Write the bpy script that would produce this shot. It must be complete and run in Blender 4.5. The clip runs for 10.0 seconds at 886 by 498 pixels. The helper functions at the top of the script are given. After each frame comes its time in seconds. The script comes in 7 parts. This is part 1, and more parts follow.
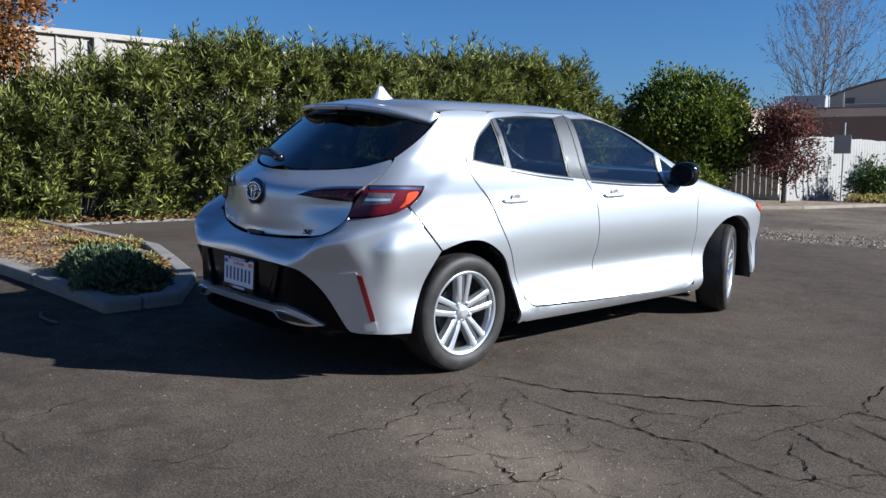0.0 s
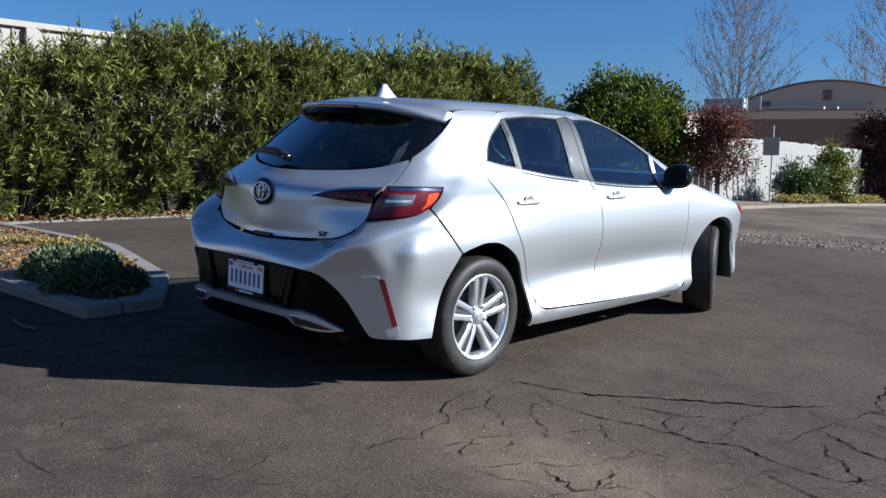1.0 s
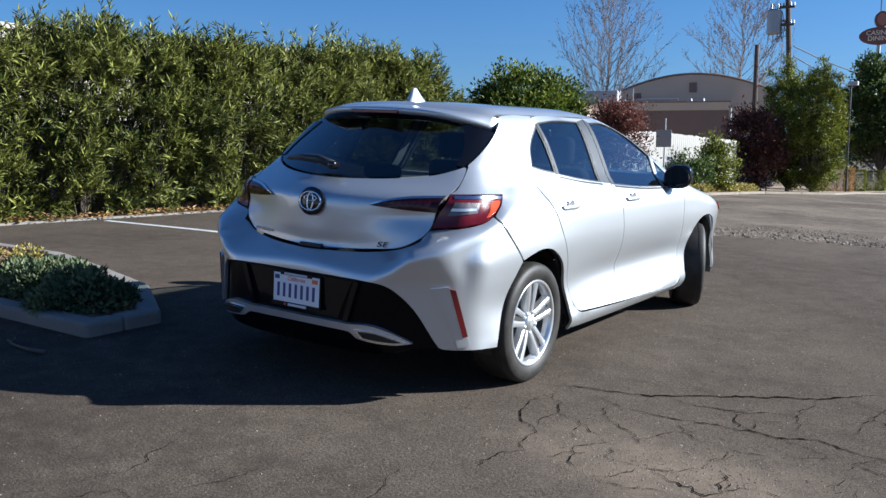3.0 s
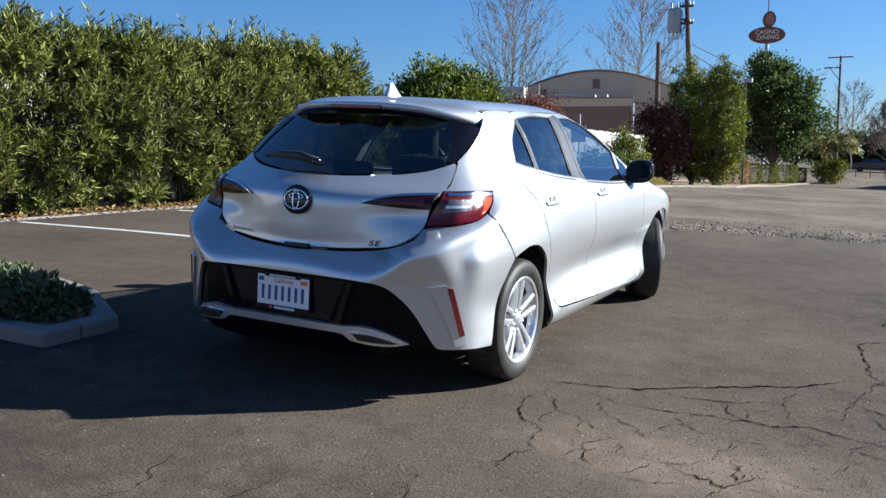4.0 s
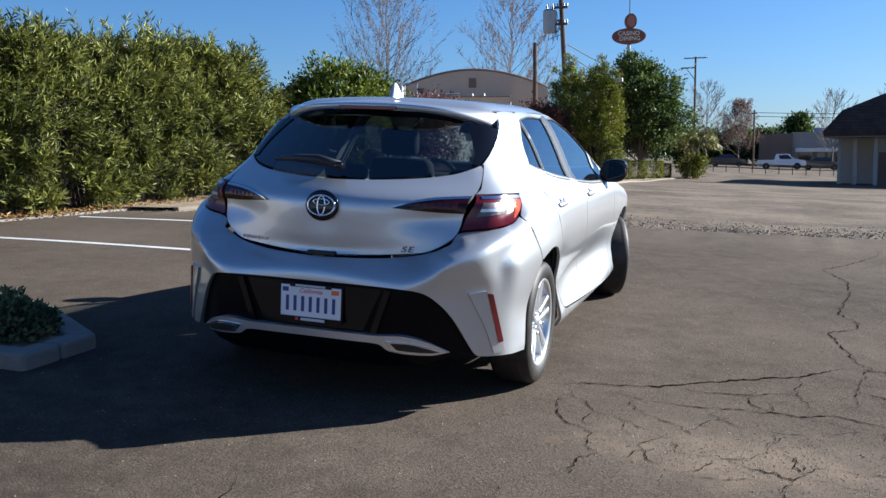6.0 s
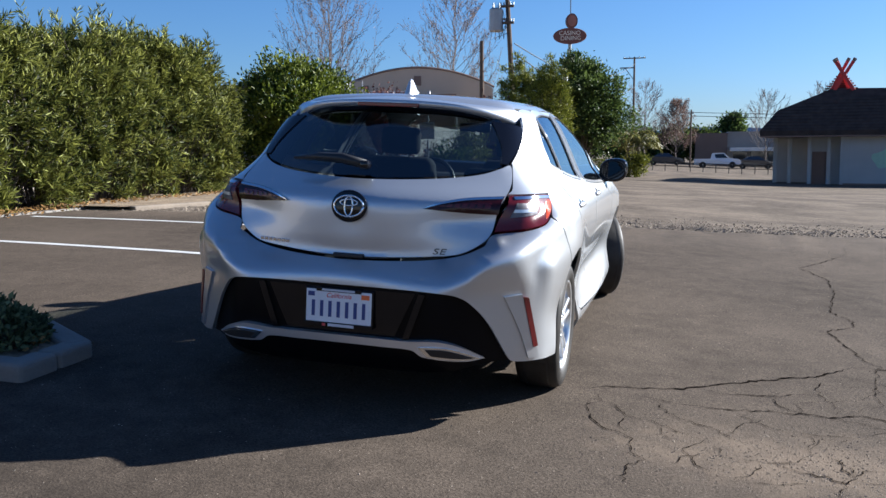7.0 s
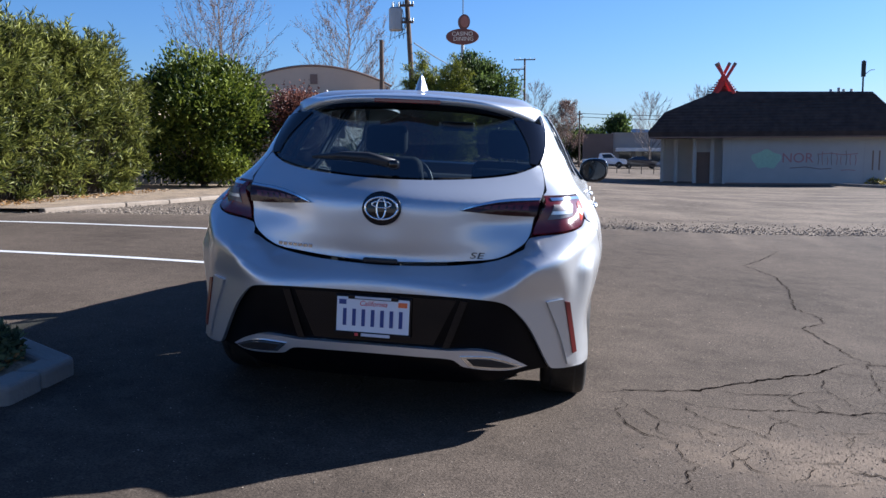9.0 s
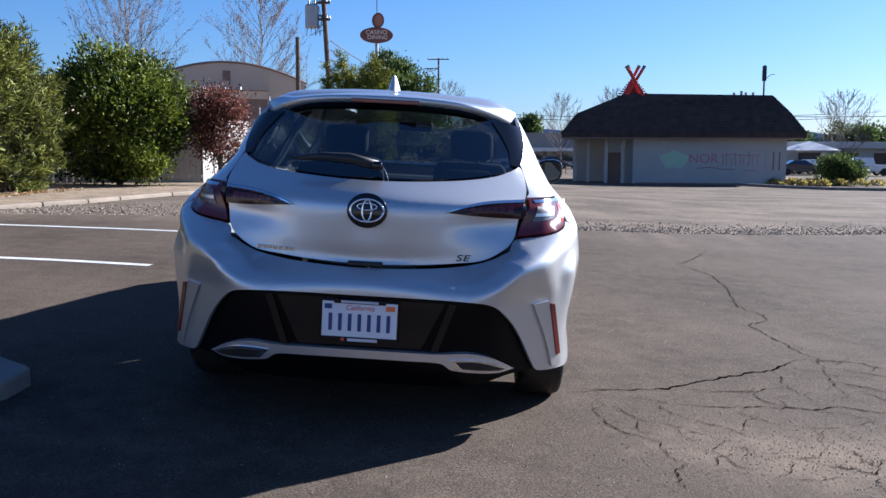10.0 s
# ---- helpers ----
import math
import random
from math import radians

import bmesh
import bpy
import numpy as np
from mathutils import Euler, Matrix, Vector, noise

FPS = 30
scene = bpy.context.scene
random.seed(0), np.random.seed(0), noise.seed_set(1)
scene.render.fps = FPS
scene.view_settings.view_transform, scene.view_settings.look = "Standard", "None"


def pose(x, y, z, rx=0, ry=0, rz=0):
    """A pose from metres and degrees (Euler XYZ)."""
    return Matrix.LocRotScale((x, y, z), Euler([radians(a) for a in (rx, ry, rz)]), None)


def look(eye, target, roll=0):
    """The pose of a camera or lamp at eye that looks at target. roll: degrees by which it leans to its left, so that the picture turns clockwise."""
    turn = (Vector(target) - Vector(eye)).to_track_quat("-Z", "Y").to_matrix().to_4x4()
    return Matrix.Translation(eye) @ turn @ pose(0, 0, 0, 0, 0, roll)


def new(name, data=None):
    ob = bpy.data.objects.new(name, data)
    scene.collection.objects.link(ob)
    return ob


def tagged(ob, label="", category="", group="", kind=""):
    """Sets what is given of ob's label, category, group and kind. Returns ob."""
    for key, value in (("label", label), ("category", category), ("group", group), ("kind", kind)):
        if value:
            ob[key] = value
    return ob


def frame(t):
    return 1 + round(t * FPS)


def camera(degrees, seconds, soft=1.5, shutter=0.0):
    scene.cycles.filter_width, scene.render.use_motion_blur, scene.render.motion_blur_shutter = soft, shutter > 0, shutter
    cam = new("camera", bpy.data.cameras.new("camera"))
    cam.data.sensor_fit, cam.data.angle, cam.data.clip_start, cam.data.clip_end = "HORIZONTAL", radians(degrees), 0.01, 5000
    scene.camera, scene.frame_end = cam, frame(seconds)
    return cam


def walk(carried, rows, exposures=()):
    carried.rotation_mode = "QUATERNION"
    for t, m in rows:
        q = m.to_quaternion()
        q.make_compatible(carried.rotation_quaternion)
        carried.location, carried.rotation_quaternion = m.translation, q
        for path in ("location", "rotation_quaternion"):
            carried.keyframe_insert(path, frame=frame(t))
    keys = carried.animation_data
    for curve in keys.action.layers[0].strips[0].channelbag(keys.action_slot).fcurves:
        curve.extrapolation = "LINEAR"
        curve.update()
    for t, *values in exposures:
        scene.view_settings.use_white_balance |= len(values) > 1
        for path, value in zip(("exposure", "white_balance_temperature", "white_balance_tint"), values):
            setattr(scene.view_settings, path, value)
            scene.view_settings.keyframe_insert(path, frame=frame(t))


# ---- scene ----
cam = camera(52.9, 10.0)
LIE = pose(0, 0, 0, 1.0, 2.8, 0)  # the lot rises a little ahead of the car and falls to its right
PATH = [
    (0, (4.203, -3.21, 1.31), (2.742, -1.874, 1.029), 1.5),
    (0.5, (3.985, -3.325, 1.314), (2.567, -1.944, 1.03), 1.6),
    (1, (3.78, -3.492, 1.304), (2.445, -2.029, 1.024), 2.2),
    (1.5, (3.606, -3.673, 1.323), (2.331, -2.158, 1.037), 2.3),
    (2, (3.426, -3.767, 1.326), (2.177, -2.231, 1.039), 2.0),
    (3.3, (2.885, -4.099, 1.348), (1.842, -2.417, 1.058), 2.2),
    (3.5, (2.809, -4.133, 1.344), (1.807, -2.426, 1.054), 2.3),
    (4, (2.598, -4.18, 1.331), (1.68, -2.427, 1.04), 2.0),
    (4.5, (2.395, -4.204, 1.333), (1.5, -2.439, 1.041), 1.9),
    (5, (2.205, -4.286, 1.329), (1.345, -2.504, 1.039), 1.9),
    (5.5, (2.009, -4.379, 1.328), (1.28, -2.539, 1.039), 1.9),
    (5.7, (1.954, -4.385, 1.323), (1.265, -2.529, 1.035), 1.9),
    (6.8, (1.525, -4.421, 1.31), (0.963, -2.522, 1.029), 1.8),
    (7, (1.426, -4.39, 1.305), (0.906, -2.48, 1.021), 2.1),
    (7.5, (1.233, -4.455, 1.302), (0.813, -2.519, 1.025), 2.3),
    (8, (1.076, -4.435, 1.284), (0.693, -2.491, 1.008), 2.3),
    (8.5, (0.909, -4.382, 1.282), (0.558, -2.433, 1.005), 2.3),
    (9, (0.772, -4.342, 1.273), (0.495, -2.381, 0.998), 2.5),
    (9.5, (0.605, -4.329, 1.271), (0.417, -2.357, 0.999), 2.7),
    (10, (0.463, -4.331, 1.268), (0.382, -2.351, 1.0), 3.0),
]
walk(cam, [(t, LIE @ look(eye, target, roll)) for t, eye, target, roll in PATH],
     [(0, 1.26, 4880, 9), (2.2, 1.28, 4880, 9), (3.4, 1.66, 5000, 8), (5.5, 1.70, 5120, 9), (7, 1.72, 5160, 11), (8.5, 1.76, 5080, 14), (9.5, 1.82, 5030, 15), (10, 1.82, 5030, 15)])

# ---- light ----
SUN = (LIE.to_3x3() @ Vector((1.40, 1.12, 0.90))).normalized()
world = bpy.data.worlds.new("sky")
scene.world = world
world.use_nodes = True
sky = world.node_tree.nodes.new("ShaderNodeTexSky")
sky.sky_type, sky.sun_disc = "NISHITA", False
sky.sun_elevation, sky.sun_rotation = math.asin(SUN.z), math.atan2(SUN.x, SUN.y)
sky.air_density, sky.dust_density, sky.ozone_density = 1.0, 0.4, 6.0
background = world.node_tree.nodes["Background"]
background.inputs["Strength"].default_value = 0.0335
world.node_tree.links.new(sky.outputs[0], background.inputs["Color"])
sun = new("sun", bpy.data.lights.new("sun", "SUN"))
sun.data.energy, sun.data.angle, sun.data.color = 5.0, radians(0.5), (1.0, 0.86, 0.66)
sun.matrix_world = look(SUN * 60, (0, 0, 0))

# ---- helpers of this scene ----
def curve(knots):
    """A smooth function through (u, v) knots, flat beyond the ends."""
    u = np.array([k[0] for k in knots], float)
    v = np.array([k[1] for k in knots], float)
    d = np.diff(v) / np.diff(u)
    m = np.zeros(len(u))
    for i in range(1, len(u) - 1):
        if d[i - 1] * d[i] > 0:
            m[i] = 2 * d[i - 1] * d[i] / (d[i - 1] + d[i])
    m[0], m[-1] = d[0], d[-1]

    def at(q):
        q = np.asarray(q, float)
        e = np.clip(q, u[0], u[-1])
        i = np.clip(np.searchsorted(u, e) - 1, 0, len(u) - 2)
        w = u[i + 1] - u[i]
        s = (e - u[i]) / w
        a, b = s * s * (3 - 2 * s), s * (1 - s)
        return v[i] * (1 - a) + v[i + 1] * a + b * w * (m[i] * (1 - s) - m[i + 1] * s) + (q - e) * np.where(q < e, m[0], m[-1])
    return at



FALL = curve([(-300, 0.16), (-12, 0.16), (-6, 0.155), (-3.5, 0.13), (-2, 0.09), (-0.9, 0.044), (0, 0), (3, -0.1467), (5, -0.235), (8, -0.31), (14, -0.36), (600, -0.36)])
RISE = curve([(-300, -0.20), (-25, -0.19), (-12, -0.17), (-7, -0.122), (0, 0), (4, 0.0698), (7, 0.10), (10, 0.09), (20, -0.02), (35, -0.42), (50, -0.92), (65, -1.1), (600, -1.12)])


def lie(x, y):
    """Height of the ground."""
    return FALL(x) + RISE(y)


def mesh(name, verts, faces, mat=None, smooth=False):
    me = bpy.data.meshes.new(name)
    me.from_pydata([tuple(v) for v in verts], [], [tuple(f) for f in faces])
    for m in (mat if isinstance(mat, (list, tuple)) else [mat]):
        if m:
            me.materials.append(m)
    if smooth:
        me.polygons.foreach_set("use_smooth", [True] * len(me.polygons))
    me.update()
    return me


def part(name, bm, material, parent, label="", smooth=False, m=None):
    """Links a bmesh or mesh as one object under a thing or part."""
    if isinstance(bm, bmesh.types.BMesh):
        me = bpy.data.meshes.new(name)
        bm.to_mesh(me)
        bm.free()
        me.materials.append(material)
        if smooth:
            me.polygons.foreach_set("use_smooth", [True] * len(me.polygons))
    else:
        me = bm
        if material and not me.materials:
            me.materials.append(material)
    ob = new(name, me)
    ob.parent = parent
    if m is not None:
        ob.matrix_basis = m
    if label:
        tagged(ob, label)
    return ob


def thing(name, label, category, m=None, group="", kind=""):
    ob = new(name)
    ob.empty_display_size = 0.2
    if m is not None:
        ob.matrix_basis = m
    return tagged(ob, label, category, group, kind)


def box(x0, x1, y0, y1, z0, z1, bevel=0.0, seg=2):
    bm = bmesh.new()
    bmesh.ops.create_cube(bm, size=1)
    bmesh.ops.scale(bm, vec=(x1 - x0, y1 - y0, z1 - z0), verts=bm.verts)
    bmesh.ops.translate(bm, vec=((x0 + x1) / 2, (y0 + y1) / 2, (z0 + z1) / 2), verts=bm.verts)
    if bevel:
        bmesh.ops.bevel(bm, geom=bm.edges[:], offset=bevel, segments=seg, affect="EDGES", profile=0.5)
    return bm


def rod(points, radii, sides=8):
    """A round rod through points."""
    bm = bmesh.new()
    rings = []
    pts = [Vector(p) for p in points]
    rr = radii if isinstance(radii, (list, tuple)) else [radii] * len(pts)
    for i, p in enumerate(pts):
        d = (pts[min(i + 1, len(pts) - 1)] - pts[max(i - 1, 0)]).normalized()
        a = d.orthogonal().normalized() if i == 0 else (rings_a - d * rings_a.dot(d)).normalized()
        rings_a = a
        b = d.cross(a)
        rings.append([bm.verts.new(p + (a * math.cos(k * math.tau / sides) + b * math.sin(k * math.tau / sides)) * rr[i]) for k in range(sides)])
    for r0, r1 in zip(rings, rings[1:]):
        for k in range(sides):
            bm.faces.new((r0[k], r0[(k + 1) % sides], r1[(k + 1) % sides], r1[k]))
    bm.faces.new(rings[0][::-1])
    bm.faces.new(rings[-1])
    return bm


def lathe(profile, sides=48, axis="x"):
    """A turned form: profile of (along, radius)."""
    verts, faces = [], []
    for a, r in profile:
        for k in range(sides):
            c, s = math.cos(k * math.tau / sides) * r, math.sin(k * math.tau / sides) * r
            verts.append((a, c, s) if axis == "x" else (c, s, a))
    n = len(profile)
    for i in range(n - 1):
        for k in range(sides):
            q = (i * sides + k, i * sides + (k + 1) % sides, (i + 1) * sides + (k + 1) % sides, (i + 1) * sides + k)
            faces.append(q if axis != "x" else q[::-1])
    bm = bmesh.new()
    bv = [bm.verts.new(v) for v in verts]
    for f in faces:
        bm.faces.new([bv[i] for i in f])
    return bm


# ---- materials ----
def material(name, base, rough=0.6, metal=0.0, coat=0.0, spread=0.12, scale=6.0, fine=60.0, bump=0.15, tint=None, spec=0.5, island=0.0, coords="Object", dist=0.01):
    """A surface with variation at two scales and fine relief."""
    mat = bpy.data.materials.new(name)
    mat.use_nodes = True
    nt = mat.node_tree
    nodes, link = nt.nodes, nt.links.new
    bsdf = nodes["Principled BSDF"]
    bsdf.inputs["Roughness"].default_value = rough
    bsdf.inputs["Metallic"].default_value = metal
    bsdf.inputs["Coat Weight"].default_value = coat
    bsdf.inputs["Coat Roughness"].default_value = 0.04
    bsdf.inputs["Specular IOR Level"].default_value = spec
    tc = nodes.new("ShaderNodeTexCoord")
    big, small = nodes.new("ShaderNodeTexNoise"), nodes.new("ShaderNodeTexNoise")
    big.inputs["Scale"].default_value, small.inputs["Scale"].default_value = scale, fine
    big.inputs["Detail"].default_value = 5
    small.inputs["Detail"].default_value = 3
    link(tc.outputs[coords], big.inputs["Vector"])
    link(tc.outputs[coords], small.inputs["Vector"])
    ramp = nodes.new("ShaderNodeMix")
    ramp.data_type = "RGBA"
    lo = tuple(c * (1 - spread) for c in base)
    hi = tuple(min(1, c * (1 + spread)) for c in (tint or base))
    ramp.inputs["A"].default_value, ramp.inputs["B"].default_value = (*lo, 1), (*hi, 1)
    mixf = nodes.new("ShaderNodeMath")
    mixf.operation = "MULTIPLY_ADD"
    link(small.outputs["Fac"], mixf.inputs[0])
    mixf.inputs[1].default_value = 0.5
    scaled = nodes.new("ShaderNodeMath")
    scaled.operation = "MULTIPLY_ADD"
    link(big.outputs["Fac"], scaled.inputs[0])
    scaled.inputs[1].default_value, scaled.inputs[2].default_value = 1.6, -0.55
    link(scaled.outputs[0], mixf.inputs[2])
    last = mixf
    if island:
        geo = nodes.new("ShaderNodeNewGeometry")
        add = nodes.new("ShaderNodeMath")
        add.operation = "MULTIPLY_ADD"
        link(geo.outputs["Random Per Island"], add.inputs[0])
        add.inputs[1].default_value = island
        link(mixf.outputs[0], add.inputs[2])
        sub = nodes.new("ShaderNodeMath")
        sub.operation = "SUBTRACT"
        sub.inputs[1].default_value = island / 2
        link(add.outputs[0], sub.inputs[0])
        last = sub
    clamp = nodes.new("ShaderNodeClamp")
    link(last.outputs[0], clamp.inputs[0])
    link(clamp.outputs[0], ramp.inputs["Factor"])
    link(ramp.outputs["Result"], bsdf.inputs["Base Color"])
    if bump:
        bp = nodes.new("ShaderNodeBump")
        bp.inputs["Strength"].default_value, bp.inputs["Distance"].default_value = bump, dist
        link(small.outputs["Fac"], bp.inputs["Height"])
        link(bp.outputs[0], bsdf.inputs["Normal"])
    return mat


def leaf_material(name, base, tint, back=0.35, rough=0.45):
    base, tint = (tuple(0.86 * c for c in k) for k in (base, tint))
    mat = material(name, base, rough=rough, spread=0.25, scale=1.1, fine=9.0, bump=0.0, tint=tint, island=1.1, spec=0.2)
    nt = mat.node_tree
    bsdf, out = nt.nodes["Principled BSDF"], nt.nodes["Material Output"]
    tr, mx = nt.nodes.new("ShaderNodeBsdfTranslucent"), nt.nodes.new("ShaderNodeMixShader")
    col = bsdf.inputs["Base Color"].links[0].from_socket
    nt.links.new(col, tr.inputs["Color"])
    mx.inputs[0].default_value = back
    nt.links.new(bsdf.outputs[0], mx.inputs[1])
    nt.links.new(tr.outputs[0], mx.inputs[2])
    nt.links.new(mx.outputs[0], out.inputs["Surface"])
    return mat


def glass_material(name, tint, least=0.05, most=0.85):
    """Tinted pane: see-through, with gloss that grows at grazing angles, alike from both sides."""
    mat = bpy.data.materials.new(name)
    mat.use_nodes = True
    nt = mat.node_tree
    nt.nodes.remove(nt.nodes["Principled BSDF"])
    tr, gl = nt.nodes.new("ShaderNodeBsdfTransparent"), nt.nodes.new("ShaderNodeBsdfGlossy")
    lw, mx = nt.nodes.new("ShaderNodeLayerWeight"), nt.nodes.new("ShaderNodeMixShader")
    lw.inputs["Blend"].default_value = 0.5
    steep, scaled = nt.nodes.new("ShaderNodeMath"), nt.nodes.new("ShaderNodeMath")
    steep.operation, scaled.operation = "POWER", "MULTIPLY_ADD"
    steep.inputs[1].default_value = 3.6
    scaled.inputs[1].default_value, scaled.inputs[2].default_value = most, least
    tr.inputs["Color"].default_value = (*tint, 1)
    gl.inputs["Roughness"].default_value = 0.015
    gl.inputs["Color"].default_value = (0.9, 0.95, 1.0, 1)
    nt.links.new(lw.outputs["Facing"], steep.inputs[0])
    nt.links.new(steep.outputs[0], scaled.inputs[0])
    nt.links.new(scaled.outputs[0], mx.inputs[0])
    nt.links.new(tr.outputs[0], mx.inputs[1])
    nt.links.new(gl.outputs[0], mx.inputs[2])
    nt.links.new(mx.outputs[0], nt.nodes["Material Output"].inputs["Surface"])
    return mat


PAINT = material("silver_paint", (0.545, 0.56, 0.575), rough=0.40, metal=0.76, coat=1.0, spread=0.02, scale=2, fine=900, bump=0.012, dist=0.001)
BLACK = material("black_plastic", (0.012, 0.012, 0.013), rough=0.45, spread=0.2, fine=300, bump=0.08, dist=0.002)
# Body paint made darker, with the shade of the handle recess in its colour.
HANDLECUP = material("shaded_silver_paint", (0.30, 0.30, 0.30), rough=0.4, metal=0.7, coat=0.6, spread=0.03, scale=4, fine=300, bump=0.0)
GLOSSBLACK = material("gloss_black_plastic", (0.005, 0.005, 0.007), rough=0.12, coat=0.2, spread=0.1, fine=120, bump=0.0, spec=0.35)
CHROME = material("chrome", (0.75, 0.76, 0.78), rough=0.12, metal=1.0, spread=0.04, scale=8, fine=200, bump=0.01)
SATIN = material("satin_metal", (0.66, 0.67, 0.69), rough=0.3, metal=0.75, spread=0.05, fine=300, bump=0.02)
ALLOY = material("alloy", (0.72, 0.73, 0.74), rough=0.28, metal=0.8, coat=0.5, spread=0.05, scale=10, fine=200, bump=0.02)
ALLOYDARK = material("alloy_grey", (0.07, 0.07, 0.075), rough=0.45, metal=0.5, spread=0.1, fine=150, bump=0.03)
RUBBER = material("tyre_rubber", (0.014, 0.013, 0.012), rough=0.55, spread=0.35, scale=12, fine=120, bump=0.25, tint=(0.030, 0.027, 0.024), dist=0.004, spec=0.25)
CABIN = material("cabin_cloth", (0.012, 0.012, 0.014), rough=0.9, spread=0.3, fine=200, bump=0.2)
GLASS = glass_material("privacy_glass", (0.23, 0.27, 0.29), 0.08)
CLEAR = glass_material("window_glass", (0.80, 0.87, 0.86), 0.09)
RED = material("red_lens", (0.090, 0.006, 0.009), rough=0.2, coat=0.12, spread=0.25, scale=20, fine=140, bump=0.05)
REDLAMP = material("brake_lens", (0.14, 0.010, 0.010), rough=0.2, coat=0.4, spread=0.25, scale=20, fine=140, bump=0.05)
SMOKE = material("smoked_lens", (0.026, 0.004, 0.006), rough=0.14, coat=0.15, spread=0.3, scale=18, fine=150, bump=0.03, spec=0.25)
REFLECT = material("red_reflector", (0.12, 0.006, 0.007), rough=0.3, coat=0.3, spread=0.1, scale=30, fine=200, bump=0.05)
PILLAR = material("satin_black_film", (0.05, 0.05, 0.05), rough=0.35, spread=0.1, fine=300, bump=0.02)
INSERT = material("insert_black", (0.003, 0.003, 0.004), rough=0.28, spread=0.2, fine=300, bump=0.05, dist=0.002, spec=0.12)
AMBER = material("amber_lens", (0.55, 0.075, 0.02), rough=0.15, coat=0.4, spread=0.15, fine=150)
LAMPCLEAR = material("clear_lens", (0.11, 0.10, 0.11), rough=0.35, metal=0.4, coat=0.25, spread=0.35, scale=40, fine=160)
WHITEPAINT = material("white_paint", (0.72, 0.71, 0.69), rough=0.6, spread=0.06, scale=3, fine=60)

# ---- ground ----


def asphalt(name, dark, light, speck, stain=0.35, grain=105.0, tone_patches=None, patch=(0.32, 0.68)):
    """Bound stones: fine aggregate, scattered pale specks, broad stains and scuffs."""
    mat = bpy.data.materials.new(name)
    mat.use_nodes = True
    nt = mat.node_tree
    node, link = nt.nodes.new, nt.links.new
    bsdf = nt.nodes["Principled BSDF"]
    bsdf.inputs["Roughness"].default_value = 0.92
    bsdf.inputs["Specular IOR Level"].default_value = 0.06
    tc = node("ShaderNodeTexCoord")
    noises = []
    for scale, detail in ((grain, 4), (0.45, 6), (6.0, 5), (1.6, 4)):
        n = node("ShaderNodeTexNoise")
        n.inputs["Scale"].default_value, n.inputs["Detail"].default_value = scale, detail
        n.inputs["Roughness"].default_value = 0.65
        link(tc.outputs["Object"], n.inputs["Vector"])
        noises.append(n)
    vor = node("ShaderNodeTexVoronoi")
    vor.inputs["Scale"].default_value = 62.0
    link(tc.outputs["Object"], vor.inputs["Vector"])

    def ramp(socket, lo, hi):
        m = node("ShaderNodeMapRange")
        m.inputs["From Min"].default_value, m.inputs["From Max"].default_value = lo, hi
        link(socket, m.inputs["Value"])
        return m.outputs["Result"]

    def mix(fac, c0, c1):
        m = node("ShaderNodeMix")
        m.data_type = "RGBA"
        link(fac, m.inputs["Factor"])
        for key, c in (("A", c0), ("B", c1)):
            if isinstance(c, tuple):
                m.inputs[key].default_value = (*c, 1)
            else:
                link(c, m.inputs[key])
        return m.outputs["Result"]

    base = mix(ramp(noises[1].outputs["Fac"], *patch), dark, light)
    worn = mix(ramp(noises[2].outputs["Fac"], 0.30, 0.75), base, tuple(c * (1 + stain) for c in light))
    half_worn = node("ShaderNodeMix")
    half_worn.data_type = "RGBA"
    half_worn.inputs["Factor"].default_value = 0.5
    link(base, half_worn.inputs["A"])
    link(worn, half_worn.inputs["B"])
    grainy = node("ShaderNodeMix")
    grainy.data_type, grainy.blend_type = "RGBA", "OVERLAY"
    grainy.inputs["Factor"].default_value = 0.55
    link(half_worn.outputs["Result"], grainy.inputs["A"])
    link(ramp(noises[0].outputs["Fac"], 0.32, 0.68), grainy.inputs["B"])
    far = node("ShaderNodeMath")
    far.operation = "LESS_THAN"
    link(vor.outputs["Distance"], far.inputs[0])
    far.inputs[1].default_value = 0.15
    pick = node("ShaderNodeMath")
    pick.operation = "MULTIPLY"
    link(far.outputs[0], pick.inputs[0])
    link(ramp(vor.outputs["Color"], 0.74, 0.82), pick.inputs[1])
    soft = node("ShaderNodeMath")
    soft.operation = "MULTIPLY"
    soft.inputs[1].default_value = 0.7
    link(pick.outputs[0], soft.inputs[0])
    colour = mix(soft.outputs[0], grainy.outputs["Result"], speck)
    for cx, cy, rx, ry, tone, much in tone_patches or ():  # a sandy patch and a broad darker patch, both with ragged edges
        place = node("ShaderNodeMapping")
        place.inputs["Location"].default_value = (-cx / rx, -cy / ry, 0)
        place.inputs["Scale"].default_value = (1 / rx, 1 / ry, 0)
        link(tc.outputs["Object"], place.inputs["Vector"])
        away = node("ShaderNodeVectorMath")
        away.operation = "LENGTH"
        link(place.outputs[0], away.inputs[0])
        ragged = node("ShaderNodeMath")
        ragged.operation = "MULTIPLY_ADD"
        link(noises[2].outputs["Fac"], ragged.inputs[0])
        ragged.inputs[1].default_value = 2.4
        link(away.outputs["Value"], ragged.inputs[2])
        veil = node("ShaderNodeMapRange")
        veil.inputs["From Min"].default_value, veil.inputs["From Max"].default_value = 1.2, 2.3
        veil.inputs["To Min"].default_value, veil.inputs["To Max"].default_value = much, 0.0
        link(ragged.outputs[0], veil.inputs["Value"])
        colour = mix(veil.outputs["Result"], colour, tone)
    link(colour, bsdf.inputs["Base Color"])
    bump = node("ShaderNodeBump")
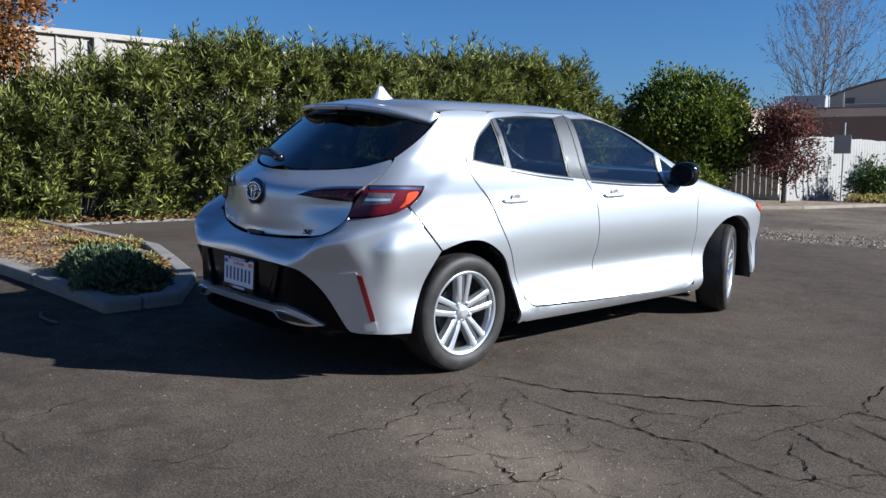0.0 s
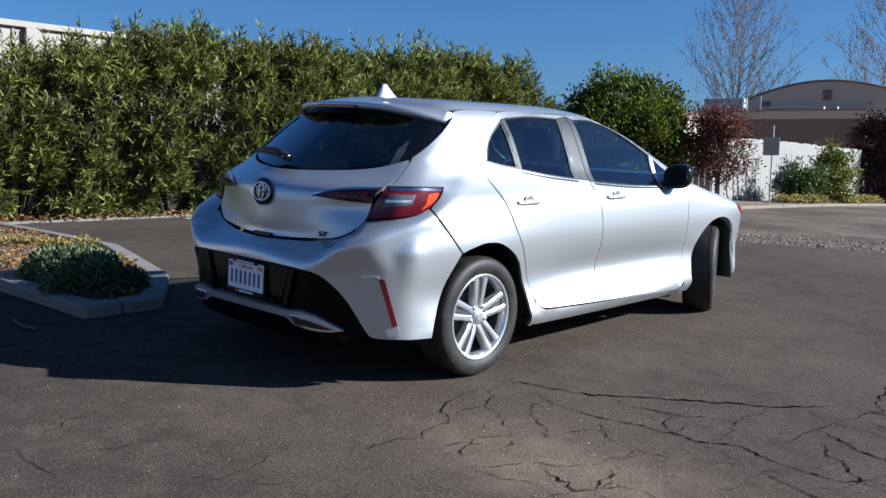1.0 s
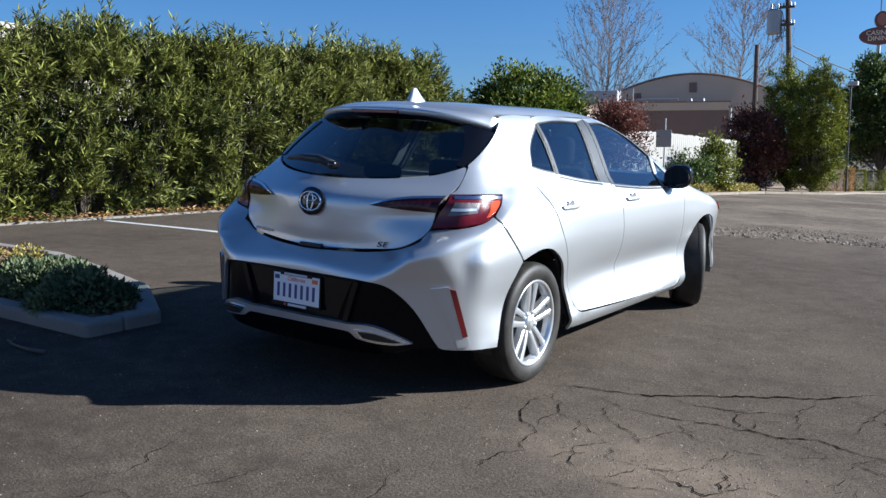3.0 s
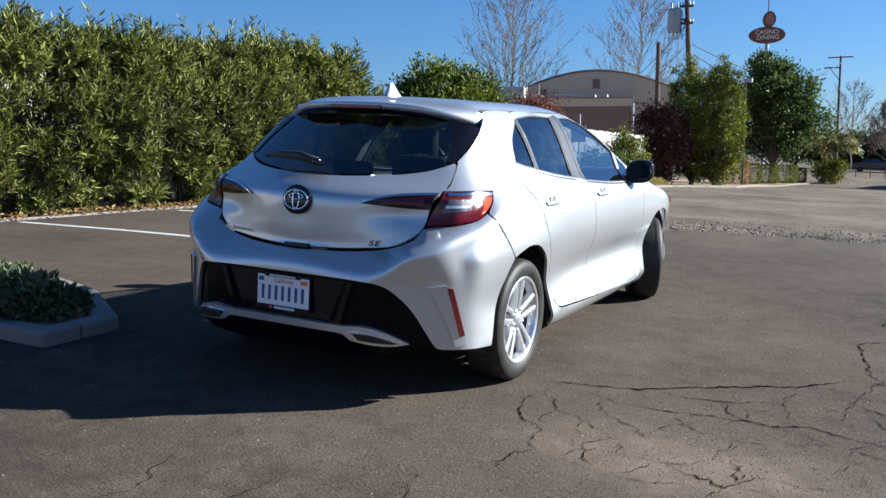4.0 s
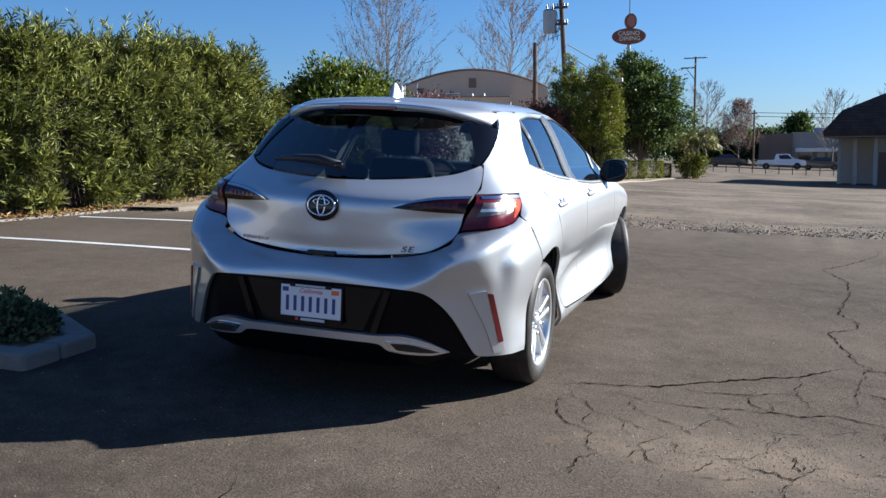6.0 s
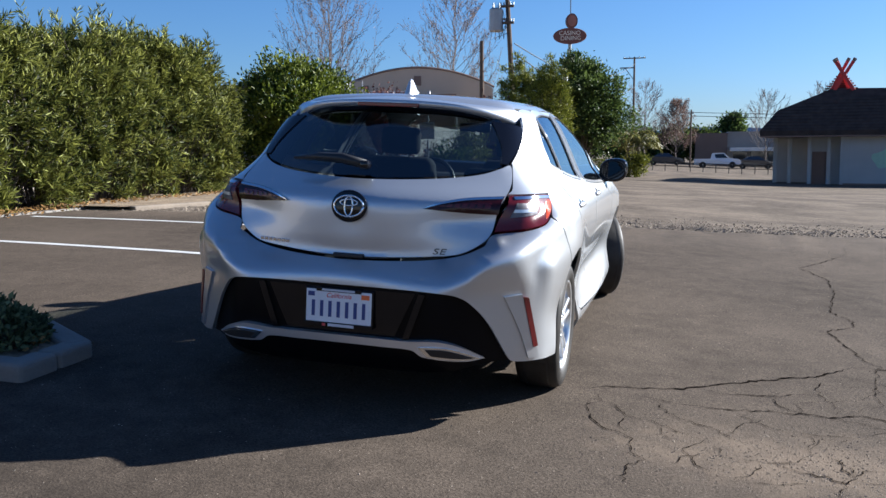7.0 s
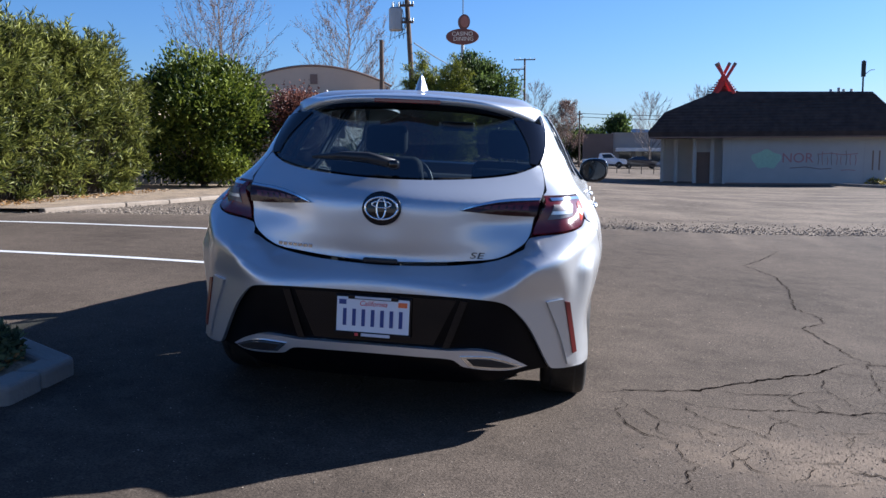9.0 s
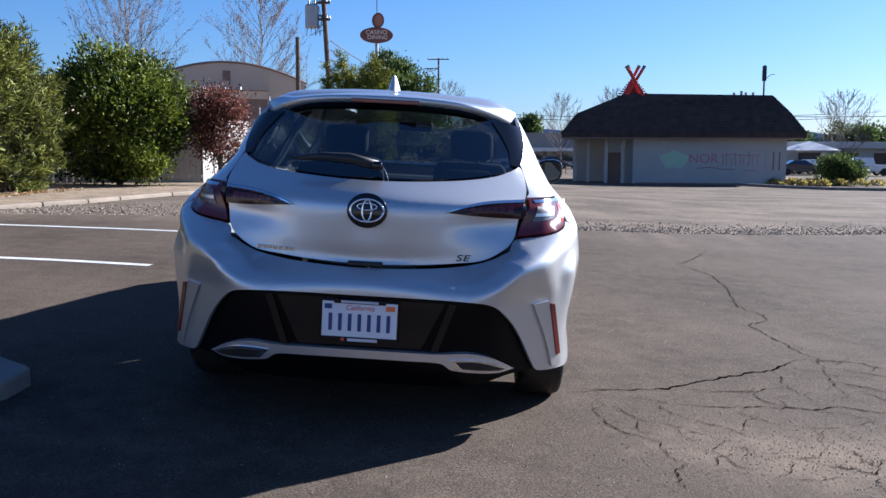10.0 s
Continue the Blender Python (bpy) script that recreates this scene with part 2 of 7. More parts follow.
    bump.inputs["Strength"].default_value, bump.inputs["Distance"].default_value = 0.55, 0.006
    link(noises[0].outputs["Fac"], bump.inputs["Height"])
    link(bump.outputs[0], bsdf.inputs["Normal"])
    return mat


ASPHALT = asphalt("dark_asphalt", (0.041, 0.033, 0.0258), (0.085, 0.068, 0.0525), (0.30, 0.26, 0.21), tone_patches=((-1.6, -2.4, 3.0, 1.7, (0.037, 0.0305, 0.025), 0.6), (1.95, -0.72, 0.80, 0.42, (0.19, 0.148, 0.108), 0.75)))
OLDASPHALT = asphalt("worn_asphalt", (0.054, 0.044, 0.034), (0.142, 0.115, 0.088), (0.28, 0.24, 0.19), 0.5, 45.0, patch=(0.40, 0.60))
LINEPAINT = material("line_paint", (0.50, 0.50, 0.49), rough=0.7, spread=0.25, scale=5, fine=50, bump=0.2)
KERB = material("concrete_kerb", (0.185, 0.17, 0.15), rough=0.85, spread=0.2, scale=3, fine=50, bump=0.4)
TANKERB = material("dusty_concrete_kerb", (0.20, 0.165, 0.125), rough=0.9, spread=0.3, scale=2.5, fine=40, bump=0.6, dist=0.02)
SOIL = material("dry_soil", (0.14, 0.10, 0.065), rough=0.95, spread=0.35, scale=3, fine=35, bump=0.9, tint=(0.24, 0.18, 0.11), dist=0.03)
LOTEDGE = curve([(-60, 6.4), (-9, 7.0), (-3.6, 7.25), (-1.2, 7.2), (0.2, 7.8), (3.1, 8.45), (6.9, 10.0), (14, 12.5), (40, 20), (80, 30)])


def sheet(name, xs, ys, mat, lift=0.0, keep=None):
    verts, faces = [], []
    X, Y = np.meshgrid(xs, ys)
    Z = lie(X, Y) + lift
    verts = np.stack([X, Y, Z], 2).reshape(-1, 3)
    n = len(xs)
    for j in range(len(ys) - 1):
        for i in range(n - 1):
            faces.append((j * n + i, j * n + i + 1, (j + 1) * n + i + 1, (j + 1) * n + i))
    return mesh(name, verts, faces, mat, smooth=True)


axis = lambda *cuts: np.unique(np.round(np.concatenate([np.arange(a, b + 1e-6, s) for a, b, s in cuts]), 3))
gx = axis((-1500, -300, 300), (-300, -60, 40), (-60, -16, 4), (-16, 24, 0.5), (24, 60, 4), (60, 300, 40), (300, 1500, 300))
gy = axis((-1500, -300, 300), (-300, -40, 40), (-40, -12, 4), (-12, 30, 0.5), (30, 120, 3), (120, 300, 30), (300, 2100, 300))
ground = tagged(new("ground", sheet("ground", gx, gy, OLDASPHALT, -0.012)), "worn grey-brown asphalt of the lot and street", "ground", kind="structure")
lx = axis((-60, -14, 2), (-14, 14, 0.12), (14, 60, 2))
lv, lf = [], []
lt = np.concatenate([np.linspace(-45, -8, 12), np.linspace(-7, 5, 25), [6, 6.6]])
for i, x in enumerate(lx):
    e = float(LOTEDGE(x)) + 0.14 * noise.noise(Vector((x * 0.9, 3.1, 0))) + 0.10 * noise.noise(Vector((x * 3.7, 9.1, 0)))
    ys = list(np.clip(lt, None, 6.0)) [:-1] + [e]
    ys = sorted(ys)
    for y in ys:
        lv.append((x, y, float(lie(x, y))))
    lv.append((x, e + 0.03, float(lie(x, e)) - 0.03))
m = len(lt) + 1
for i in range(len(lx) - 1):
    for j in range(m - 1):
        lf.append((i * m + j, (i + 1) * m + j, (i + 1) * m + j + 1, i * m + j + 1))
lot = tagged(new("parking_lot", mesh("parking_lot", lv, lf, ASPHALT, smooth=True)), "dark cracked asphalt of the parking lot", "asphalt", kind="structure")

# ---- the car ----
# Half width of the body's flank by height, rear by height, top by length.
FLANK = curve([(0.16, 0.80), (0.20, 0.850), (0.26, 0.868), (0.33, 0.860), (0.45, 0.862), (0.60, 0.880), (0.74, 0.893), (0.84, 0.890), (0.92, 0.865), (0.98, 0.815), (1.03, 0.775), (1.15, 0.715), (1.28, 0.645), (1.38, 0.575), (1.46, 0.50)])
TAIL = curve([(0.18, -0.70), (0.5, -0.72), (0.66, -0.725), (0.70, -0.728), (0.80, -0.742), (0.90, -0.748), (0.945, -0.742), (0.98, -0.705), (1.01, -0.655), (1.037, -0.608), (1.112, -0.510), (1.36, -0.195), (1.48, -0.04)])
BOW = curve([(0.2, 0.22), (0.68, 0.22), (0.76, 0.29), (0.84, 0.36), (0.92, 0.395), (1.5, 0.40)])
# Rear bumper: its middle face by height, its slanted corner face by height, its upper edge across the car.
CHIN = curve([(0.16, -0.72), (0.24, -0.80), (0.32, -0.835), (0.45, -0.846), (0.60, -0.848), (0.70, -0.845), (0.80, -0.84)])
CORNER = curve([(0.16, -0.62), (0.25, -0.650), (0.45, -0.660), (0.57, -0.668), (0.66, -0.695), (0.72, -0.708), (0.80, -0.705)])
LEDGE = curve([(0, 0.700), (0.30, 0.708), (0.45, 0.724), (0.55, 0.765), (0.62, 0.822), (0.70, 0.845), (0.80, 0.858), (0.95, 0.865)])
ROOF = curve([(-0.9, 1.375), (-0.5, 1.405), (-0.1, 1.433), (0.4, 1.445), (0.9, 1.445), (1.25, 1.425), (1.6, 1.345), (2.0, 1.175), (2.35, 1.02), (2.5, 0.975), (2.9, 0.89), (3.2, 0.81), (3.45, 0.70), (3.6, 0.6)])
NOSE = curve([(0.15, 3.40), (0.3, 3.50), (0.5, 3.53), (0.7, 3.50), (0.85, 3.44)])


def smax(a, b, k):
    h = np.maximum(k - np.abs(a - b), 0) / k
    return np.maximum(a, b) + h * h * k / 4


def body(x, y, z):
    """Below nought inside the car's body."""
    ax = np.abs(x)
    hip = 0.036 * np.exp(-((y + 0.02) / 0.42) ** 2) * np.exp(-((z - 0.68) / 0.22) ** 2) + 0.012 * np.exp(-((y - 2.66) / 0.45) ** 2) * np.exp(-((z - 0.66) / 0.2) ** 2)
    waist = np.exp(-((y - 1.35) / 0.85) ** 4) * (0.018 * np.exp(-((z - 0.25) / 0.05) ** 2) - 0.036 * np.exp(-((z - 0.47) / 0.11) ** 2))
    nose = -0.20 * np.clip((y - 2.7) / 0.85, 0, 1) ** 2
    taper = -0.02 * np.clip((-0.1 - y) / 0.6, 0, 1.3) ** 1.6
    tuck = -0.075 * np.exp(-((z - 0.90) / 0.12) ** 2) * np.clip((-0.10 - y) / 0.30, 0, 1.2) ** 1.3
    cabin = -0.09 * np.clip((0.05 - y) / 0.42, 0, 1.3) ** 1.4 * np.clip((z - 0.99) / 0.12, 0, 1)
    wide = FLANK(z) + hip + waist + nose
    side = ax - (wide + taper + tuck + cabin)
    dent = 0.014 * np.exp(-((ax - 0.50) / 0.13) ** 2 - ((z - 0.872) / 0.042) ** 2) + 0.012 * np.exp(-(x * x + (z - 0.875) ** 2) / 0.0075)
    rear = TAIL(z) + BOW(z) * ax ** 1.56 - y + dent
    upper = smax(side, rear * 0.9, 0.07)
    # The bumper stands proud under a sloping ledge, with a crisp line where its corner turns into the flank.
    middle = CHIN(z) + 0.05 * ax * ax - y
    corner = (CORNER(z) + 0.80 * (ax - 0.72) - y) * 0.78
    flank = (ax - (0.900 + 0.53 * (y + 0.415))) * 0.88
    ledge = (z - LEDGE(ax) - 0.45 * (y + 0.73 - 0.38 * ax ** 1.56)) * 0.9
    low = smax(smax(middle, corner, 0.05), smax(flank, ax - wide - 0.03 * np.exp(-((z - 0.30) / 0.12) ** 2), 0.06), 0.018)
    low = smax(low, ledge, 0.035)
    f = -smax(-upper, -low, 0.025)
    top = z - (ROOF(y) - 0.09 * x * x)
    front = y - (NOSE(z) - 0.45 * ax ** 2.2)
    f = smax(f, top, 0.08)
    f = smax(f, front, 0.12)
    return smax(f, 0.165 - z, 0.04)


from mathutils import geometry


def solve_ray(p0, p1, inset=0.0, steps=80):
    """First point of each ray p0 -> p1 on the body."""
    n = len(p0)
    best = np.ones(n)
    prev = np.zeros(n)
    found = np.zeros(n, bool)
    lo, hi = np.zeros(n), np.ones(n)
    for i in range(1, steps + 1):
        s = i / steps
        p = p0 + (p1 - p0) * s
        f = body(p[:, 0], p[:, 1], p[:, 2]) + inset
        hit = (f < 0) & ~found
        lo[hit], hi[hit] = (i - 1) / steps, s
        found |= hit
    for _ in range(22):
        m = (lo + hi) / 2
        p = p0 + (p1 - p0) * m[:, None]
        f = body(p[:, 0], p[:, 1], p[:, 2]) + inset
        hi = np.where(f < 0, m, hi)
        lo = np.where(f < 0, lo, m)
    return p0 + (p1 - p0) * hi[:, None]


def onto(way, uv, inset=0.0):
    """Points (u, v) laid on the body: side (y, z), rear (x, z), top (x, y), wrap (degrees round the tail, z), front (x, z)."""
    u, v = np.array([q[0] for q in uv], float), np.array([q[1] for q in uv], float)
    one = np.ones(len(u))
    if way == "side":
        a, b = np.stack([1.3 * one, u, v], 1), np.stack([0 * one, u, v], 1)
    elif way == "rear":
        a, b = np.stack([u, -1.3 * one, v], 1), np.stack([u, 1.0 * one, v], 1)
    elif way == "front":
        a, b = np.stack([u, 4.2 * one, v], 1), np.stack([u, 1.0 * one, v], 1)
    elif way == "top":
        a, b = np.stack([u, v, 1.8 * one], 1), np.stack([u, v, 0.3 * one], 1)
    else:
        t = np.radians(u)
        b = np.stack([0 * one, 0.25 * one, v], 1)
        a = b + 1.6 * np.stack([np.sin(t), -np.cos(t), 0 * one], 1)
    return solve_ray(a, b, inset)


def flow(points, closed=True, step=None):
    """A smooth line through points; a point given twice in a row stays a sharp corner."""
    pts, sharp = [], []
    for p in points:
        if pts and p == pts[-1]:
            sharp[-1] = True
        else:
            pts.append(p)
            sharp.append(False)
    n, out = len(pts), []
    for i in range(n if closed else n - 1):
        p0, p1, p2, p3 = (np.array(pts[(i + k) % n if closed else min(max(i + k, 0), n - 1)], float) for k in (-1, 0, 1, 2))
        m1 = (p2 - p1) if sharp[i] else (p2 - p0) / 2
        m2 = (p2 - p1) if sharp[(i + 1) % n] else (p3 - p1) / 2
        d = np.linalg.norm(p2 - p1)
        lim = lambda m: m * min(1, 1.2 * d / (np.linalg.norm(m) + 1e-9))
        m1, m2 = lim(m1), lim(m2)
        k = max(2, int(d / step)) if step else 8
        for j in range(k):
            s = j / k
            h = (2 * s**3 - 3 * s**2 + 1, s**3 - 2 * s**2 + s, -2 * s**3 + 3 * s**2, s**3 - s**2)
            out.append(tuple(h[0] * p1 + h[1] * m1 + h[2] * p2 + h[3] * m2))
    if not closed:
        out.append(tuple(pts[-1]))
    return out


def within(q, polys):
    """Which points lie in the first ring and in none of the others."""
    good = np.ones(len(q), bool)
    for n, poly in enumerate(polys):
        a = np.array(poly)
        b = np.roll(a, -1, 0)
        y, x = q[:, 1:2], q[:, 0:1]
        cross = ((a[:, 1] > y) != (b[:, 1] > y)) & (x < (b[:, 0] - a[:, 0]) * (y - a[:, 1]) / (b[:, 1] - a[:, 1] + 1e-15) + a[:, 0])
        inn = cross.sum(1) % 2 == 1
        good &= inn if n == 0 else ~inn
    return good


def panel(name, way, outline, mat, parent, holes=(), inset=0.0, depth=0.015, grid=0.035, mirror=False, label="", both=False, stretch=1.0):
    """A sheet laid on the body within an outline, with a rim turned inwards. stretch: units of u to a metre."""
    k = 1.0 / stretch
    rings = [[(u * k, v) for u, v in flow([(a, b) for a, b in o], step=None)] for o in (outline, *holes)]
    rings = [[Vector(p) for p in r] for r in rings]
    co, ed = [], []
    for r in rings:
        s = len(co)
        co += r
        ed += [(s + i, s + (i + 1) % len(r)) for i in range(len(r))]
    polys = [[tuple(p) for p in r] for r in rings]
    us, vs = [p[0] for p in polys[0]], [p[1] for p in polys[0]]
    gu, gv = np.arange(min(us) + grid / 2, max(us), grid), np.arange(min(vs) + grid / 2, max(vs), grid)
    edgepts = np.array([p for q in polys for p in q])
    cand = np.array([(a, b + (grid / 2 if i % 2 else 0)) for i, a in enumerate(gu) for b in gv]).reshape(-1, 2)
    good = within(cand, polys)
    if len(cand):
        good &= np.min(np.sum((cand[:, None, :] - edgepts[None]) ** 2, 2), 1) > (grid * 0.45) ** 2
    co += [Vector(q) for q in cand[good]]
    vo, eo, fo, *_ = geometry.delaunay_2d_cdt(co, ed, [], 0, 1e-5)
    vo = [tuple(v) for v in vo]
    va, fa = np.array(vo), np.array([list(f) for f in fo])
    keep = fa[within(va[fa].mean(1), polys)].tolist()
    used = sorted({i for f in keep for i in f})
    index = {i: n for n, i in enumerate(used)}
    p3 = onto(way, [(vo[i][0] * stretch, vo[i][1]) for i in used], inset)
    faces = [[index[i] for i in f] for f in keep]
    middle = np.array([0, 1.2, 0.6])
    flip = sum(np.dot(np.cross(p3[f[1]] - p3[f[0]], p3[f[2]] - p3[f[0]]), p3[f[0]] - middle) > 0 for f in faces) < len(faces) / 2
    if flip:
        faces = [f[::-1] for f in faces]
    count = {}
    for f in faces:
        for i in range(3):
            e = (f[i], f[(i + 1) % 3])
            count[e] = count.get(e, 0) + 1
    border = [e for e in count if (e[1], e[0]) not in count]
    e = 1e-3
    g = np.stack([body(*(p3 + d * e).T) - body(*(p3 - d * e).T) for d in np.eye(3)], 1)
    nrm = g / (np.linalg.norm(g, axis=1, keepdims=True) + 1e-12)
    verts = [tuple(p) for p in p3]
    rim = {}
    for s, t in border:
        for i in (s, t):
            if i not in rim:
                rim[i] = (len(verts), len(verts) + 1)
                verts += [tuple(p3[i]), tuple(p3[i] - nrm[i] * depth)]
    rimfaces = [(rim[t][0], rim[s][0], rim[s][1], rim[t][1]) for s, t in border]
    made = []
    for side in ((1, -1) if both else ((-1,) if mirror else (1,))):
        vv = [(v[0] * side, v[1], v[2]) for v in verts]
        ff = faces + rimfaces
        if side < 0:
            ff = [f[::-1] for f in ff]
        me = mesh(name, vv, ff, mat)
        me.polygons.foreach_set("use_smooth", [i < len(faces) for i in range(len(ff))])
        made.append(part(name, me, None, parent, label))
    return made


def half(points):
    """A closed outline from its right half, listed from the middle line to the middle line."""
    return points + [(-u, v) for u, v in reversed(points) if abs(u) > 1e-6]


car = thing("car", "silver compact hatchback parked on cracked asphalt, front wheels turned", "car", LIE)
SIL = 57.0  # degrees of wrap to a metre

def wrap_of(x, z, gap=0.006):
    """Degrees round the tail of a point of the rear face, a joint's width further out."""
    p = onto("rear", [(x, z)])[0]
    return (math.degrees(math.atan2(p[0] + gap, 0.25 - p[1])), z)


# Tail: hatch, glass, bumper.
hatch_edge = [(0, 0.701), (0.21, 0.706), (0.36, 0.716), (0.48, 0.731), (0.565, 0.775), (0.606, 0.822), (0.622, 0.90), (0.640, 0.96), (0.654, 1.02), (0.640, 1.085), (0.622, 1.112)]
glass_low = [(0.595, 1.100), (0.52, 1.072), (0.39, 1.052), (0.2, 1.040), (0, 1.036)]
hatch = panel("hatch", "rear", half(hatch_edge + glass_low), PAINT, car, grid=0.022)[0]
panel("rear_window", "rear", half([(0, 1.044), (0.2, 1.048), (0.39, 1.061), (0.515, 1.080), (0.590, 1.108), (0.594, 1.16), (0.585, 1.23), (0.550, 1.300), (0.45, 1.340), (0.2, 1.362), (0, 1.366)]), GLASS, hatch, inset=0.004, depth=0.006, label="dark privacy glass")
lens_in = [(0.318, 0.925), (0.318, 0.925), (0.40, 0.957), (0.50, 0.976), (0.645, 0.985), (0.645, 0.985), (0.630, 0.905), (0.630, 0.905), (0.52, 0.908), (0.40, 0.917)]
inner = panel("tail_light_inner", "rear", lens_in, SMOKE, hatch, inset=-0.008, depth=0.02, grid=0.02, both=True, label="smoked dark red lens")
for lamp, flip in zip(inner, (False, True)):
    panel("light_strip", "rear", [(0.375, 0.938), (0.375, 0.938), (0.47, 0.952), (0.60, 0.957), (0.60, 0.957), (0.598, 0.932), (0.598, 0.932), (0.47, 0.932)], RED, lamp, inset=-0.011, depth=0.004, grid=0.02, mirror=flip)
    for k in range(6):
        u = 0.41 + 0.031 * k
        panel("light_rib", "rear", [(u, 0.936), (u, 0.936), (u + 0.004, 0.951), (u + 0.004, 0.951), (u + 0.011, 0.952), (u + 0.011, 0.952), (u + 0.007, 0.936), (u + 0.007, 0.936)], SMOKE, lamp, inset=-0.0125, depth=0.003, grid=0.02, mirror=flip)
    panel("light_bezel", "rear", [(0.322, 0.926), (0.40, 0.957), (0.50, 0.9755), (0.643, 0.984), (0.643, 0.984), (0.642, 0.975), (0.642, 0.975), (0.50, 0.966), (0.40, 0.948)], CHROME, lamp, inset=-0.0125, depth=0.004, grid=0.02, mirror=flip)
lens_out = [wrap_of(0.655, 0.985), wrap_of(0.655, 0.985), (48, 0.987), (54, 0.988), (58.2, 0.983), (58.2, 0.983), (56.4, 0.945), (53.2, 0.901), (49.5, 0.868), (44, 0.848), wrap_of(0.612, 0.832), wrap_of(0.612, 0.832), wrap_of(0.636, 0.905)]
lamps = panel("tail_light", "wrap", lens_out, RED, car, inset=-0.006, depth=0.03, grid=0.02, both=True, stretch=SIL, label="red and clear wrapped tail light")
for lamp, flip in zip(lamps, (False, True)):
    panel("reverse_lens", "wrap", [(42.6, 0.958), (42.6, 0.958), (49.8, 0.956), (49.8, 0.956), (48.6, 0.908), (48.6, 0.908), (40.6, 0.893), (40.6, 0.893)], LAMPCLEAR, lamp, inset=-0.009, depth=0.004, grid=0.02, mirror=flip, stretch=SIL, label="clear reversing lens")
    panel("light_guide", "wrap", [(41.8, 0.930), (41.8, 0.930), (48.6, 0.931), (48.6, 0.931), (48.3, 0.919), (48.3, 0.919), (41.4, 0.916), (41.4, 0.916)], SATIN, lamp, inset=-0.012, depth=0.004, grid=0.02, mirror=flip, stretch=SIL)
    # The sunlit orange of the red lens tip is put into this colour.
    panel("lens_tip", "wrap", [(53.4, 0.955), (56.6, 0.962), (55.0, 0.928), (52.6, 0.900), (51.0, 0.888), (52.4, 0.915)], AMBER, lamp, inset=-0.009, depth=0.004, grid=0.02, mirror=flip, stretch=SIL, label="orange outer tip of the red lens")
    panel("light_bezel", "wrap", [(42.6, 0.985), (42.6, 0.985), (50, 0.987), (57.9, 0.982), (57.9, 0.982), (57.2, 0.971), (57.2, 0.971), (50, 0.975), (42.6, 0.973), (42.6, 0.973)], CHROME, lamp, inset=-0.010, depth=0.004, grid=0.02, mirror=flip, stretch=SIL)
bump_low = [(40.5, 0.272), (38.6, 0.292), (33.6, 0.445), (29.6, 0.530), (26.0, 0.574), (21, 0.586), (12, 0.590), (0, 0.590)]
bump_out = [(0, 0.688), (12, 0.691), (20.5, 0.700), (28.0, 0.722), wrap_of(0.572, 0.766), wrap_of(0.608, 0.816), (44, 0.837), (49.6, 0.860), (53.1, 0.889), (53.1, 0.889), (63.0, 0.668), (63.0, 0.668), (60.0, 0.58), (57.8, 0.50), (55.8, 0.38), (54.6, 0.262), (54.6, 0.262), (47, 0.268)]
bumper = panel("rear_bumper", "wrap", half(bump_out + bump_low), PAINT, car, stretch=SIL, grid=0.022)[0]
panel("bumper_insert", "wrap", half([(0, 0.596), (12, 0.596), (23, 0.590), (27.0, 0.572), (34.0, 0.447), (38.9, 0.29), (39.4, 0.276), (36, 0.272), (31, 0.262), (25, 0.228), (18, 0.205), (0, 0.20)]), INSERT, bumper, inset=0.022, depth=0.02, stretch=SIL, label="matt black lower insert")
panel("plate_recess", "wrap", half([(0, 0.575), (0, 0.575), (17.5, 0.572), (17.5, 0.572), (13.2, 0.378), (13.2, 0.378), (0, 0.380)]), GLOSSBLACK, bumper, inset=0.018, depth=0.012, stretch=SIL)
for sgn in (1, -1):
    panel("insert_rib", "wrap", [(18.2, 0.575), (18.2, 0.575), (19.6, 0.572), (19.6, 0.572), (16.4, 0.372), (16.4, 0.372), (15.0, 0.374), (15.0, 0.374)], GLOSSBLACK, bumper, inset=0.004, depth=0.02, grid=0.02, mirror=sgn < 0, stretch=SIL)
panel("chrome_garnish", "wrap", half([(0, 0.366), (10, 0.366), (16.5, 0.366), (22.5, 0.374), (27.5, 0.352), (33.0, 0.300), (33.0, 0.300), (28.5, 0.290), (19.6, 0.300), (17.0, 0.328), (10, 0.331), (0, 0.332)]), SATIN, bumper, inset=-0.006, depth=0.03, grid=0.02, stretch=SIL, label="satin silver strip shaped like two exhaust tips")
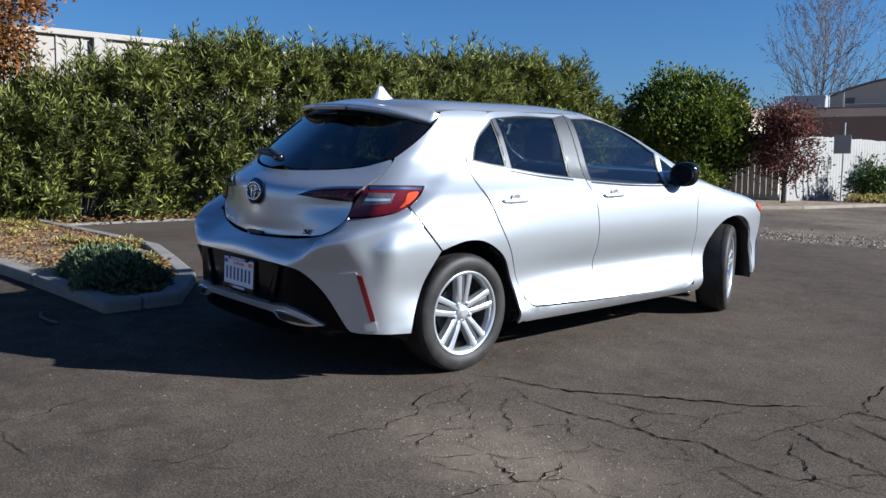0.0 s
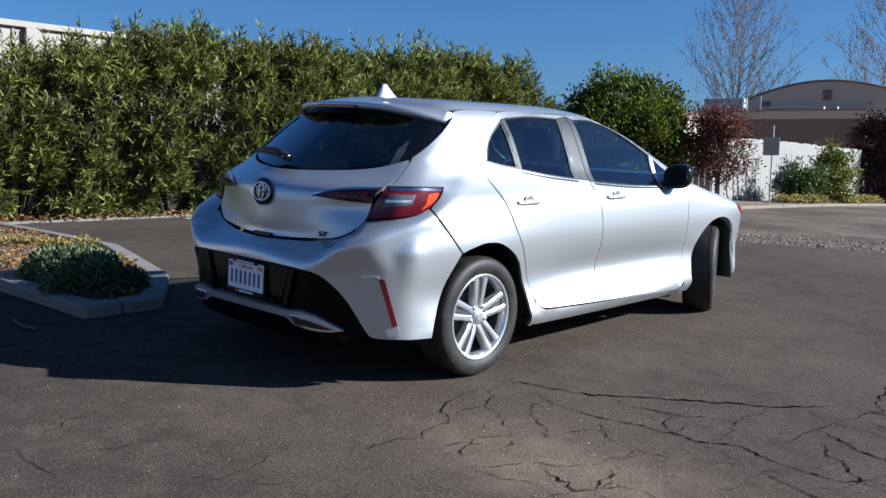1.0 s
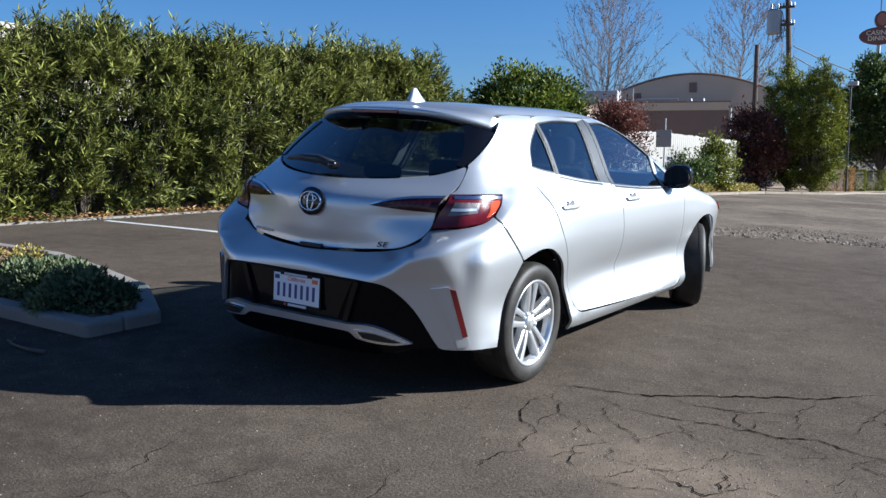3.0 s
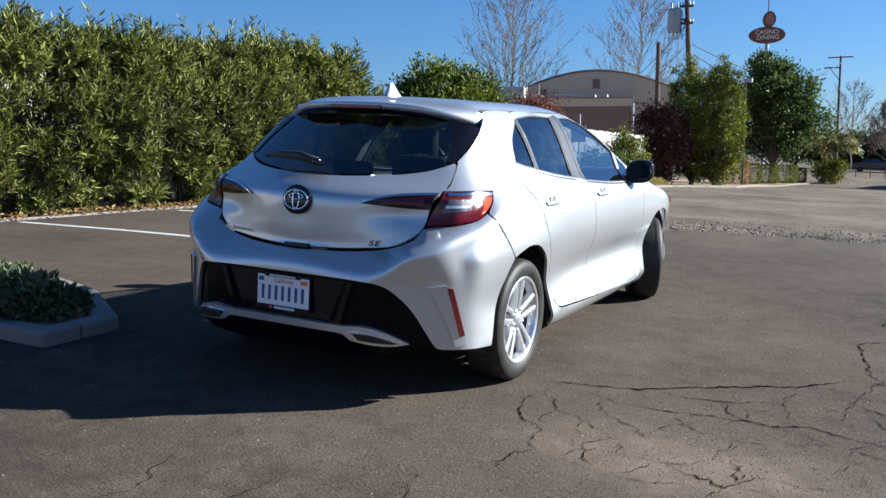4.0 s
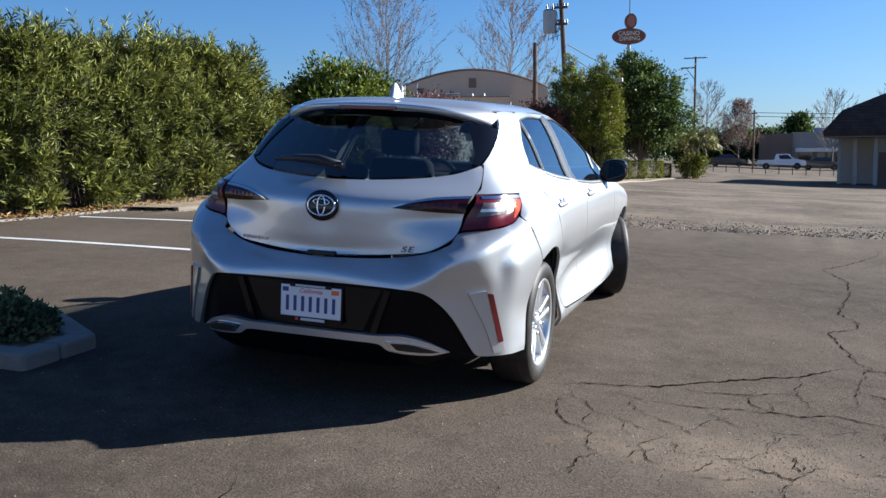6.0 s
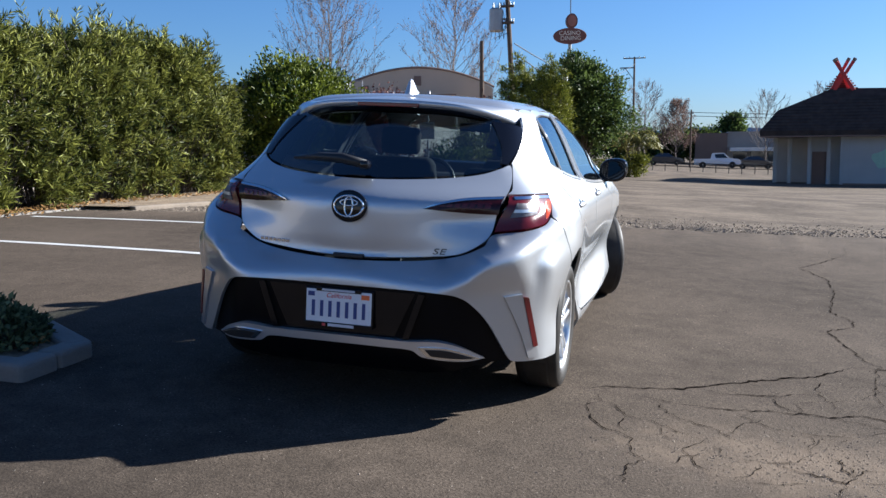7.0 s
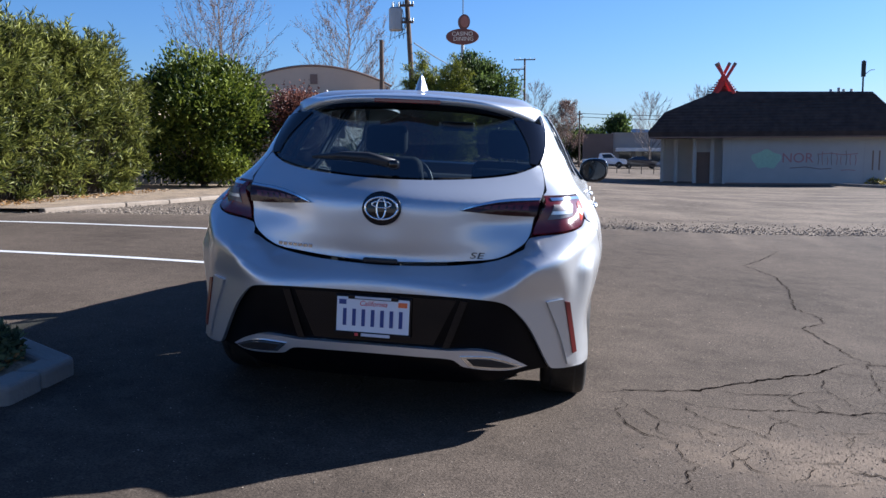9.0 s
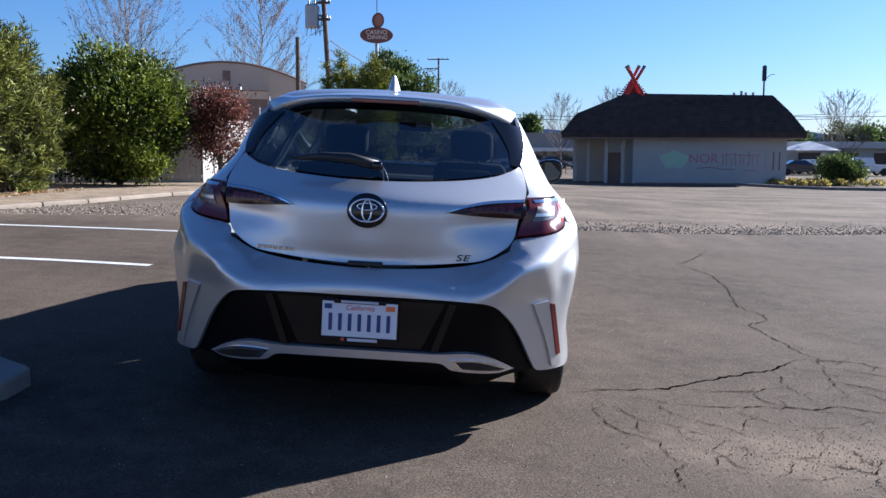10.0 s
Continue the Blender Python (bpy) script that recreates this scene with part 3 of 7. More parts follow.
for sgn in (1, -1):
    panel("exhaust_trim", "wrap", [(18.4, 0.345), (18.4, 0.345), (23.2, 0.350), (26.4, 0.340), (31.8, 0.302), (31.8, 0.302), (28.6, 0.297), (20.4, 0.306), (20.4, 0.306)], CHROME, bumper, inset=-0.012, depth=0.008, grid=0.02, mirror=sgn < 0, stretch=SIL)
    panel("exhaust_slot", "wrap", [(19.8, 0.338), (19.8, 0.338), (23.2, 0.341), (26.0, 0.332), (30.4, 0.305), (30.4, 0.305), (28.4, 0.303), (21.2, 0.311), (21.2, 0.311)], BLACK, bumper, inset=-0.015, depth=0.004, grid=0.02, mirror=sgn < 0, stretch=SIL)
    panel("corner_fin", "wrap", [(36.6, 0.566), (36.6, 0.566), (40.8, 0.575), (40.8, 0.575), (44.4, 0.40), (46.4, 0.285), (46.4, 0.285), (43.4, 0.285), (43.4, 0.285), (40.6, 0.42)], PAINT, bumper, inset=-0.010, depth=0.012, grid=0.02, mirror=sgn < 0, stretch=SIL)
    panel("rear_reflector", "wrap", [(41.0, 0.565), (41.0, 0.565), (42.4, 0.560), (42.4, 0.560), (45.7, 0.338), (45.7, 0.338), (44.5, 0.333), (44.5, 0.333)], REFLECT, bumper, inset=-0.014, depth=0.010, grid=0.02, mirror=sgn < 0, stretch=SIL, label="narrow upright red reflector")

# Flanks.
quarter = [wrap_of(0.630, 1.115), wrap_of(0.660, 1.02), wrap_of(0.650, 0.992), wrap_of(0.650, 0.992), (50, 0.994), (59.0, 0.990), (59.0, 0.990), (57.1, 0.944), (53.8, 0.893), (53.8, 0.893), (63.5, 0.672), (63.5, 0.672), (67.5, 0.695), (73.5, 0.712), (81.4, 0.688), (91.2, 0.588), (98.2, 0.412), (100.2, 0.292), (101.5, 0.200), (101.5, 0.200), (104.5, 0.215), (104.5, 0.215), (102.4, 0.368), (94.0, 0.608), (86.0, 0.80), (80.3, 1.014), (79.0, 1.11), (84.5, 1.21), (92.5, 1.29), (107, 1.378), (107, 1.378), (88, 1.380), (72, 1.366), (68.6, 1.325), (68.6, 1.325), (61.0, 1.245), (54.0, 1.172), (49.0, 1.122)]
panel("rear_quarter", "wrap", quarter, PAINT, car, both=True, stretch=SIL, grid=0.022)
# Dark inner copy of the quarter, added to stop sun leaking through gaps.
panel("quarter_light_block", "wrap", quarter, CABIN, car, both=True, stretch=SIL, grid=0.05, inset=0.035, depth=0.004)
panel("side_finisher", "wrap", [(47.2, 1.116), (47.2, 1.116), (53.4, 1.176), (60.2, 1.249), (63.6, 1.286), (63.6, 1.286), (58.5, 1.304), (52.0, 1.312), (52.0, 1.312), (51.0, 1.27), (48.6, 1.19), (45.0, 1.120), (45.0, 1.120)], GLOSSBLACK, hatch, inset=-0.004, depth=0.02, grid=0.02, both=True, stretch=SIL, label="gloss black aero strip beside the glass")
door_r = [(0.115, 1.10), (0.124, 1.014), (0.198, 0.80), (0.322, 0.61), (0.448, 0.37), (0.50, 0.312), (0.57, 0.294), (1.11, 0.272), (1.11, 0.272), (1.106, 0.54), (1.068, 0.79), (1.036, 0.92), (1.038, 0.993), (1.072, 1.376), (1.072, 1.376), (0.837, 1.379), (0.44, 1.374), (0.24, 1.283), (0.15, 1.19)]
quarter_hole = [(0.145, 1.108), (0.145, 1.108), (0.25, 1.235), (0.42, 1.338), (0.42, 1.338), (0.405, 1.066), (0.405, 1.066), (0.27, 1.084)]
rear_hole = [(0.432, 1.062), (0.432, 1.062), (0.450, 1.345), (0.450, 1.345), (0.70, 1.362), (0.965, 1.358), (0.965, 1.358), (0.912, 1.004), (0.912, 1.004), (0.66, 1.03)]
doors_r = panel("rear_door", "side", door_r, PAINT, car, holes=(quarter_hole, rear_hole), both=True)
door_f = [(1.046, 0.993), (1.044, 0.92), (1.076, 0.79), (1.114, 0.54), (1.118, 0.272), (1.118, 0.272), (2.03, 0.243), (2.12, 0.256), (2.167, 0.30), (2.179, 0.535), (2.150, 0.735), (2.155, 0.906), (2.13, 0.965), (2.06, 1.065), (2.06, 1.065), (1.95, 1.145), (1.66, 1.305), (1.40, 1.378), (1.08, 1.378), (1.08, 1.378)]
front_hole = [(1.085, 0.984), (1.085, 0.984), (1.118, 1.356), (1.118, 1.356), (1.36, 1.352), (1.60, 1.285), (1.87, 1.145), (1.87, 1.145), (1.82, 0.945), (1.82, 0.945), (1.45, 0.958)]
sail_hole = [(1.90, 1.118), (1.90, 1.118), (2.03, 1.035), (2.03, 1.035), (2.03, 0.945), (2.03, 0.945), (1.855, 0.945), (1.855, 0.945)]
doors_f = panel("front_door", "side", door_f, PAINT, car, holes=(front_hole, sail_hole), both=True)
grow = lambda ring, s: [((u - np.mean([p[0] for p in ring])) * s + np.mean([p[0] for p in ring]), (v - np.mean([p[1] for p in ring])) * s + np.mean([p[1] for p in ring])) for u, v in ring]
for door, flip in zip(doors_r, (False, True)):
    panel("pillar_trim", "side", [(0.914, 1.005), (0.914, 1.005), (0.967, 1.359), (0.967, 1.359), (1.069, 1.373), (1.069, 1.373), (1.036, 0.995), (1.036, 0.995)], PILLAR, door, inset=-0.002, depth=0.004, mirror=flip)
    panel("pillar_trim", "side", [(0.407, 1.066), (0.407, 1.066), (0.421, 1.338), (0.421, 1.338), (0.449, 1.344), (0.449, 1.344), (0.431, 1.063), (0.431, 1.063)], PILLAR, door, inset=-0.002, depth=0.004, grid=0.02, mirror=flip)
    panel("quarter_glass", "side", quarter_hole, GLASS, door, inset=0.008, depth=0.003, mirror=flip)
    panel("door_glass", "side", rear_hole, GLASS, door, inset=0.008, depth=0.003, mirror=flip)
    panel("window_seal", "side", rear_hole, BLACK, door, holes=(grow(rear_hole, 0.955),), inset=0.002, depth=0.008, mirror=flip)
    panel("quarter_seal", "side", quarter_hole, BLACK, door, holes=(grow(quarter_hole, 0.88),), inset=0.002, depth=0.008, mirror=flip)
    panel("belt_trim", "side", [(0.42, 1.058), (0.42, 1.058), (0.66, 1.024), (0.925, 0.999), (0.925, 0.999), (0.925, 0.990), (0.925, 0.990), (0.66, 1.015), (0.42, 1.049), (0.42, 1.049)], BLACK, door, inset=-0.003, depth=0.006, mirror=flip)
for door, flip in zip(doors_f, (False, True)):
    panel("door_glass", "side", front_hole, CLEAR, door, inset=0.008, depth=0.003, mirror=flip)
    panel("pillar_trim", "side", [(1.047, 0.990), (1.047, 0.990), (1.079, 1.374), (1.079, 1.374), (1.119, 1.358), (1.119, 1.358), (1.086, 0.984), (1.086, 0.984)], PILLAR, door, inset=-0.002, depth=0.004, mirror=flip)
    panel("window_seal", "side", front_hole, BLACK, door, holes=(grow(front_hole, 0.965),), inset=0.002, depth=0.008, mirror=flip)
    panel("sail_glass", "side", sail_hole, CLEAR, door, inset=0.006, depth=0.004, mirror=flip)
    panel("belt_trim", "side", [(1.08, 0.982), (1.08, 0.982), (1.45, 0.955), (1.84, 0.941), (1.84, 0.941), (1.84, 0.931), (1.84, 0.931), (1.45, 0.945), (1.08, 0.972), (1.08, 0.972)], BLACK, door, inset=-0.003, depth=0.006, mirror=flip)
fender = [(2.138, 0.962), (2.163, 0.906), (2.157, 0.735), (2.186, 0.535), (2.174, 0.30), (2.15, 0.20), (2.15, 0.20), (2.28, 0.195), (2.28, 0.195), (2.285, 0.30), (2.31, 0.44), (2.37, 0.575), (2.49, 0.672), (2.65, 0.705), (2.80, 0.675), (2.92, 0.585), (2.99, 0.44), (3.01, 0.25), (3.01, 0.25), (3.06, 0.24), (3.06, 0.24), (3.12, 0.55), (3.12, 0.70), (2.98, 0.80), (2.70, 0.862), (2.40, 0.918), (2.2, 0.972)]
panel("front_fender", "side", fender, PAINT, car, both=True)
sill = [(0.475, 0.205), (0.475, 0.205), (0.462, 0.30), (0.462, 0.338), (0.462, 0.338), (0.505, 0.300), (0.57, 0.284), (1.115, 0.263), (2.03, 0.234), (2.16, 0.245), (2.165, 0.19), (2.27, 0.185), (2.27, 0.185), (1.6, 0.192), (0.9, 0.200)]
panel("side_sill", "side", sill, PAINT, car, both=True)

# Top and front.
roof_edge = [(0, 1.33), (0.30, 1.31), (0.47, 1.28), (0.545, 1.24), (0.563, 1.0), (0.563, 0.45), (0.563, 0.1), (0.562, 0.01), (0.562, 0.01), (0.46, -0.045), (0.30, -0.085), (0, -0.098)]
panel("roof", "top", half(roof_edge), PAINT, car)
panel("windscreen", "top", half([(0, 1.345), (0.30, 1.325), (0.49, 1.29), (0.56, 1.40), (0.64, 1.72), (0.72, 2.08), (0.73, 2.17), (0.50, 2.30), (0, 2.38)]), CLEAR, car, inset=0.003, depth=0.004, grid=0.05)
pillar = [(0.55, 1.25), (0.50, 1.285), (0.568, 1.40), (0.648, 1.72), (0.728, 2.08), (0.74, 2.17), (0.80, 2.15), (0.775, 2.06), (0.735, 1.95), (0.655, 1.66), (0.582, 1.40)]
panel("windscreen_pillar", "top", pillar, PAINT, car, both=True, grid=0.025)
panel("bonnet", "top", half([(0, 2.40), (0.50, 2.32), (0.74, 2.19), (0.79, 2.22), (0.79, 2.7), (0.74, 2.98), (0.62, 3.18), (0.35, 3.30), (0, 3.33)]), PAINT, car, grid=0.05)
panel("front_bumper", "front", half([(0, 0.78), (0.40, 0.77), (0.66, 0.73), (0.76, 0.62), (0.80, 0.40), (0.78, 0.24), (0.5, 0.20), (0, 0.20)]), PAINT, car, grid=0.05)
panel("headlight", "side", [(3.02, 0.79), (3.12, 0.765), (3.30, 0.70), (3.36, 0.65), (3.20, 0.665), (3.125, 0.70)], LAMPCLEAR, car, both=True, inset=-0.004, grid=0.03)
panel("side_marker", "side", [(3.00, 0.775), (3.09, 0.76), (3.115, 0.705), (3.02, 0.74)], AMBER, car, both=True, inset=-0.008, grid=0.03)

# Spoiler, high brake light, fin.
rows, sp_v, sp_f = 9, [], []
xs = np.linspace(-0.600, 0.600, 41)
seam = [-0.095 + 0.125 * (abs(x) / 0.6) ** 3 for x in xs]
lip = [float(p[2]) for p in onto("top", [(x * 0.985, y) for x, y in zip(xs, seam)])]
for k in range(rows):
    q = k / (rows - 1)
    for x, y0, front in zip(xs, seam, lip):
        e = abs(x) / 0.6
        front = max(front, 1.312) + 0.004
        y1 = -0.262 + 0.285 * e ** 3.2
        z1 = 1.396 - 0.018 * e ** 2 - 0.078 * e ** 4.5
        sp_v.append((x, y0 + (y1 - y0) * q, front + (z1 - front) * q + 0.006 * math.sin(q * math.pi)))
n = len(xs)
under = []
for i, (x, y, z) in enumerate(sp_v):
    q, e = (i // n) / (rows - 1), abs(x) / 0.6
    under.append((x * 0.99, y + 0.010 * q, z - 0.012 - 0.016 * q - 0.018 * e ** 4))
for k in range(rows - 1):
    for i in range(n - 1):
        q = (k * n + i, k * n + i + 1, (k + 1) * n + i + 1, (k + 1) * n + i)
        sp_f += [q[::-1], tuple(a + rows * n for a in q)]
ring = [i for i in range(n)] + [k * n + n - 1 for k in range(1, rows)] + [(rows - 1) * n + i for i in range(n - 2, -1, -1)] + [k * n for k in range(rows - 2, 0, -1)]
sp_f += [(ring[i], ring[(i + 1) % len(ring)], ring[(i + 1) % len(ring)] + rows * n, ring[i] + rows * n) for i in range(len(ring))]
spoiler = part("roof_spoiler", mesh("roof_spoiler", sp_v + under, sp_f, PAINT, smooth=True), None, car, "silver roof spoiler over the rear glass")
lv2, lf2 = [], []
for k in range(5):
    q = k / 4
    for x in xs[2:-2]:
        e = abs(x) / 0.6
        y = -0.245 + 0.265 * e ** 3.2
        z = 1.366 - 0.018 * e ** 2 - 0.074 * e ** 4.5
        lv2.append((x * (1 - 0.03 * q), y + 0.10 * q * (1 - 0.5 * e ** 4), z - 0.030 * math.sin(q * 2.2)))
m2 = len(xs) - 4
lf2 = [(k * m2 + i, k * m2 + i + 1, (k + 1) * m2 + i + 1, (k + 1) * m2 + i) for k in range(4) for i in range(m2 - 1)]
part("spoiler_underside", mesh("spoiler_underside", lv2, lf2, GLOSSBLACK, smooth=True), None, spoiler, "gloss black underside of the spoiler")
part("brake_light", box(-0.155, 0.155, -0.266, -0.236, 1.366, 1.385, 0.004), REDLAMP, spoiler, "dark red high brake light")
fin_v, fin_f = [], []
for j in range(9):
    s = j / 8
    z = 1.43 + 0.085 * s
    w = 0.030 * (1 - s) ** 0.7 + 0.003
    y0, y1 = 0.03 + 0.055 * s, 0.24 - 0.125 * s ** 0.6
    for k in range(12):
        a = k * math.tau / 12
        fin_v.append((w * math.sin(a), (y0 + y1) / 2 + (y1 - y0) / 2 * math.cos(a), z))
for j in range(8):
    for k in range(12):
        fin_f.append((j * 12 + k, (j + 1) * 12 + k, (j + 1) * 12 + (k + 1) % 12, j * 12 + (k + 1) % 12))
fin_f.append(tuple(8 * 12 + k for k in range(12))[::-1])
part("roof_fin", mesh("roof_fin", fin_v, fin_f, PAINT, smooth=True), None, car, "silver shark-fin aerial")

MIRROR = material("mirror_glass", (0.05, 0.055, 0.06), rough=0.03, metal=1.0, spread=0.01, bump=0)


# Wheels.
def wheel(at_y, side, turn):
    m = pose(0.785 * side, at_y, 0.314, 0, 0, turn + (0 if side > 0 else 180))
    hub = part("wheel", lathe([(-0.09, 0.06), (0.045, 0.06), (0.045, 0.001)], 24), ALLOYDARK, car, "five-twin-spoke alloy wheel with black tyre", m=m)
    tyre = [(-0.10, 0.225), (-0.108, 0.25), (-0.106, 0.285), (-0.088, 0.308), (-0.05, 0.316), (0.05, 0.316), (0.088, 0.308), (0.104, 0.288), (0.108, 0.262), (0.102, 0.238), (0.092, 0.224)]
    fine = flow(tyre, closed=False)
    t = part("tyre", lathe(fine, 64), RUBBER, hub, smooth=True)
    for g in (-0.055, -0.018, 0.018, 0.055):
        part("tread_groove", lathe([(g - 0.005, 0.3168), (g + 0.005, 0.3168)], 64), BLACK, t)
    part("rim_barrel", lathe([(-0.09, 0.205), (-0.02, 0.195), (0.052, 0.1985)], 64), ALLOYDARK, hub, smooth=True)
    part("rim", lathe(flow([(0.060, 0.201), (0.080, 0.212), (0.092, 0.226), (0.098, 0.224), (0.094, 0.212), (0.078, 0.203), (0.05, 0.197)], closed=False), 64), ALLOY, hub, smooth=True)
    part("brake_disc", lathe([(0.0, 0.13), (0.012, 0.13), (0.012, 0.05), (0.0, 0.05)], 40), ALLOYDARK, hub)
    part("barrel", lathe([(-0.06, 0.21), (-0.06, 0.02)], 40), BLACK, hub)
    spoke = bmesh.new()
    for sgn in (1, -1):
        prof = []
        for r, w, off, xo in ((0.045, 0.020, 0.019, 0.068), (0.10, 0.018, 0.026, 0.076), (0.16, 0.019, 0.033, 0.081), (0.207, 0.022, 0.038, 0.085)):
            prof.append([(xo, sgn * off - w * 0.8, r), (xo + 0.004, sgn * off - w * 0.35, r), (xo + 0.004, sgn * off + w * 0.35, r), (xo, sgn * off + w * 0.8, r), (xo - 0.035, sgn * off + w, r), (xo - 0.035, sgn * off - w, r)])
        rings = [[spoke.verts.new(p) for p in q] for q in prof]
        for a, b in zip(rings, rings[1:]):
            for k in range(6):
                spoke.faces.new((a[k], b[k], b[(k + 1) % 6], a[(k + 1) % 6]))
        spoke.faces.new(rings[-1])
        spoke.faces.new(rings[0][::-1])
    bmesh.ops.recalc_face_normals(spoke, faces=spoke.faces)
    first = part("spoke", spoke, ALLOY, hub)
    gap = part("spoke_pocket", box(0.040, 0.072, -0.012, 0.012, 0.06, 0.205, 0.002), ALLOYDARK, hub)
    for k in range(1, 5):
        for src in (first, gap):
            c = new(src.name.split(".")[0], src.data)
            c.parent = hub
            c.matrix_basis = pose(0, 0, 0, 72 * k)
    part("hub_cap", lathe([(0.05, 0.05), (0.074, 0.042), (0.082, 0.030), (0.084, 0.001)], 28), ALLOY, hub, smooth=True)
    part("cap_disc", lathe([(0.0845, 0.022), (0.0855, 0.020), (0.0858, 0.001)], 28), SATIN, hub)
    nut = lathe([(0.06, 0.011), (0.080, 0.010), (0.083, 0.006), (0.083, 0.001)], 10)
    bmesh.ops.translate(nut, vec=(0, 0, 0.057), verts=nut.verts)
    n0 = part("wheel_nut", nut, SATIN, hub)
    n0.matrix_basis = pose(0, 0, 0, 36)
    for k in range(1, 5):
        c = new("wheel_nut", n0.data)
        c.parent = hub
        c.matrix_basis = pose(0, 0, 0, 36 + 72 * k)
    return hub


for yy, turn in ((0.0, 0), (2.64, 24)):
    for side in (1, -1):
        wheel(yy, side, turn)
        well = [(y, z) for y, z in [(yy + 0.385 * math.cos(a), 0.316 + 0.385 * math.sin(a)) for a in np.linspace(-0.28, math.pi + 0.28, 25)]]
        vv, ff = [], []
        for x in (0.855, 0.40):
            vv += [(x * side, y, z) for y, z in well]
        for i in range(24):
            ff.append((i, i + 1, 26 + i, 25 + i))
        ff.append(tuple(range(25, 50)))
        part("wheel_arch", mesh("wheel_arch", vv, ff, BLACK), None, car)
part("underbody", box(-0.42, 0.42, -0.55, 3.3, 0.17, 0.26, 0.02), BLACK, car)
part("underbody_pan", box(-0.70, 0.70, 0.46, 2.22, 0.22, 0.27, 0.02), BLACK, car)
part("rear_pan", box(-0.42, 0.42, -0.70, -0.50, 0.22, 0.30, 0.02), BLACK, car)

# Mirrors, handles, wiper, badges, plate.
for side in (1, -1):
    bm = bmesh.new()
    bmesh.ops.create_uvsphere(bm, u_segments=24, v_segments=14, radius=1)
    for v in bm.verts:
        x, y, z = v.co
        y = max(y, -0.42) if y < 0 else y
        v.co = (0.098 * math.copysign(abs(x) ** 0.75, x), 0.085 * y, 0.082 * math.copysign(abs(z) ** 0.75, z) + 0.012 * x)
    mir = part("door_mirror", bm, GLOSSBLACK, car, "gloss black door mirror", smooth=True, m=pose(side * 0.915, 1.94, 1.01) @ Matrix.Diagonal((side, 1, 1, 1)))
    rim = lathe([(-0.004, 1.0), (0.004, 0.97), (0.004, 0.90), (0.001, 0.88)], 40, "z")
    part("mirror_rim", rim, BLACK, mir, smooth=True, m=pose(0, -0.0355, 0, 90) @ Matrix.Diagonal((0.090, 0.073, 1, 1)))
    part("mirror_glass", lathe([(0.0, 1.0), (0.0015, 0.985), (0.0015, 0.01)], 40, "z"), MIRROR, mir, "mirror glass", m=pose(0, -0.0365, 0, 90, 0, -4) @ Matrix.Diagonal((0.080, 0.064, 1, 1)))
    part("mirror_foot", box(-0.125, -0.05, -0.03, 0.03, -0.11, -0.045, 0.015), BLACK, mir)
    for y in (0.345, 1.235):
        x = float(onto("side", [(y, 0.895)])[0][0])
        grip = rod([(0.0, -0.105, 0), (0.008, -0.085, 0), (0.012, -0.03, 0.001), (0.012, 0.03, 0.001), (0.009, 0.085, 0), (0.0, 0.105, 0)], [0.010, 0.013, 0.014, 0.014, 0.013, 0.010], 10)
        h = part("door_handle", grip, PAINT, doors_r[0 if side > 0 else 1] if y < 1 else doors_f[0 if side > 0 else 1], smooth=True, m=pose(side * (x - 0.004), y, 0.897) @ Matrix.Diagonal((side, 1, 1, 1)))
        cup = lathe([(0.0, 0.043), (0.0025, 0.041), (0.0026, 0.037), (0.0005, 0.02), (0.0, 0.001)], 24)
        part("handle_cup", cup, HANDLECUP, h, smooth=True, m=pose(0.004, 0.01, 0.0))
wip = rod([(0.02, -0.600, 1.100), (-0.10, -0.585, 1.122), (-0.22, -0.570, 1.124), (-0.36, -0.535, 1.112)], [0.020, 0.024, 0.019, 0.008], 8)
wiper = part("rear_wiper", wip, BLACK, hatch, smooth=True)
part("wiper_hub", box(-0.005, 0.040, -0.630, -0.575, 1.078, 1.118, 0.012), GLOSSBLACK, wiper, smooth=True)
by = float(onto("rear", [(0, 0.905)])[0][1])
badge = part("badge", lathe([(-0.014, 0.080), (0.0, 0.083), (0.004, 0.074), (0.005, 0.001)], 36, "z"), GLOSSBLACK, hatch, "round black emblem with chrome rings", smooth=True, m=pose(0, by - 0.008, 0.922, 84) @ Matrix.Diagonal((1, 0.86, 1, 1)))
for a, b, rr, dz in ((0.068, 0.054, 0.0055, 0), (0.040, 0.016, 0.0045, 0.036), (0.019, 0.050, 0.0045, 0.0)):
    pts = [(a * math.cos(k * math.tau / 32), b * math.sin(k * math.tau / 32) + dz * 0.5, 0.006) for k in range(33)]
    part("emblem_ring", rod(pts, rr, 6), CHROME, badge, smooth=True)
part("hatch_grip", box(-0.072, 0.072, -0.752, -0.700, 0.692, 0.712, 0.006), BLACK, hatch)
y = float(onto("rear", [(0.395, 0.738)])[0][1])
lean = math.degrees(math.atan2(float(onto("rear", [(0.435, 0.738)])[0][1]) - float(onto("rear", [(0.355, 0.738)])[0][1]), 0.08))
trim = bpy.data.curves.new("trim_letters", "FONT")
trim.body, trim.size, trim.extrude, trim.align_x, trim.align_y, trim.shear, trim.space_character = "SE", 0.046, 0.003, "CENTER", "CENTER", 0.25, 1.1
trim.materials.append(ALLOYDARK)
letters = new("trim_letters", trim)
letters.parent = hatch
letters.matrix_basis = pose(0.395, y - 0.005, 0.738, 90, 0, lean) @ Matrix.Diagonal((1.25, 0.8, 1, 1))
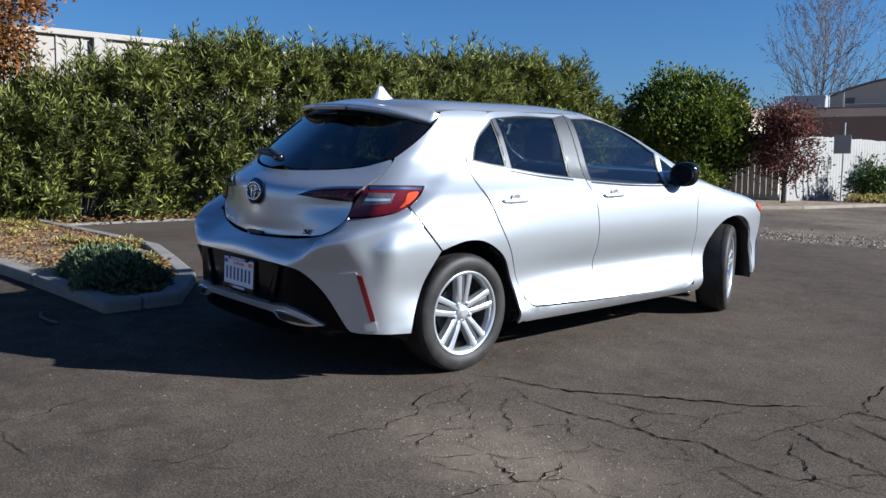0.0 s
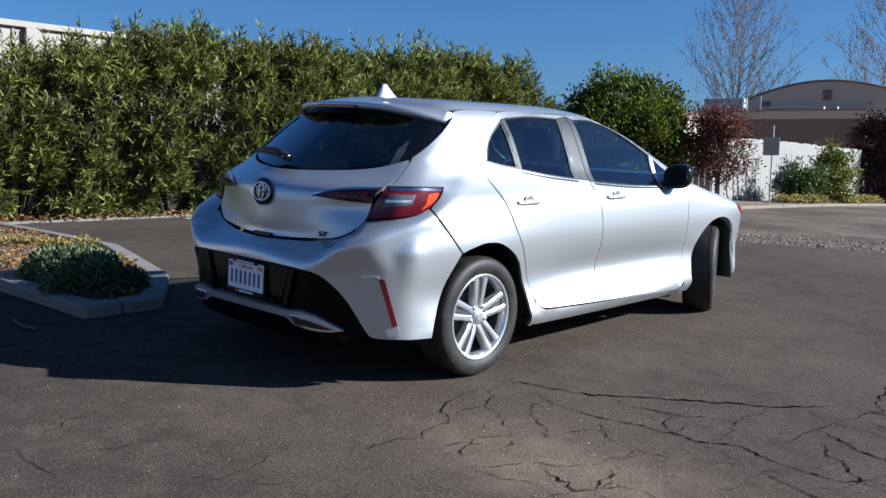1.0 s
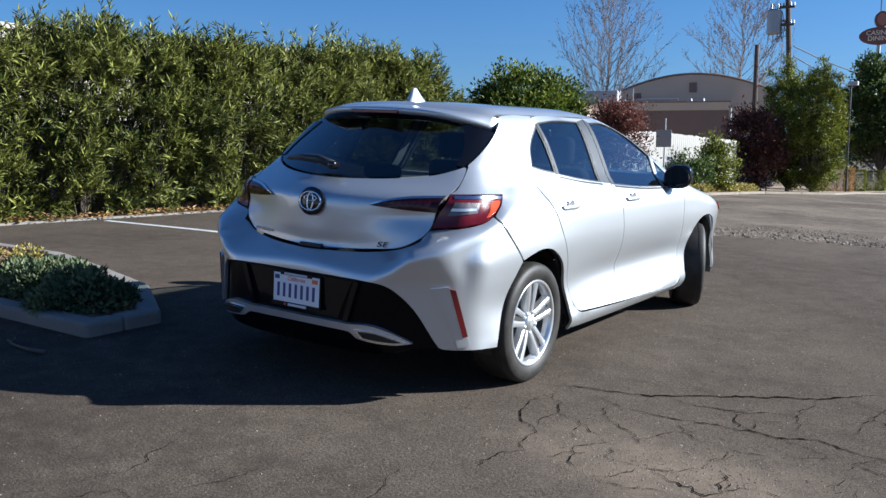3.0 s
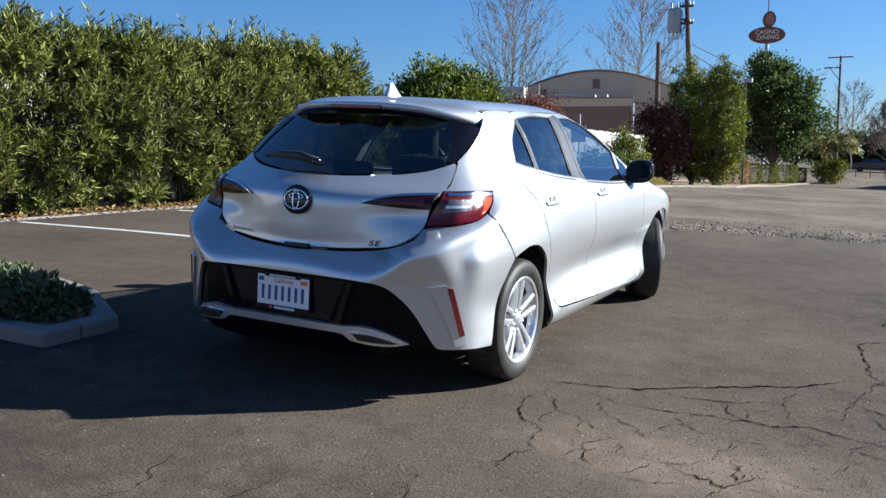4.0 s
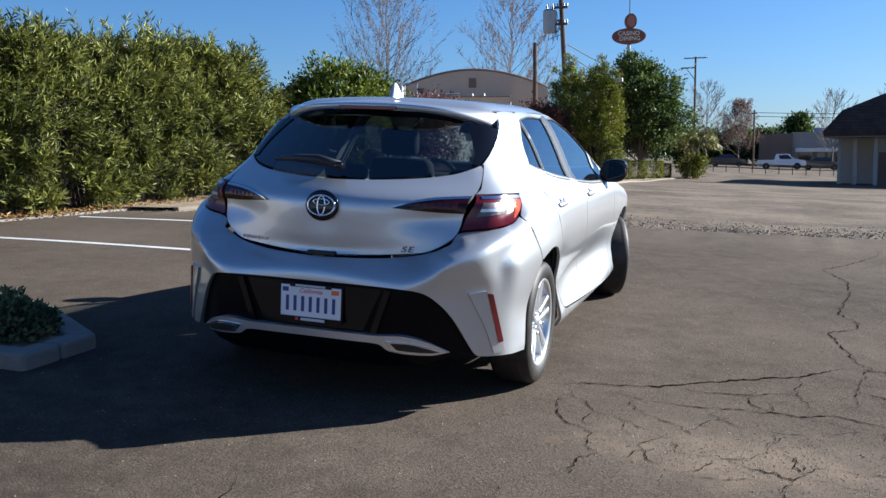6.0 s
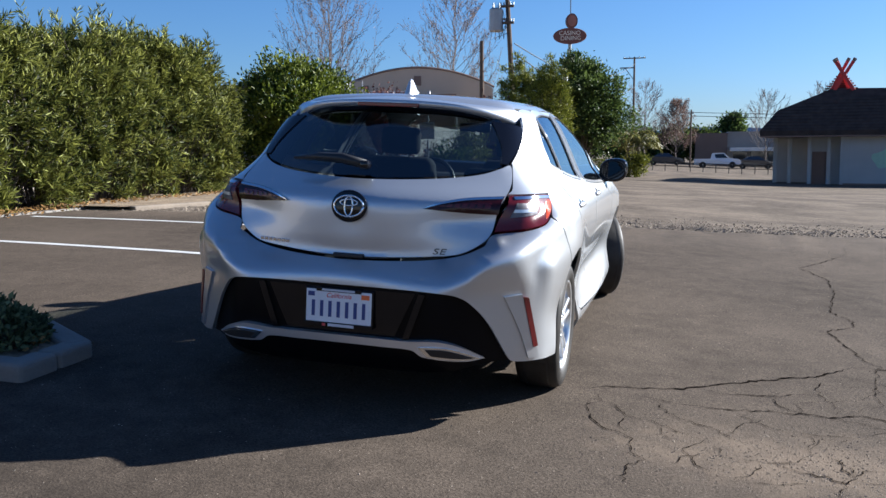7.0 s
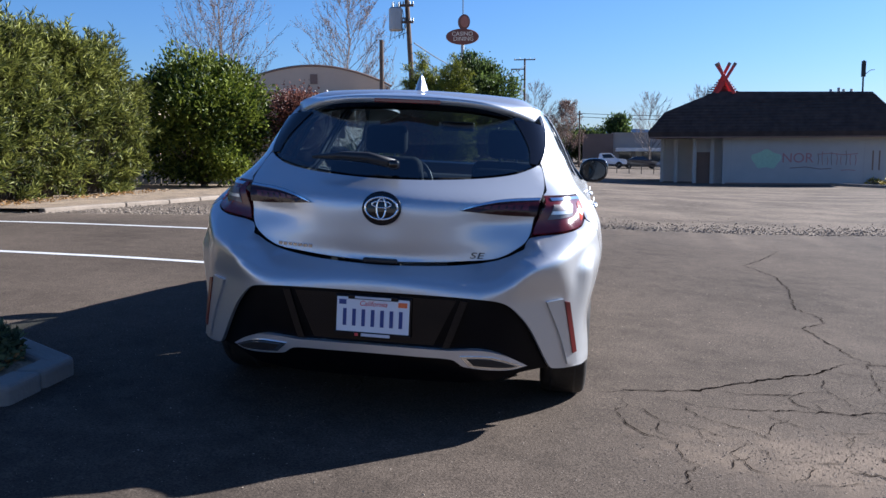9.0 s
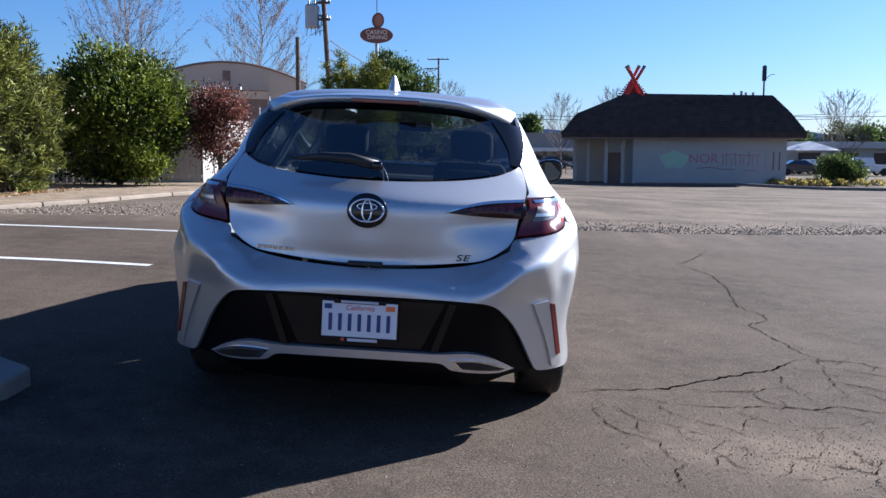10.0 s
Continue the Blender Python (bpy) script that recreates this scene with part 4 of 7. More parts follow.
for k in range(7):
    x = -0.46 + 0.024 * k
    y = float(onto("rear", [(x, 0.735)])[0][1])
    part("trim_letter", box(x - 0.009, x + 0.009, y - 0.006, y, 0.732, 0.748, 0.002), CHROME, hatch)

PLATEWHITE = material("plate_white", (0.74, 0.75, 0.78), rough=0.35, spread=0.03, fine=200, bump=0.02)
PLATEBLUE = material("plate_blue_ink", (0.03, 0.05, 0.20), rough=0.4, spread=0.05)
PLATERED = material("plate_red_ink", (0.55, 0.05, 0.05), rough=0.4, spread=0.05)
STICKER = material("orange_sticker", (0.75, 0.16, 0.04), rough=0.4, spread=0.05)
GREYINK = material("pale_lettering", (0.55, 0.56, 0.60), rough=0.4, spread=0.05)
plate = part("number_plate", box(-0.152, 0.152, -0.004, 0.004, -0.076, 0.076, 0.003), PLATEWHITE, bumper, "white number plate in a black frame", m=pose(0.0, -0.843, 0.485, -2))
part("plate_frame", box(-0.160, 0.160, -0.002, 0.010, -0.086, 0.084, 0.004), GLOSSBLACK, plate)
part("frame_foot", box(-0.160, 0.160, -0.0085, 0.002, -0.088, -0.066, 0.003), GLOSSBLACK, plate)
part("frame_head", box(-0.105, 0.105, -0.0085, 0.002, 0.068, 0.086, 0.003), GLOSSBLACK, plate)
for k in range(7):
    x = -0.117 + 0.039 * k
    part("plate_bar", box(x - 0.0075, x + 0.0075, -0.0062, -0.0035, -0.042, 0.028), PLATEBLUE, plate)
part("orange_sticker", box(0.105, 0.142, -0.0062, -0.0035, 0.045, 0.065), STICKER, plate)
part("month_sticker", box(-0.142, -0.112, -0.0062, -0.0035, 0.045, 0.065), PLATEBLUE, plate)
part("frame_bar", box(-0.075, 0.075, -0.0105, -0.008, 0.072, 0.081), GREYINK, plate)
part("frame_bar", box(-0.045, 0.075, -0.0105, -0.008, -0.083, -0.071), GREYINK, plate)
part("frame_bar", box(-0.072, -0.058, -0.0105, -0.008, -0.083, -0.071), PLATERED, plate)
word = bpy.data.curves.new("state_word", "FONT")
word.body, word.size, word.extrude, word.align_x, word.shear = "California", 0.030, 0.0006, "CENTER", 0.3
wob = new("state_word", word)
wob.parent = plate
wob.matrix_basis = pose(0, -0.0050, 0.043, 90)
word.materials.append(PLATERED)

# Cabin.
for side in (1, -1):
    for y, half_wide, top, rest in ((0.42, 0.25, 0.95, 0.11), (1.25, 0.26, 1.07, 0.19)):
        bm = box(side * 0.38 - half_wide, side * 0.38 + half_wide, y - 0.07, y + 0.06, 0.45, top, 0.05, 3)
        for v in bm.verts:  # shoulders narrow upwards, and the back leans
            k = max(0.0, (v.co.z - 0.7) / 0.4)
            v.co.x = side * 0.38 + (v.co.x - side * 0.38) * (1 - 0.22 * k * k)
            v.co.y -= 0.16 * (v.co.z - 0.45)
        seat = part("seat", bm, CABIN, car, smooth=True)
        lean_back = y - 0.16 * (top - 0.45)
        part("headrest", box(side * 0.38 - 0.13, side * 0.38 + 0.13, lean_back - 0.08, lean_back + 0.02, top + 0.015, top + rest, 0.04, 3), CABIN, seat, smooth=True)
        for q in (-0.05, 0.05):
            part("headrest_rod", rod([(side * 0.38 + q, lean_back - 0.02, top - 0.03), (side * 0.38 + q, lean_back - 0.02, top + 0.04)], 0.007, 6), SATIN, seat)
part("dashboard", box(-0.70, 0.70, 1.95, 2.30, 0.60, 0.92, 0.06), CABIN, car)
part("parcel_shelf", box(-0.56, 0.56, -0.48, 0.36, 0.90, 0.95, 0.02), CABIN, car)
part("cabin_floor", box(-0.76, 0.76, -0.5, 2.3, 0.25, 0.32), CABIN, car)
part("rear_mirror", box(-0.11, 0.11, 1.56, 1.59, 1.24, 1.30, 0.012), BLACK, car)
part("steering_wheel", rod([(-0.38 + 0.18 * math.cos(k * math.tau / 24), 1.80 + 0.06 * math.sin(k * math.tau / 24), 0.86 + 0.17 * math.sin(k * math.tau / 24)) for k in range(25)], 0.016, 8), BLACK, car, smooth=True)

# ---- lot: cracks, lines, island, kerbs ----
CRACK = material("crack_shadow", (0.009, 0.007, 0.006), rough=1.0, spread=0.5, scale=8, fine=80, bump=0.5, spec=0.0)
GRIT = material("pale_grit", (0.23, 0.19, 0.145), rough=0.95, spread=0.35, scale=6, fine=60, bump=0.3, island=1.0)
rng = np.random.default_rng(7)
crack_v, crack_f = [], []


def crack(points, width=0.010):
    """A ragged dark gap along a line on the asphalt."""
    pts = [points[0]]
    for (x0, y0), (x1, y1) in zip(points, points[1:]):
        k = max(1, round(math.hypot(x1 - x0, y1 - y0) / 0.028))
        pts += [(x0 + (x1 - x0) * i / k, y0 + (y1 - y0) * i / k) for i in range(1, k + 1)]
    n = len(pts)
    for i, (x, y) in enumerate(pts):
        a, b = pts[max(i - 1, 0)], pts[min(i + 1, n - 1)]
        d = np.array([b[0] - a[0], b[1] - a[1]])
        d = d / (np.linalg.norm(d) + 1e-9)
        nx, ny = -d[1], d[0]
        end = min(1, 4 * min(i, n - 1 - i) / n + 0.15)
        w = 0.95 * width * end * (0.35 + 1.0 * rng.random() ** 2 + 0.5 * max(0, noise.noise(Vector((x * 4, y * 4, 8)))))
        j = 0.022 * noise.noise(Vector((x * 9, y * 9, 4))) + 0.020 * noise.noise(Vector((x * 27, y * 27, 1))) + rng.normal(0, 0.0045)
        for s in (1, -1):
            px, py = x + nx * (j + s * w / 2), y + ny * (j + s * w / 2)
            crack_v.append((px, py, float(lie(px, py)) + 0.0035))
        if i:
            k = len(crack_v)
            crack_f.append((k - 4, k - 3, k - 1, k - 2))


crack([(0.93, -0.02), (1.18, 0.08), (1.47, 0.18), (1.64, 0.33), (1.78, 0.42), (1.93, 0.54), (2.06, 0.63), (2.16, 0.69), (2.32, 0.90), (2.48, 1.02)], 0.018)
crack([(2.48, 1.02), (2.60, 1.01), (2.77, 1.00), (2.88, 0.87)], 0.010)
crack([(3.28, 7.21), (3.20, 6.39), (2.82, 5.44), (2.54, 4.92), (2.71, 4.27), (2.67, 3.55), (2.50, 2.61), (2.60, 2.43), (2.62, 2.16), (2.40, 1.94), (2.44, 1.57), (2.50, 1.20), (2.55, 1.04), (2.44, 0.58), (2.42, 0.27), (2.18, -0.02)], 0.010)
crack([(1.03, -0.12), (1.16, -0.23), (1.22, -0.36), (1.34, -0.39), (1.46, -0.51), (1.58, -0.59)], 0.006)
crack([(1.04, -0.20), (1.06, -0.46), (1.18, -0.60), (1.27, -0.67), (1.28, -0.83), (1.33, -0.90), (1.27, -0.99), (1.26, -1.15), (1.30, -1.21)], 0.007)
crack([(1.25, 0.00), (1.41, -0.10), (1.60, -0.10), (1.79, -0.07), (2.01, -0.04), (2.13, -0.04), (2.29, 0.04), (2.42, -0.02), (2.58, -0.03), (2.71, -0.03), (2.81, 0.04), (3.02, 0.08)], 0.011)
crack([(1.54, 0.20), (1.70, 0.17), (1.93, 0.22), (2.01, 0.29), (2.15, 0.36)], 0.008)
crack([(1.35, -0.08), (1.40, -0.26), (1.51, -0.34), (1.60, -0.37), (1.66, -0.48), (1.72, -0.53)], 0.006)
crack([(1.36, -0.40), (1.40, -0.56), (1.43, -0.64)], 0.005)
crack([(1.22, -0.38), (1.21, -0.50), (1.23, -0.59)], 0.005)
crack([(1.58, -0.57), (1.49, -0.71), (1.51, -0.83), (1.58, -0.95)], 0.006)
crack([(1.71, -0.12), (1.83, -0.28), (1.94, -0.34)], 0.006)
crack([(2.50, 0.86), (2.66, 0.78), (2.81, 0.70), (3.05, 0.66)], 0.008)
crack([(2.40, 0.57), (2.54, 0.47), (2.69, 0.37), (2.86, 0.33), (3.05, 0.22)], 0.011)
crack([(2.51, 0.38), (2.58, 0.24), (2.69, 0.15), (2.78, 0.01), (2.90, 0.00)], 0.010)
crack([(2.33, 0.70), (2.48, 0.67), (2.57, 0.65), (2.72, 0.64)], 0.007)
crack([(1.92, 0.22), (1.93, 0.08), (2.03, -0.06)], 0.006)
crack([(1.81, -0.76), (1.96, -0.82), (2.09, -0.88), (2.12, -0.80), (2.10, -0.67), (2.05, -0.58)], 0.009)
crack([(2.09, -0.60), (2.13, -0.72), (2.15, -0.79)], 0.006)
crack([(2.45, -0.16), (2.53, -0.18), (2.68, -0.25), (2.90, -0.33)], 0.008)
crack([(2.19, 0.71), (2.13, 0.41), (2.19, 0.19), (2.18, -0.02)], 0.005)
crack([(1.60, -0.63), (1.65, -0.72)], 0.006)
crack([(1.07, -0.03), (1.10, -0.20), (1.04, -0.30)], 0.004)
crack([(0.26, -2.36), (0.33, -2.29), (0.35, -2.21), (0.4, -2.16), (0.5, -2.17), (0.62, -2.18), (0.77, -2.16)], 0.005)
crack([(0.54, -2.12), (0.56, -2.02), (0.62, -1.84), (0.63, -1.7)], 0.005)
crack([(0.98, -1.88), (1.14, -1.75), (1.11, -1.56), (1.05, -1.42), (1.02, -1.32)], 0.005)
cell = 0.21  # a net of hairlines, thickest beside the rear wheel
net = {(i, j): (1.0 + cell * (i + rng.uniform(-0.42, 0.42)) + 0.10 * j, -1.95 + cell * (j + rng.uniform(-0.42, 0.42))) for i in range(15) for j in range(15)}
for (i, j), a in net.items():
    for b in ((i + 1, j), (i, j + 1)):
        near = math.exp(-((a[0] - 2.2) / 1.2) ** 2 - ((a[1] + 0.35) / 0.9) ** 2)
        if b in net and rng.random() < 0.10 + 0.42 * near:
            q = net[b]
            kink = ((a[0] + q[0]) / 2 + rng.normal(0, 0.035), (a[1] + q[1]) / 2 + rng.normal(0, 0.035))
            crack([a, kink, q], 0.0022 + 0.0030 * rng.random())
for k in range(14):  # hairlines out on the plain asphalt
    x, y, a = rng.uniform(-0.5, 4.5), rng.uniform(-2.6, 1.5), rng.uniform(0, math.tau)
    line = [(x, y)]
    for _ in range(int(rng.integers(4, 8))):
        a += rng.uniform(-0.8, 0.8)
        x, y = x + 0.09 * math.cos(a), y + 0.09 * math.sin(a)
        line.append((x, y))
    crack(line, 0.004)
for k in range(5):  # long ones beyond the car's side
    x, y, a = rng.uniform(3.5, 8), rng.uniform(0, 6), rng.uniform(-0.6, 0.9)
    line = [(x, y)]
    for _ in range(10):
        a += rng.uniform(-0.6, 0.6)
        x, y = x + 0.3 * math.cos(a), y + 0.3 * math.sin(a)
        line.append((x, y))
    crack(line, 0.006)
tagged(new("asphalt_cracks", mesh("asphalt_cracks", crack_v, crack_f, CRACK)), "branching dark cracks in the asphalt", "cracks", kind="stuff")


def pebbles(name, label, count, where, size, mat, lift=0.0):
    """Small stones strewn on the ground, one joined object."""
    base = np.array([(1, 0, 0), (-0.5, 0.87, 0), (-0.5, -0.87, 0), (0.1, 0.1, 0.75), (0, 0, -0.3)])
    tri = [(0, 1, 3), (1, 2, 3), (2, 0, 3), (1, 0, 4), (2, 1, 4), (0, 2, 4)]
    spots = np.array([where() for _ in range(count)])
    s = (size * (0.4 + 1.3 * rng.random(count) ** 2))[:, None]
    a = rng.uniform(0, math.tau, (count, 1))
    c, d = np.cos(a), np.sin(a)
    p = base * (1 + 0.35 * rng.uniform(-1, 1, (count, 5, 3)))
    z = (lie(spots[:, 0], spots[:, 1]) + lift)[:, None]
    vv = np.stack([spots[:, :1] + s * (c * p[:, :, 0] - d * p[:, :, 1]), spots[:, 1:] + s * (d * p[:, :, 0] + c * p[:, :, 1]), z + s * p[:, :, 2] * 0.8], 2).reshape(-1, 3).tolist()
    ff = [tuple(5 * k + i for i in t) for k in range(count) for t in tri]
    return tagged(new(name, mesh(name, vv, ff, mat)), label, "gravel", kind="stuff")


def strip_spot():
    x = rng.uniform(-8, 18) if rng.random() < 0.8 else rng.uniform(-30, 40)
    return x, float(LOTEDGE(x)) + (abs(rng.normal(0.45, 0.7)) if x > -3 else abs(rng.normal(0.6, 1.0)))


def patch_spot():
    if rng.random() < 0.45:
        return 1.95 + rng.normal(0, 0.45), -0.72 + rng.normal(0, 0.22)
    return rng.uniform(-2, 4.5), rng.uniform(-3.2, 3.5)


pebbles("gravel_strip", "pale gravel strewn along the asphalt's broken edge", 22000, strip_spot, 0.014, GRIT, -0.006)
pebbles("loose_grit", "loose pale grit on dark asphalt", 6500, patch_spot, 0.0034, GRIT)
tagged(new("gravel_bed", sheet("gravel_bed", axis((-30, 30, 0.5)), axis((6, 21, 0.5)), GRIT, -0.5)), "packed gravel below the asphalt", "gravel", kind="structure")


def line_mark(x0, y0, x1, y1, w=0.10):
    vv, ff = [], []
    n = 24
    d = np.array([x1 - x0, y1 - y0]) / math.hypot(x1 - x0, y1 - y0)
    for i in range(n + 1):
        s = i / n
        for sg in (1, -1):
            x, y = x0 + (x1 - x0) * s - d[1] * sg * w / 2, y0 + (y1 - y0) * s + d[0] * sg * w / 2
            vv.append((x, y, float(lie(x, y)) + 0.004))
        if i:
            k = len(vv)
            ff.append((k - 4, k - 3, k - 1, k - 2))
    return tagged(new("parking_line", mesh("parking_line", vv, ff, LINEPAINT)), "worn white parking line painted on dark asphalt", "parking line", "parking lines", "structure")


line_mark(-7.75, 3.55, -2.3, 3.0)
line_mark(-7.3, 5.95, -2.6, 5.42)
line_mark(-4.2, -1.55, -2.6, -1.9)


def kerb_run(points, height=0.10, width=0.15, name="kerb", label="grey concrete kerb with joints", parent=None, gap=1.5, inward=1, mat=None):
    """Kerb stones along a line, with open joints. The first corner of the line is its road face."""
    top = parent or thing(name, label, "kerb", kind="structure")
    for (x0, y0), (x1, y1) in zip(points, points[1:]):
        L = math.hypot(x1 - x0, y1 - y0)
        n = max(1, round(L / gap))
        for k in range(n):
            s0, s1 = k / n, (k + 1) / n
            a = np.array([x0 + (x1 - x0) * s0, y0 + (y1 - y0) * s0])
            b = np.array([x0 + (x1 - x0) * s1, y0 + (y1 - y0) * s1])
            bm = box(0.004, L / n - 0.004, 0, inward * width, -0.25, height, 0.026, 3) if inward > 0 else box(0.004, L / n - 0.004, -width, 0, -0.25, height, 0.026, 3)
            za, zb = float(lie(*a)), float(lie(*b))
            m = Matrix.Translation((a[0], a[1], za)) @ Matrix.Rotation(math.atan2(y1 - y0, x1 - x0), 4, "Z") @ Matrix.Rotation(-math.atan2(zb - za, L / n), 4, "Y")
            part("kerb_stone", bm, mat or KERB, top, m=m)
    return top


# The planting island beside the car.
island = [(-1.56, -0.42), (-1.56, -0.96), (-4.4, -0.98), (-9.2, -0.6)]
kerb_run([island[0], island[1]], height=0.088, gap=0.30, inward=-1)
kerb_run([island[1], island[2], island[3]], height=0.088, gap=1.6, inward=-1)
kerb_run([(-8.9, 1.05), (-4.35, 0.72), (-2.35, 0.10), island[0]], height=0.088, gap=1.2, inward=-1)
bed_v = [(-1.68, -0.84), (-1.68, -0.46), (-2.4, -0.02), (-4.35, 0.60), (-8.9, 0.9), (-9.2, -0.45), (-4.4, -0.85)]
bm = bmesh.new()
vs = [bm.verts.new((x, y, float(lie(x, y)) + 0.065)) for x, y in bed_v]
f = bm.faces.new(vs)
bmesh.ops.triangulate(bm, faces=[f])
bmesh.ops.subdivide_edges(bm, edges=bm.edges[:], cuts=14, use_grid_fill=True)
for v in bm.verts:
    v.co.z += 0.03 * noise.noise(v.co * 2.3) + 0.015 * noise.noise(v.co * 9)
me = bpy.data.meshes.new("island_soil")
bm.to_mesh(me)
bm.free()
me.materials.append(SOIL)
tagged(new("island_soil", me), "dry brown soil and leaf litter in the planting island", "soil", kind="structure")


# ---- plants ----
def leaf_mesh(name, at, axis_dir, length, width, mat, bend=0.15, smooth=True):
    """Leaves of four corners, folded along the middle: at and axis_dir are arrays of n x 3."""
    n = len(at)
    axis_dir = axis_dir / (np.linalg.norm(axis_dir, axis=1, keepdims=True) + 1e-9)
    r = rng.normal(size=(n, 3))
    side = np.cross(axis_dir, r)
    side /= np.linalg.norm(side, axis=1, keepdims=True) + 1e-9
    up = np.cross(side, axis_dir)
    L = (length * rng.uniform(0.65, 1.25, n))[:, None]
    W = (width * rng.uniform(0.7, 1.2, n))[:, None]
    mid = at + axis_dir * L * 0.45
    v = np.empty((n, 4, 3))
    v[:, 0], v[:, 1] = at, mid + side * W / 2 + up * W * 0.25
    v[:, 2], v[:, 3] = at + axis_dir * L - up * L * bend, mid - side * W / 2 + up * W * 0.25
    i = np.arange(n)[:, None] * 4
    faces = np.concatenate([i + np.array([0, 1, 2]), i + np.array([0, 2, 3])], 1).reshape(-1, 3)
    me = bpy.data.meshes.new(name)
    me.vertices.add(n * 4)
    me.vertices.foreach_set("co", v.reshape(-1))
    me.loops.add(n * 6)
    me.loops.foreach_set("vertex_index", faces.reshape(-1).astype(np.int32))
    me.polygons.add(n * 2)
    me.polygons.foreach_set("loop_start", np.arange(0, n * 6, 3, dtype=np.int32))
    me.update(calc_edges=True)
    me.materials.append(mat)
    return me


BARK = material("grey_bark", (0.085, 0.068, 0.05), rough=0.9, spread=0.3, scale=6, fine=40, bump=0.8, dist=0.02)
PALEBARK = material("pale_bark", (0.34, 0.30, 0.26), rough=0.9, spread=0.25, scale=5, fine=40, bump=0.6, dist=0.02)
OLEANDER = leaf_material("oleander_leaf", (0.026, 0.047, 0.010), (0.255, 0.265, 0.055), back=0.22, rough=0.5)
GLOSSLEAF = leaf_material("glossy_leaf", (0.016, 0.042, 0.007), (0.165, 0.195, 0.022), back=0.25, rough=0.5)
CONIFER = leaf_material("conifer_leaf", (0.032, 0.055, 0.010), (0.285, 0.295, 0.035), back=0.2)
DARKLEAF = leaf_material("dark_leaf", (0.026, 0.050, 0.015), (0.11, 0.15, 0.035))
REDLEAF = leaf_material("red_leaf", (0.075, 0.030, 0.025), (0.20, 0.085, 0.062))
RUSTLEAF = leaf_material("rust_leaf", (0.14, 0.058, 0.017), (0.30, 0.135, 0.036))
YELLOWLEAF = leaf_material("yellow_leaf", (0.22, 0.20, 0.05), (0.50, 0.40, 0.12))
GREYLEAF = leaf_material("grey_green_leaf", (0.060, 0.090, 0.045), (0.20, 0.235, 0.115))
DRYLEAF = leaf_material("dry_leaf", (0.17, 0.09, 0.036), (0.40, 0.245, 0.095))
PALM = leaf_material("palm_leaf", (0.09, 0.11, 0.03), (0.25, 0.23, 0.07))


def twigs(segments, sides=4):
    """Tapered twigs as one mesh: segments of (start, end, radius, radius)."""
    vv, ff = [], []
    for a, b, r0, r1 in segments:
        a, b = np.array(a), np.array(b)
        d = b - a
        d = d / (np.linalg.norm(d) + 1e-9)
        u = np.cross(d, (0.31, 0.77, 0.55))
        u /= np.linalg.norm(u) + 1e-9
        w = np.cross(d, u)
        k0 = len(vv)
        for p, r in ((a, r0), (b, r1)):
            for k in range(sides):
                t = k * math.tau / sides
                vv.append(tuple(p + (u * math.cos(t) + w * math.sin(t)) * r))
        for k in range(sides):
            ff.append((k0 + k, k0 + (k + 1) % sides, k0 + sides + (k + 1) % sides, k0 + sides + k))
    return vv, ff


HEDGEFRONT = curve([(-6, -9.9), (0, -8.95), (3.6, -8.3), (6.5, -7.85), (12.6, -7.65)])
HEDGETOP = curve([(-6, 1.9), (0, 2.0), (1.0, 2.15), (2.0, 2.45), (3.0, 2.75), (4, 2.93), (7, 2.99), (9, 3.11), (11, 3.25), (12.0, 3.05), (12.7, 2.4)])


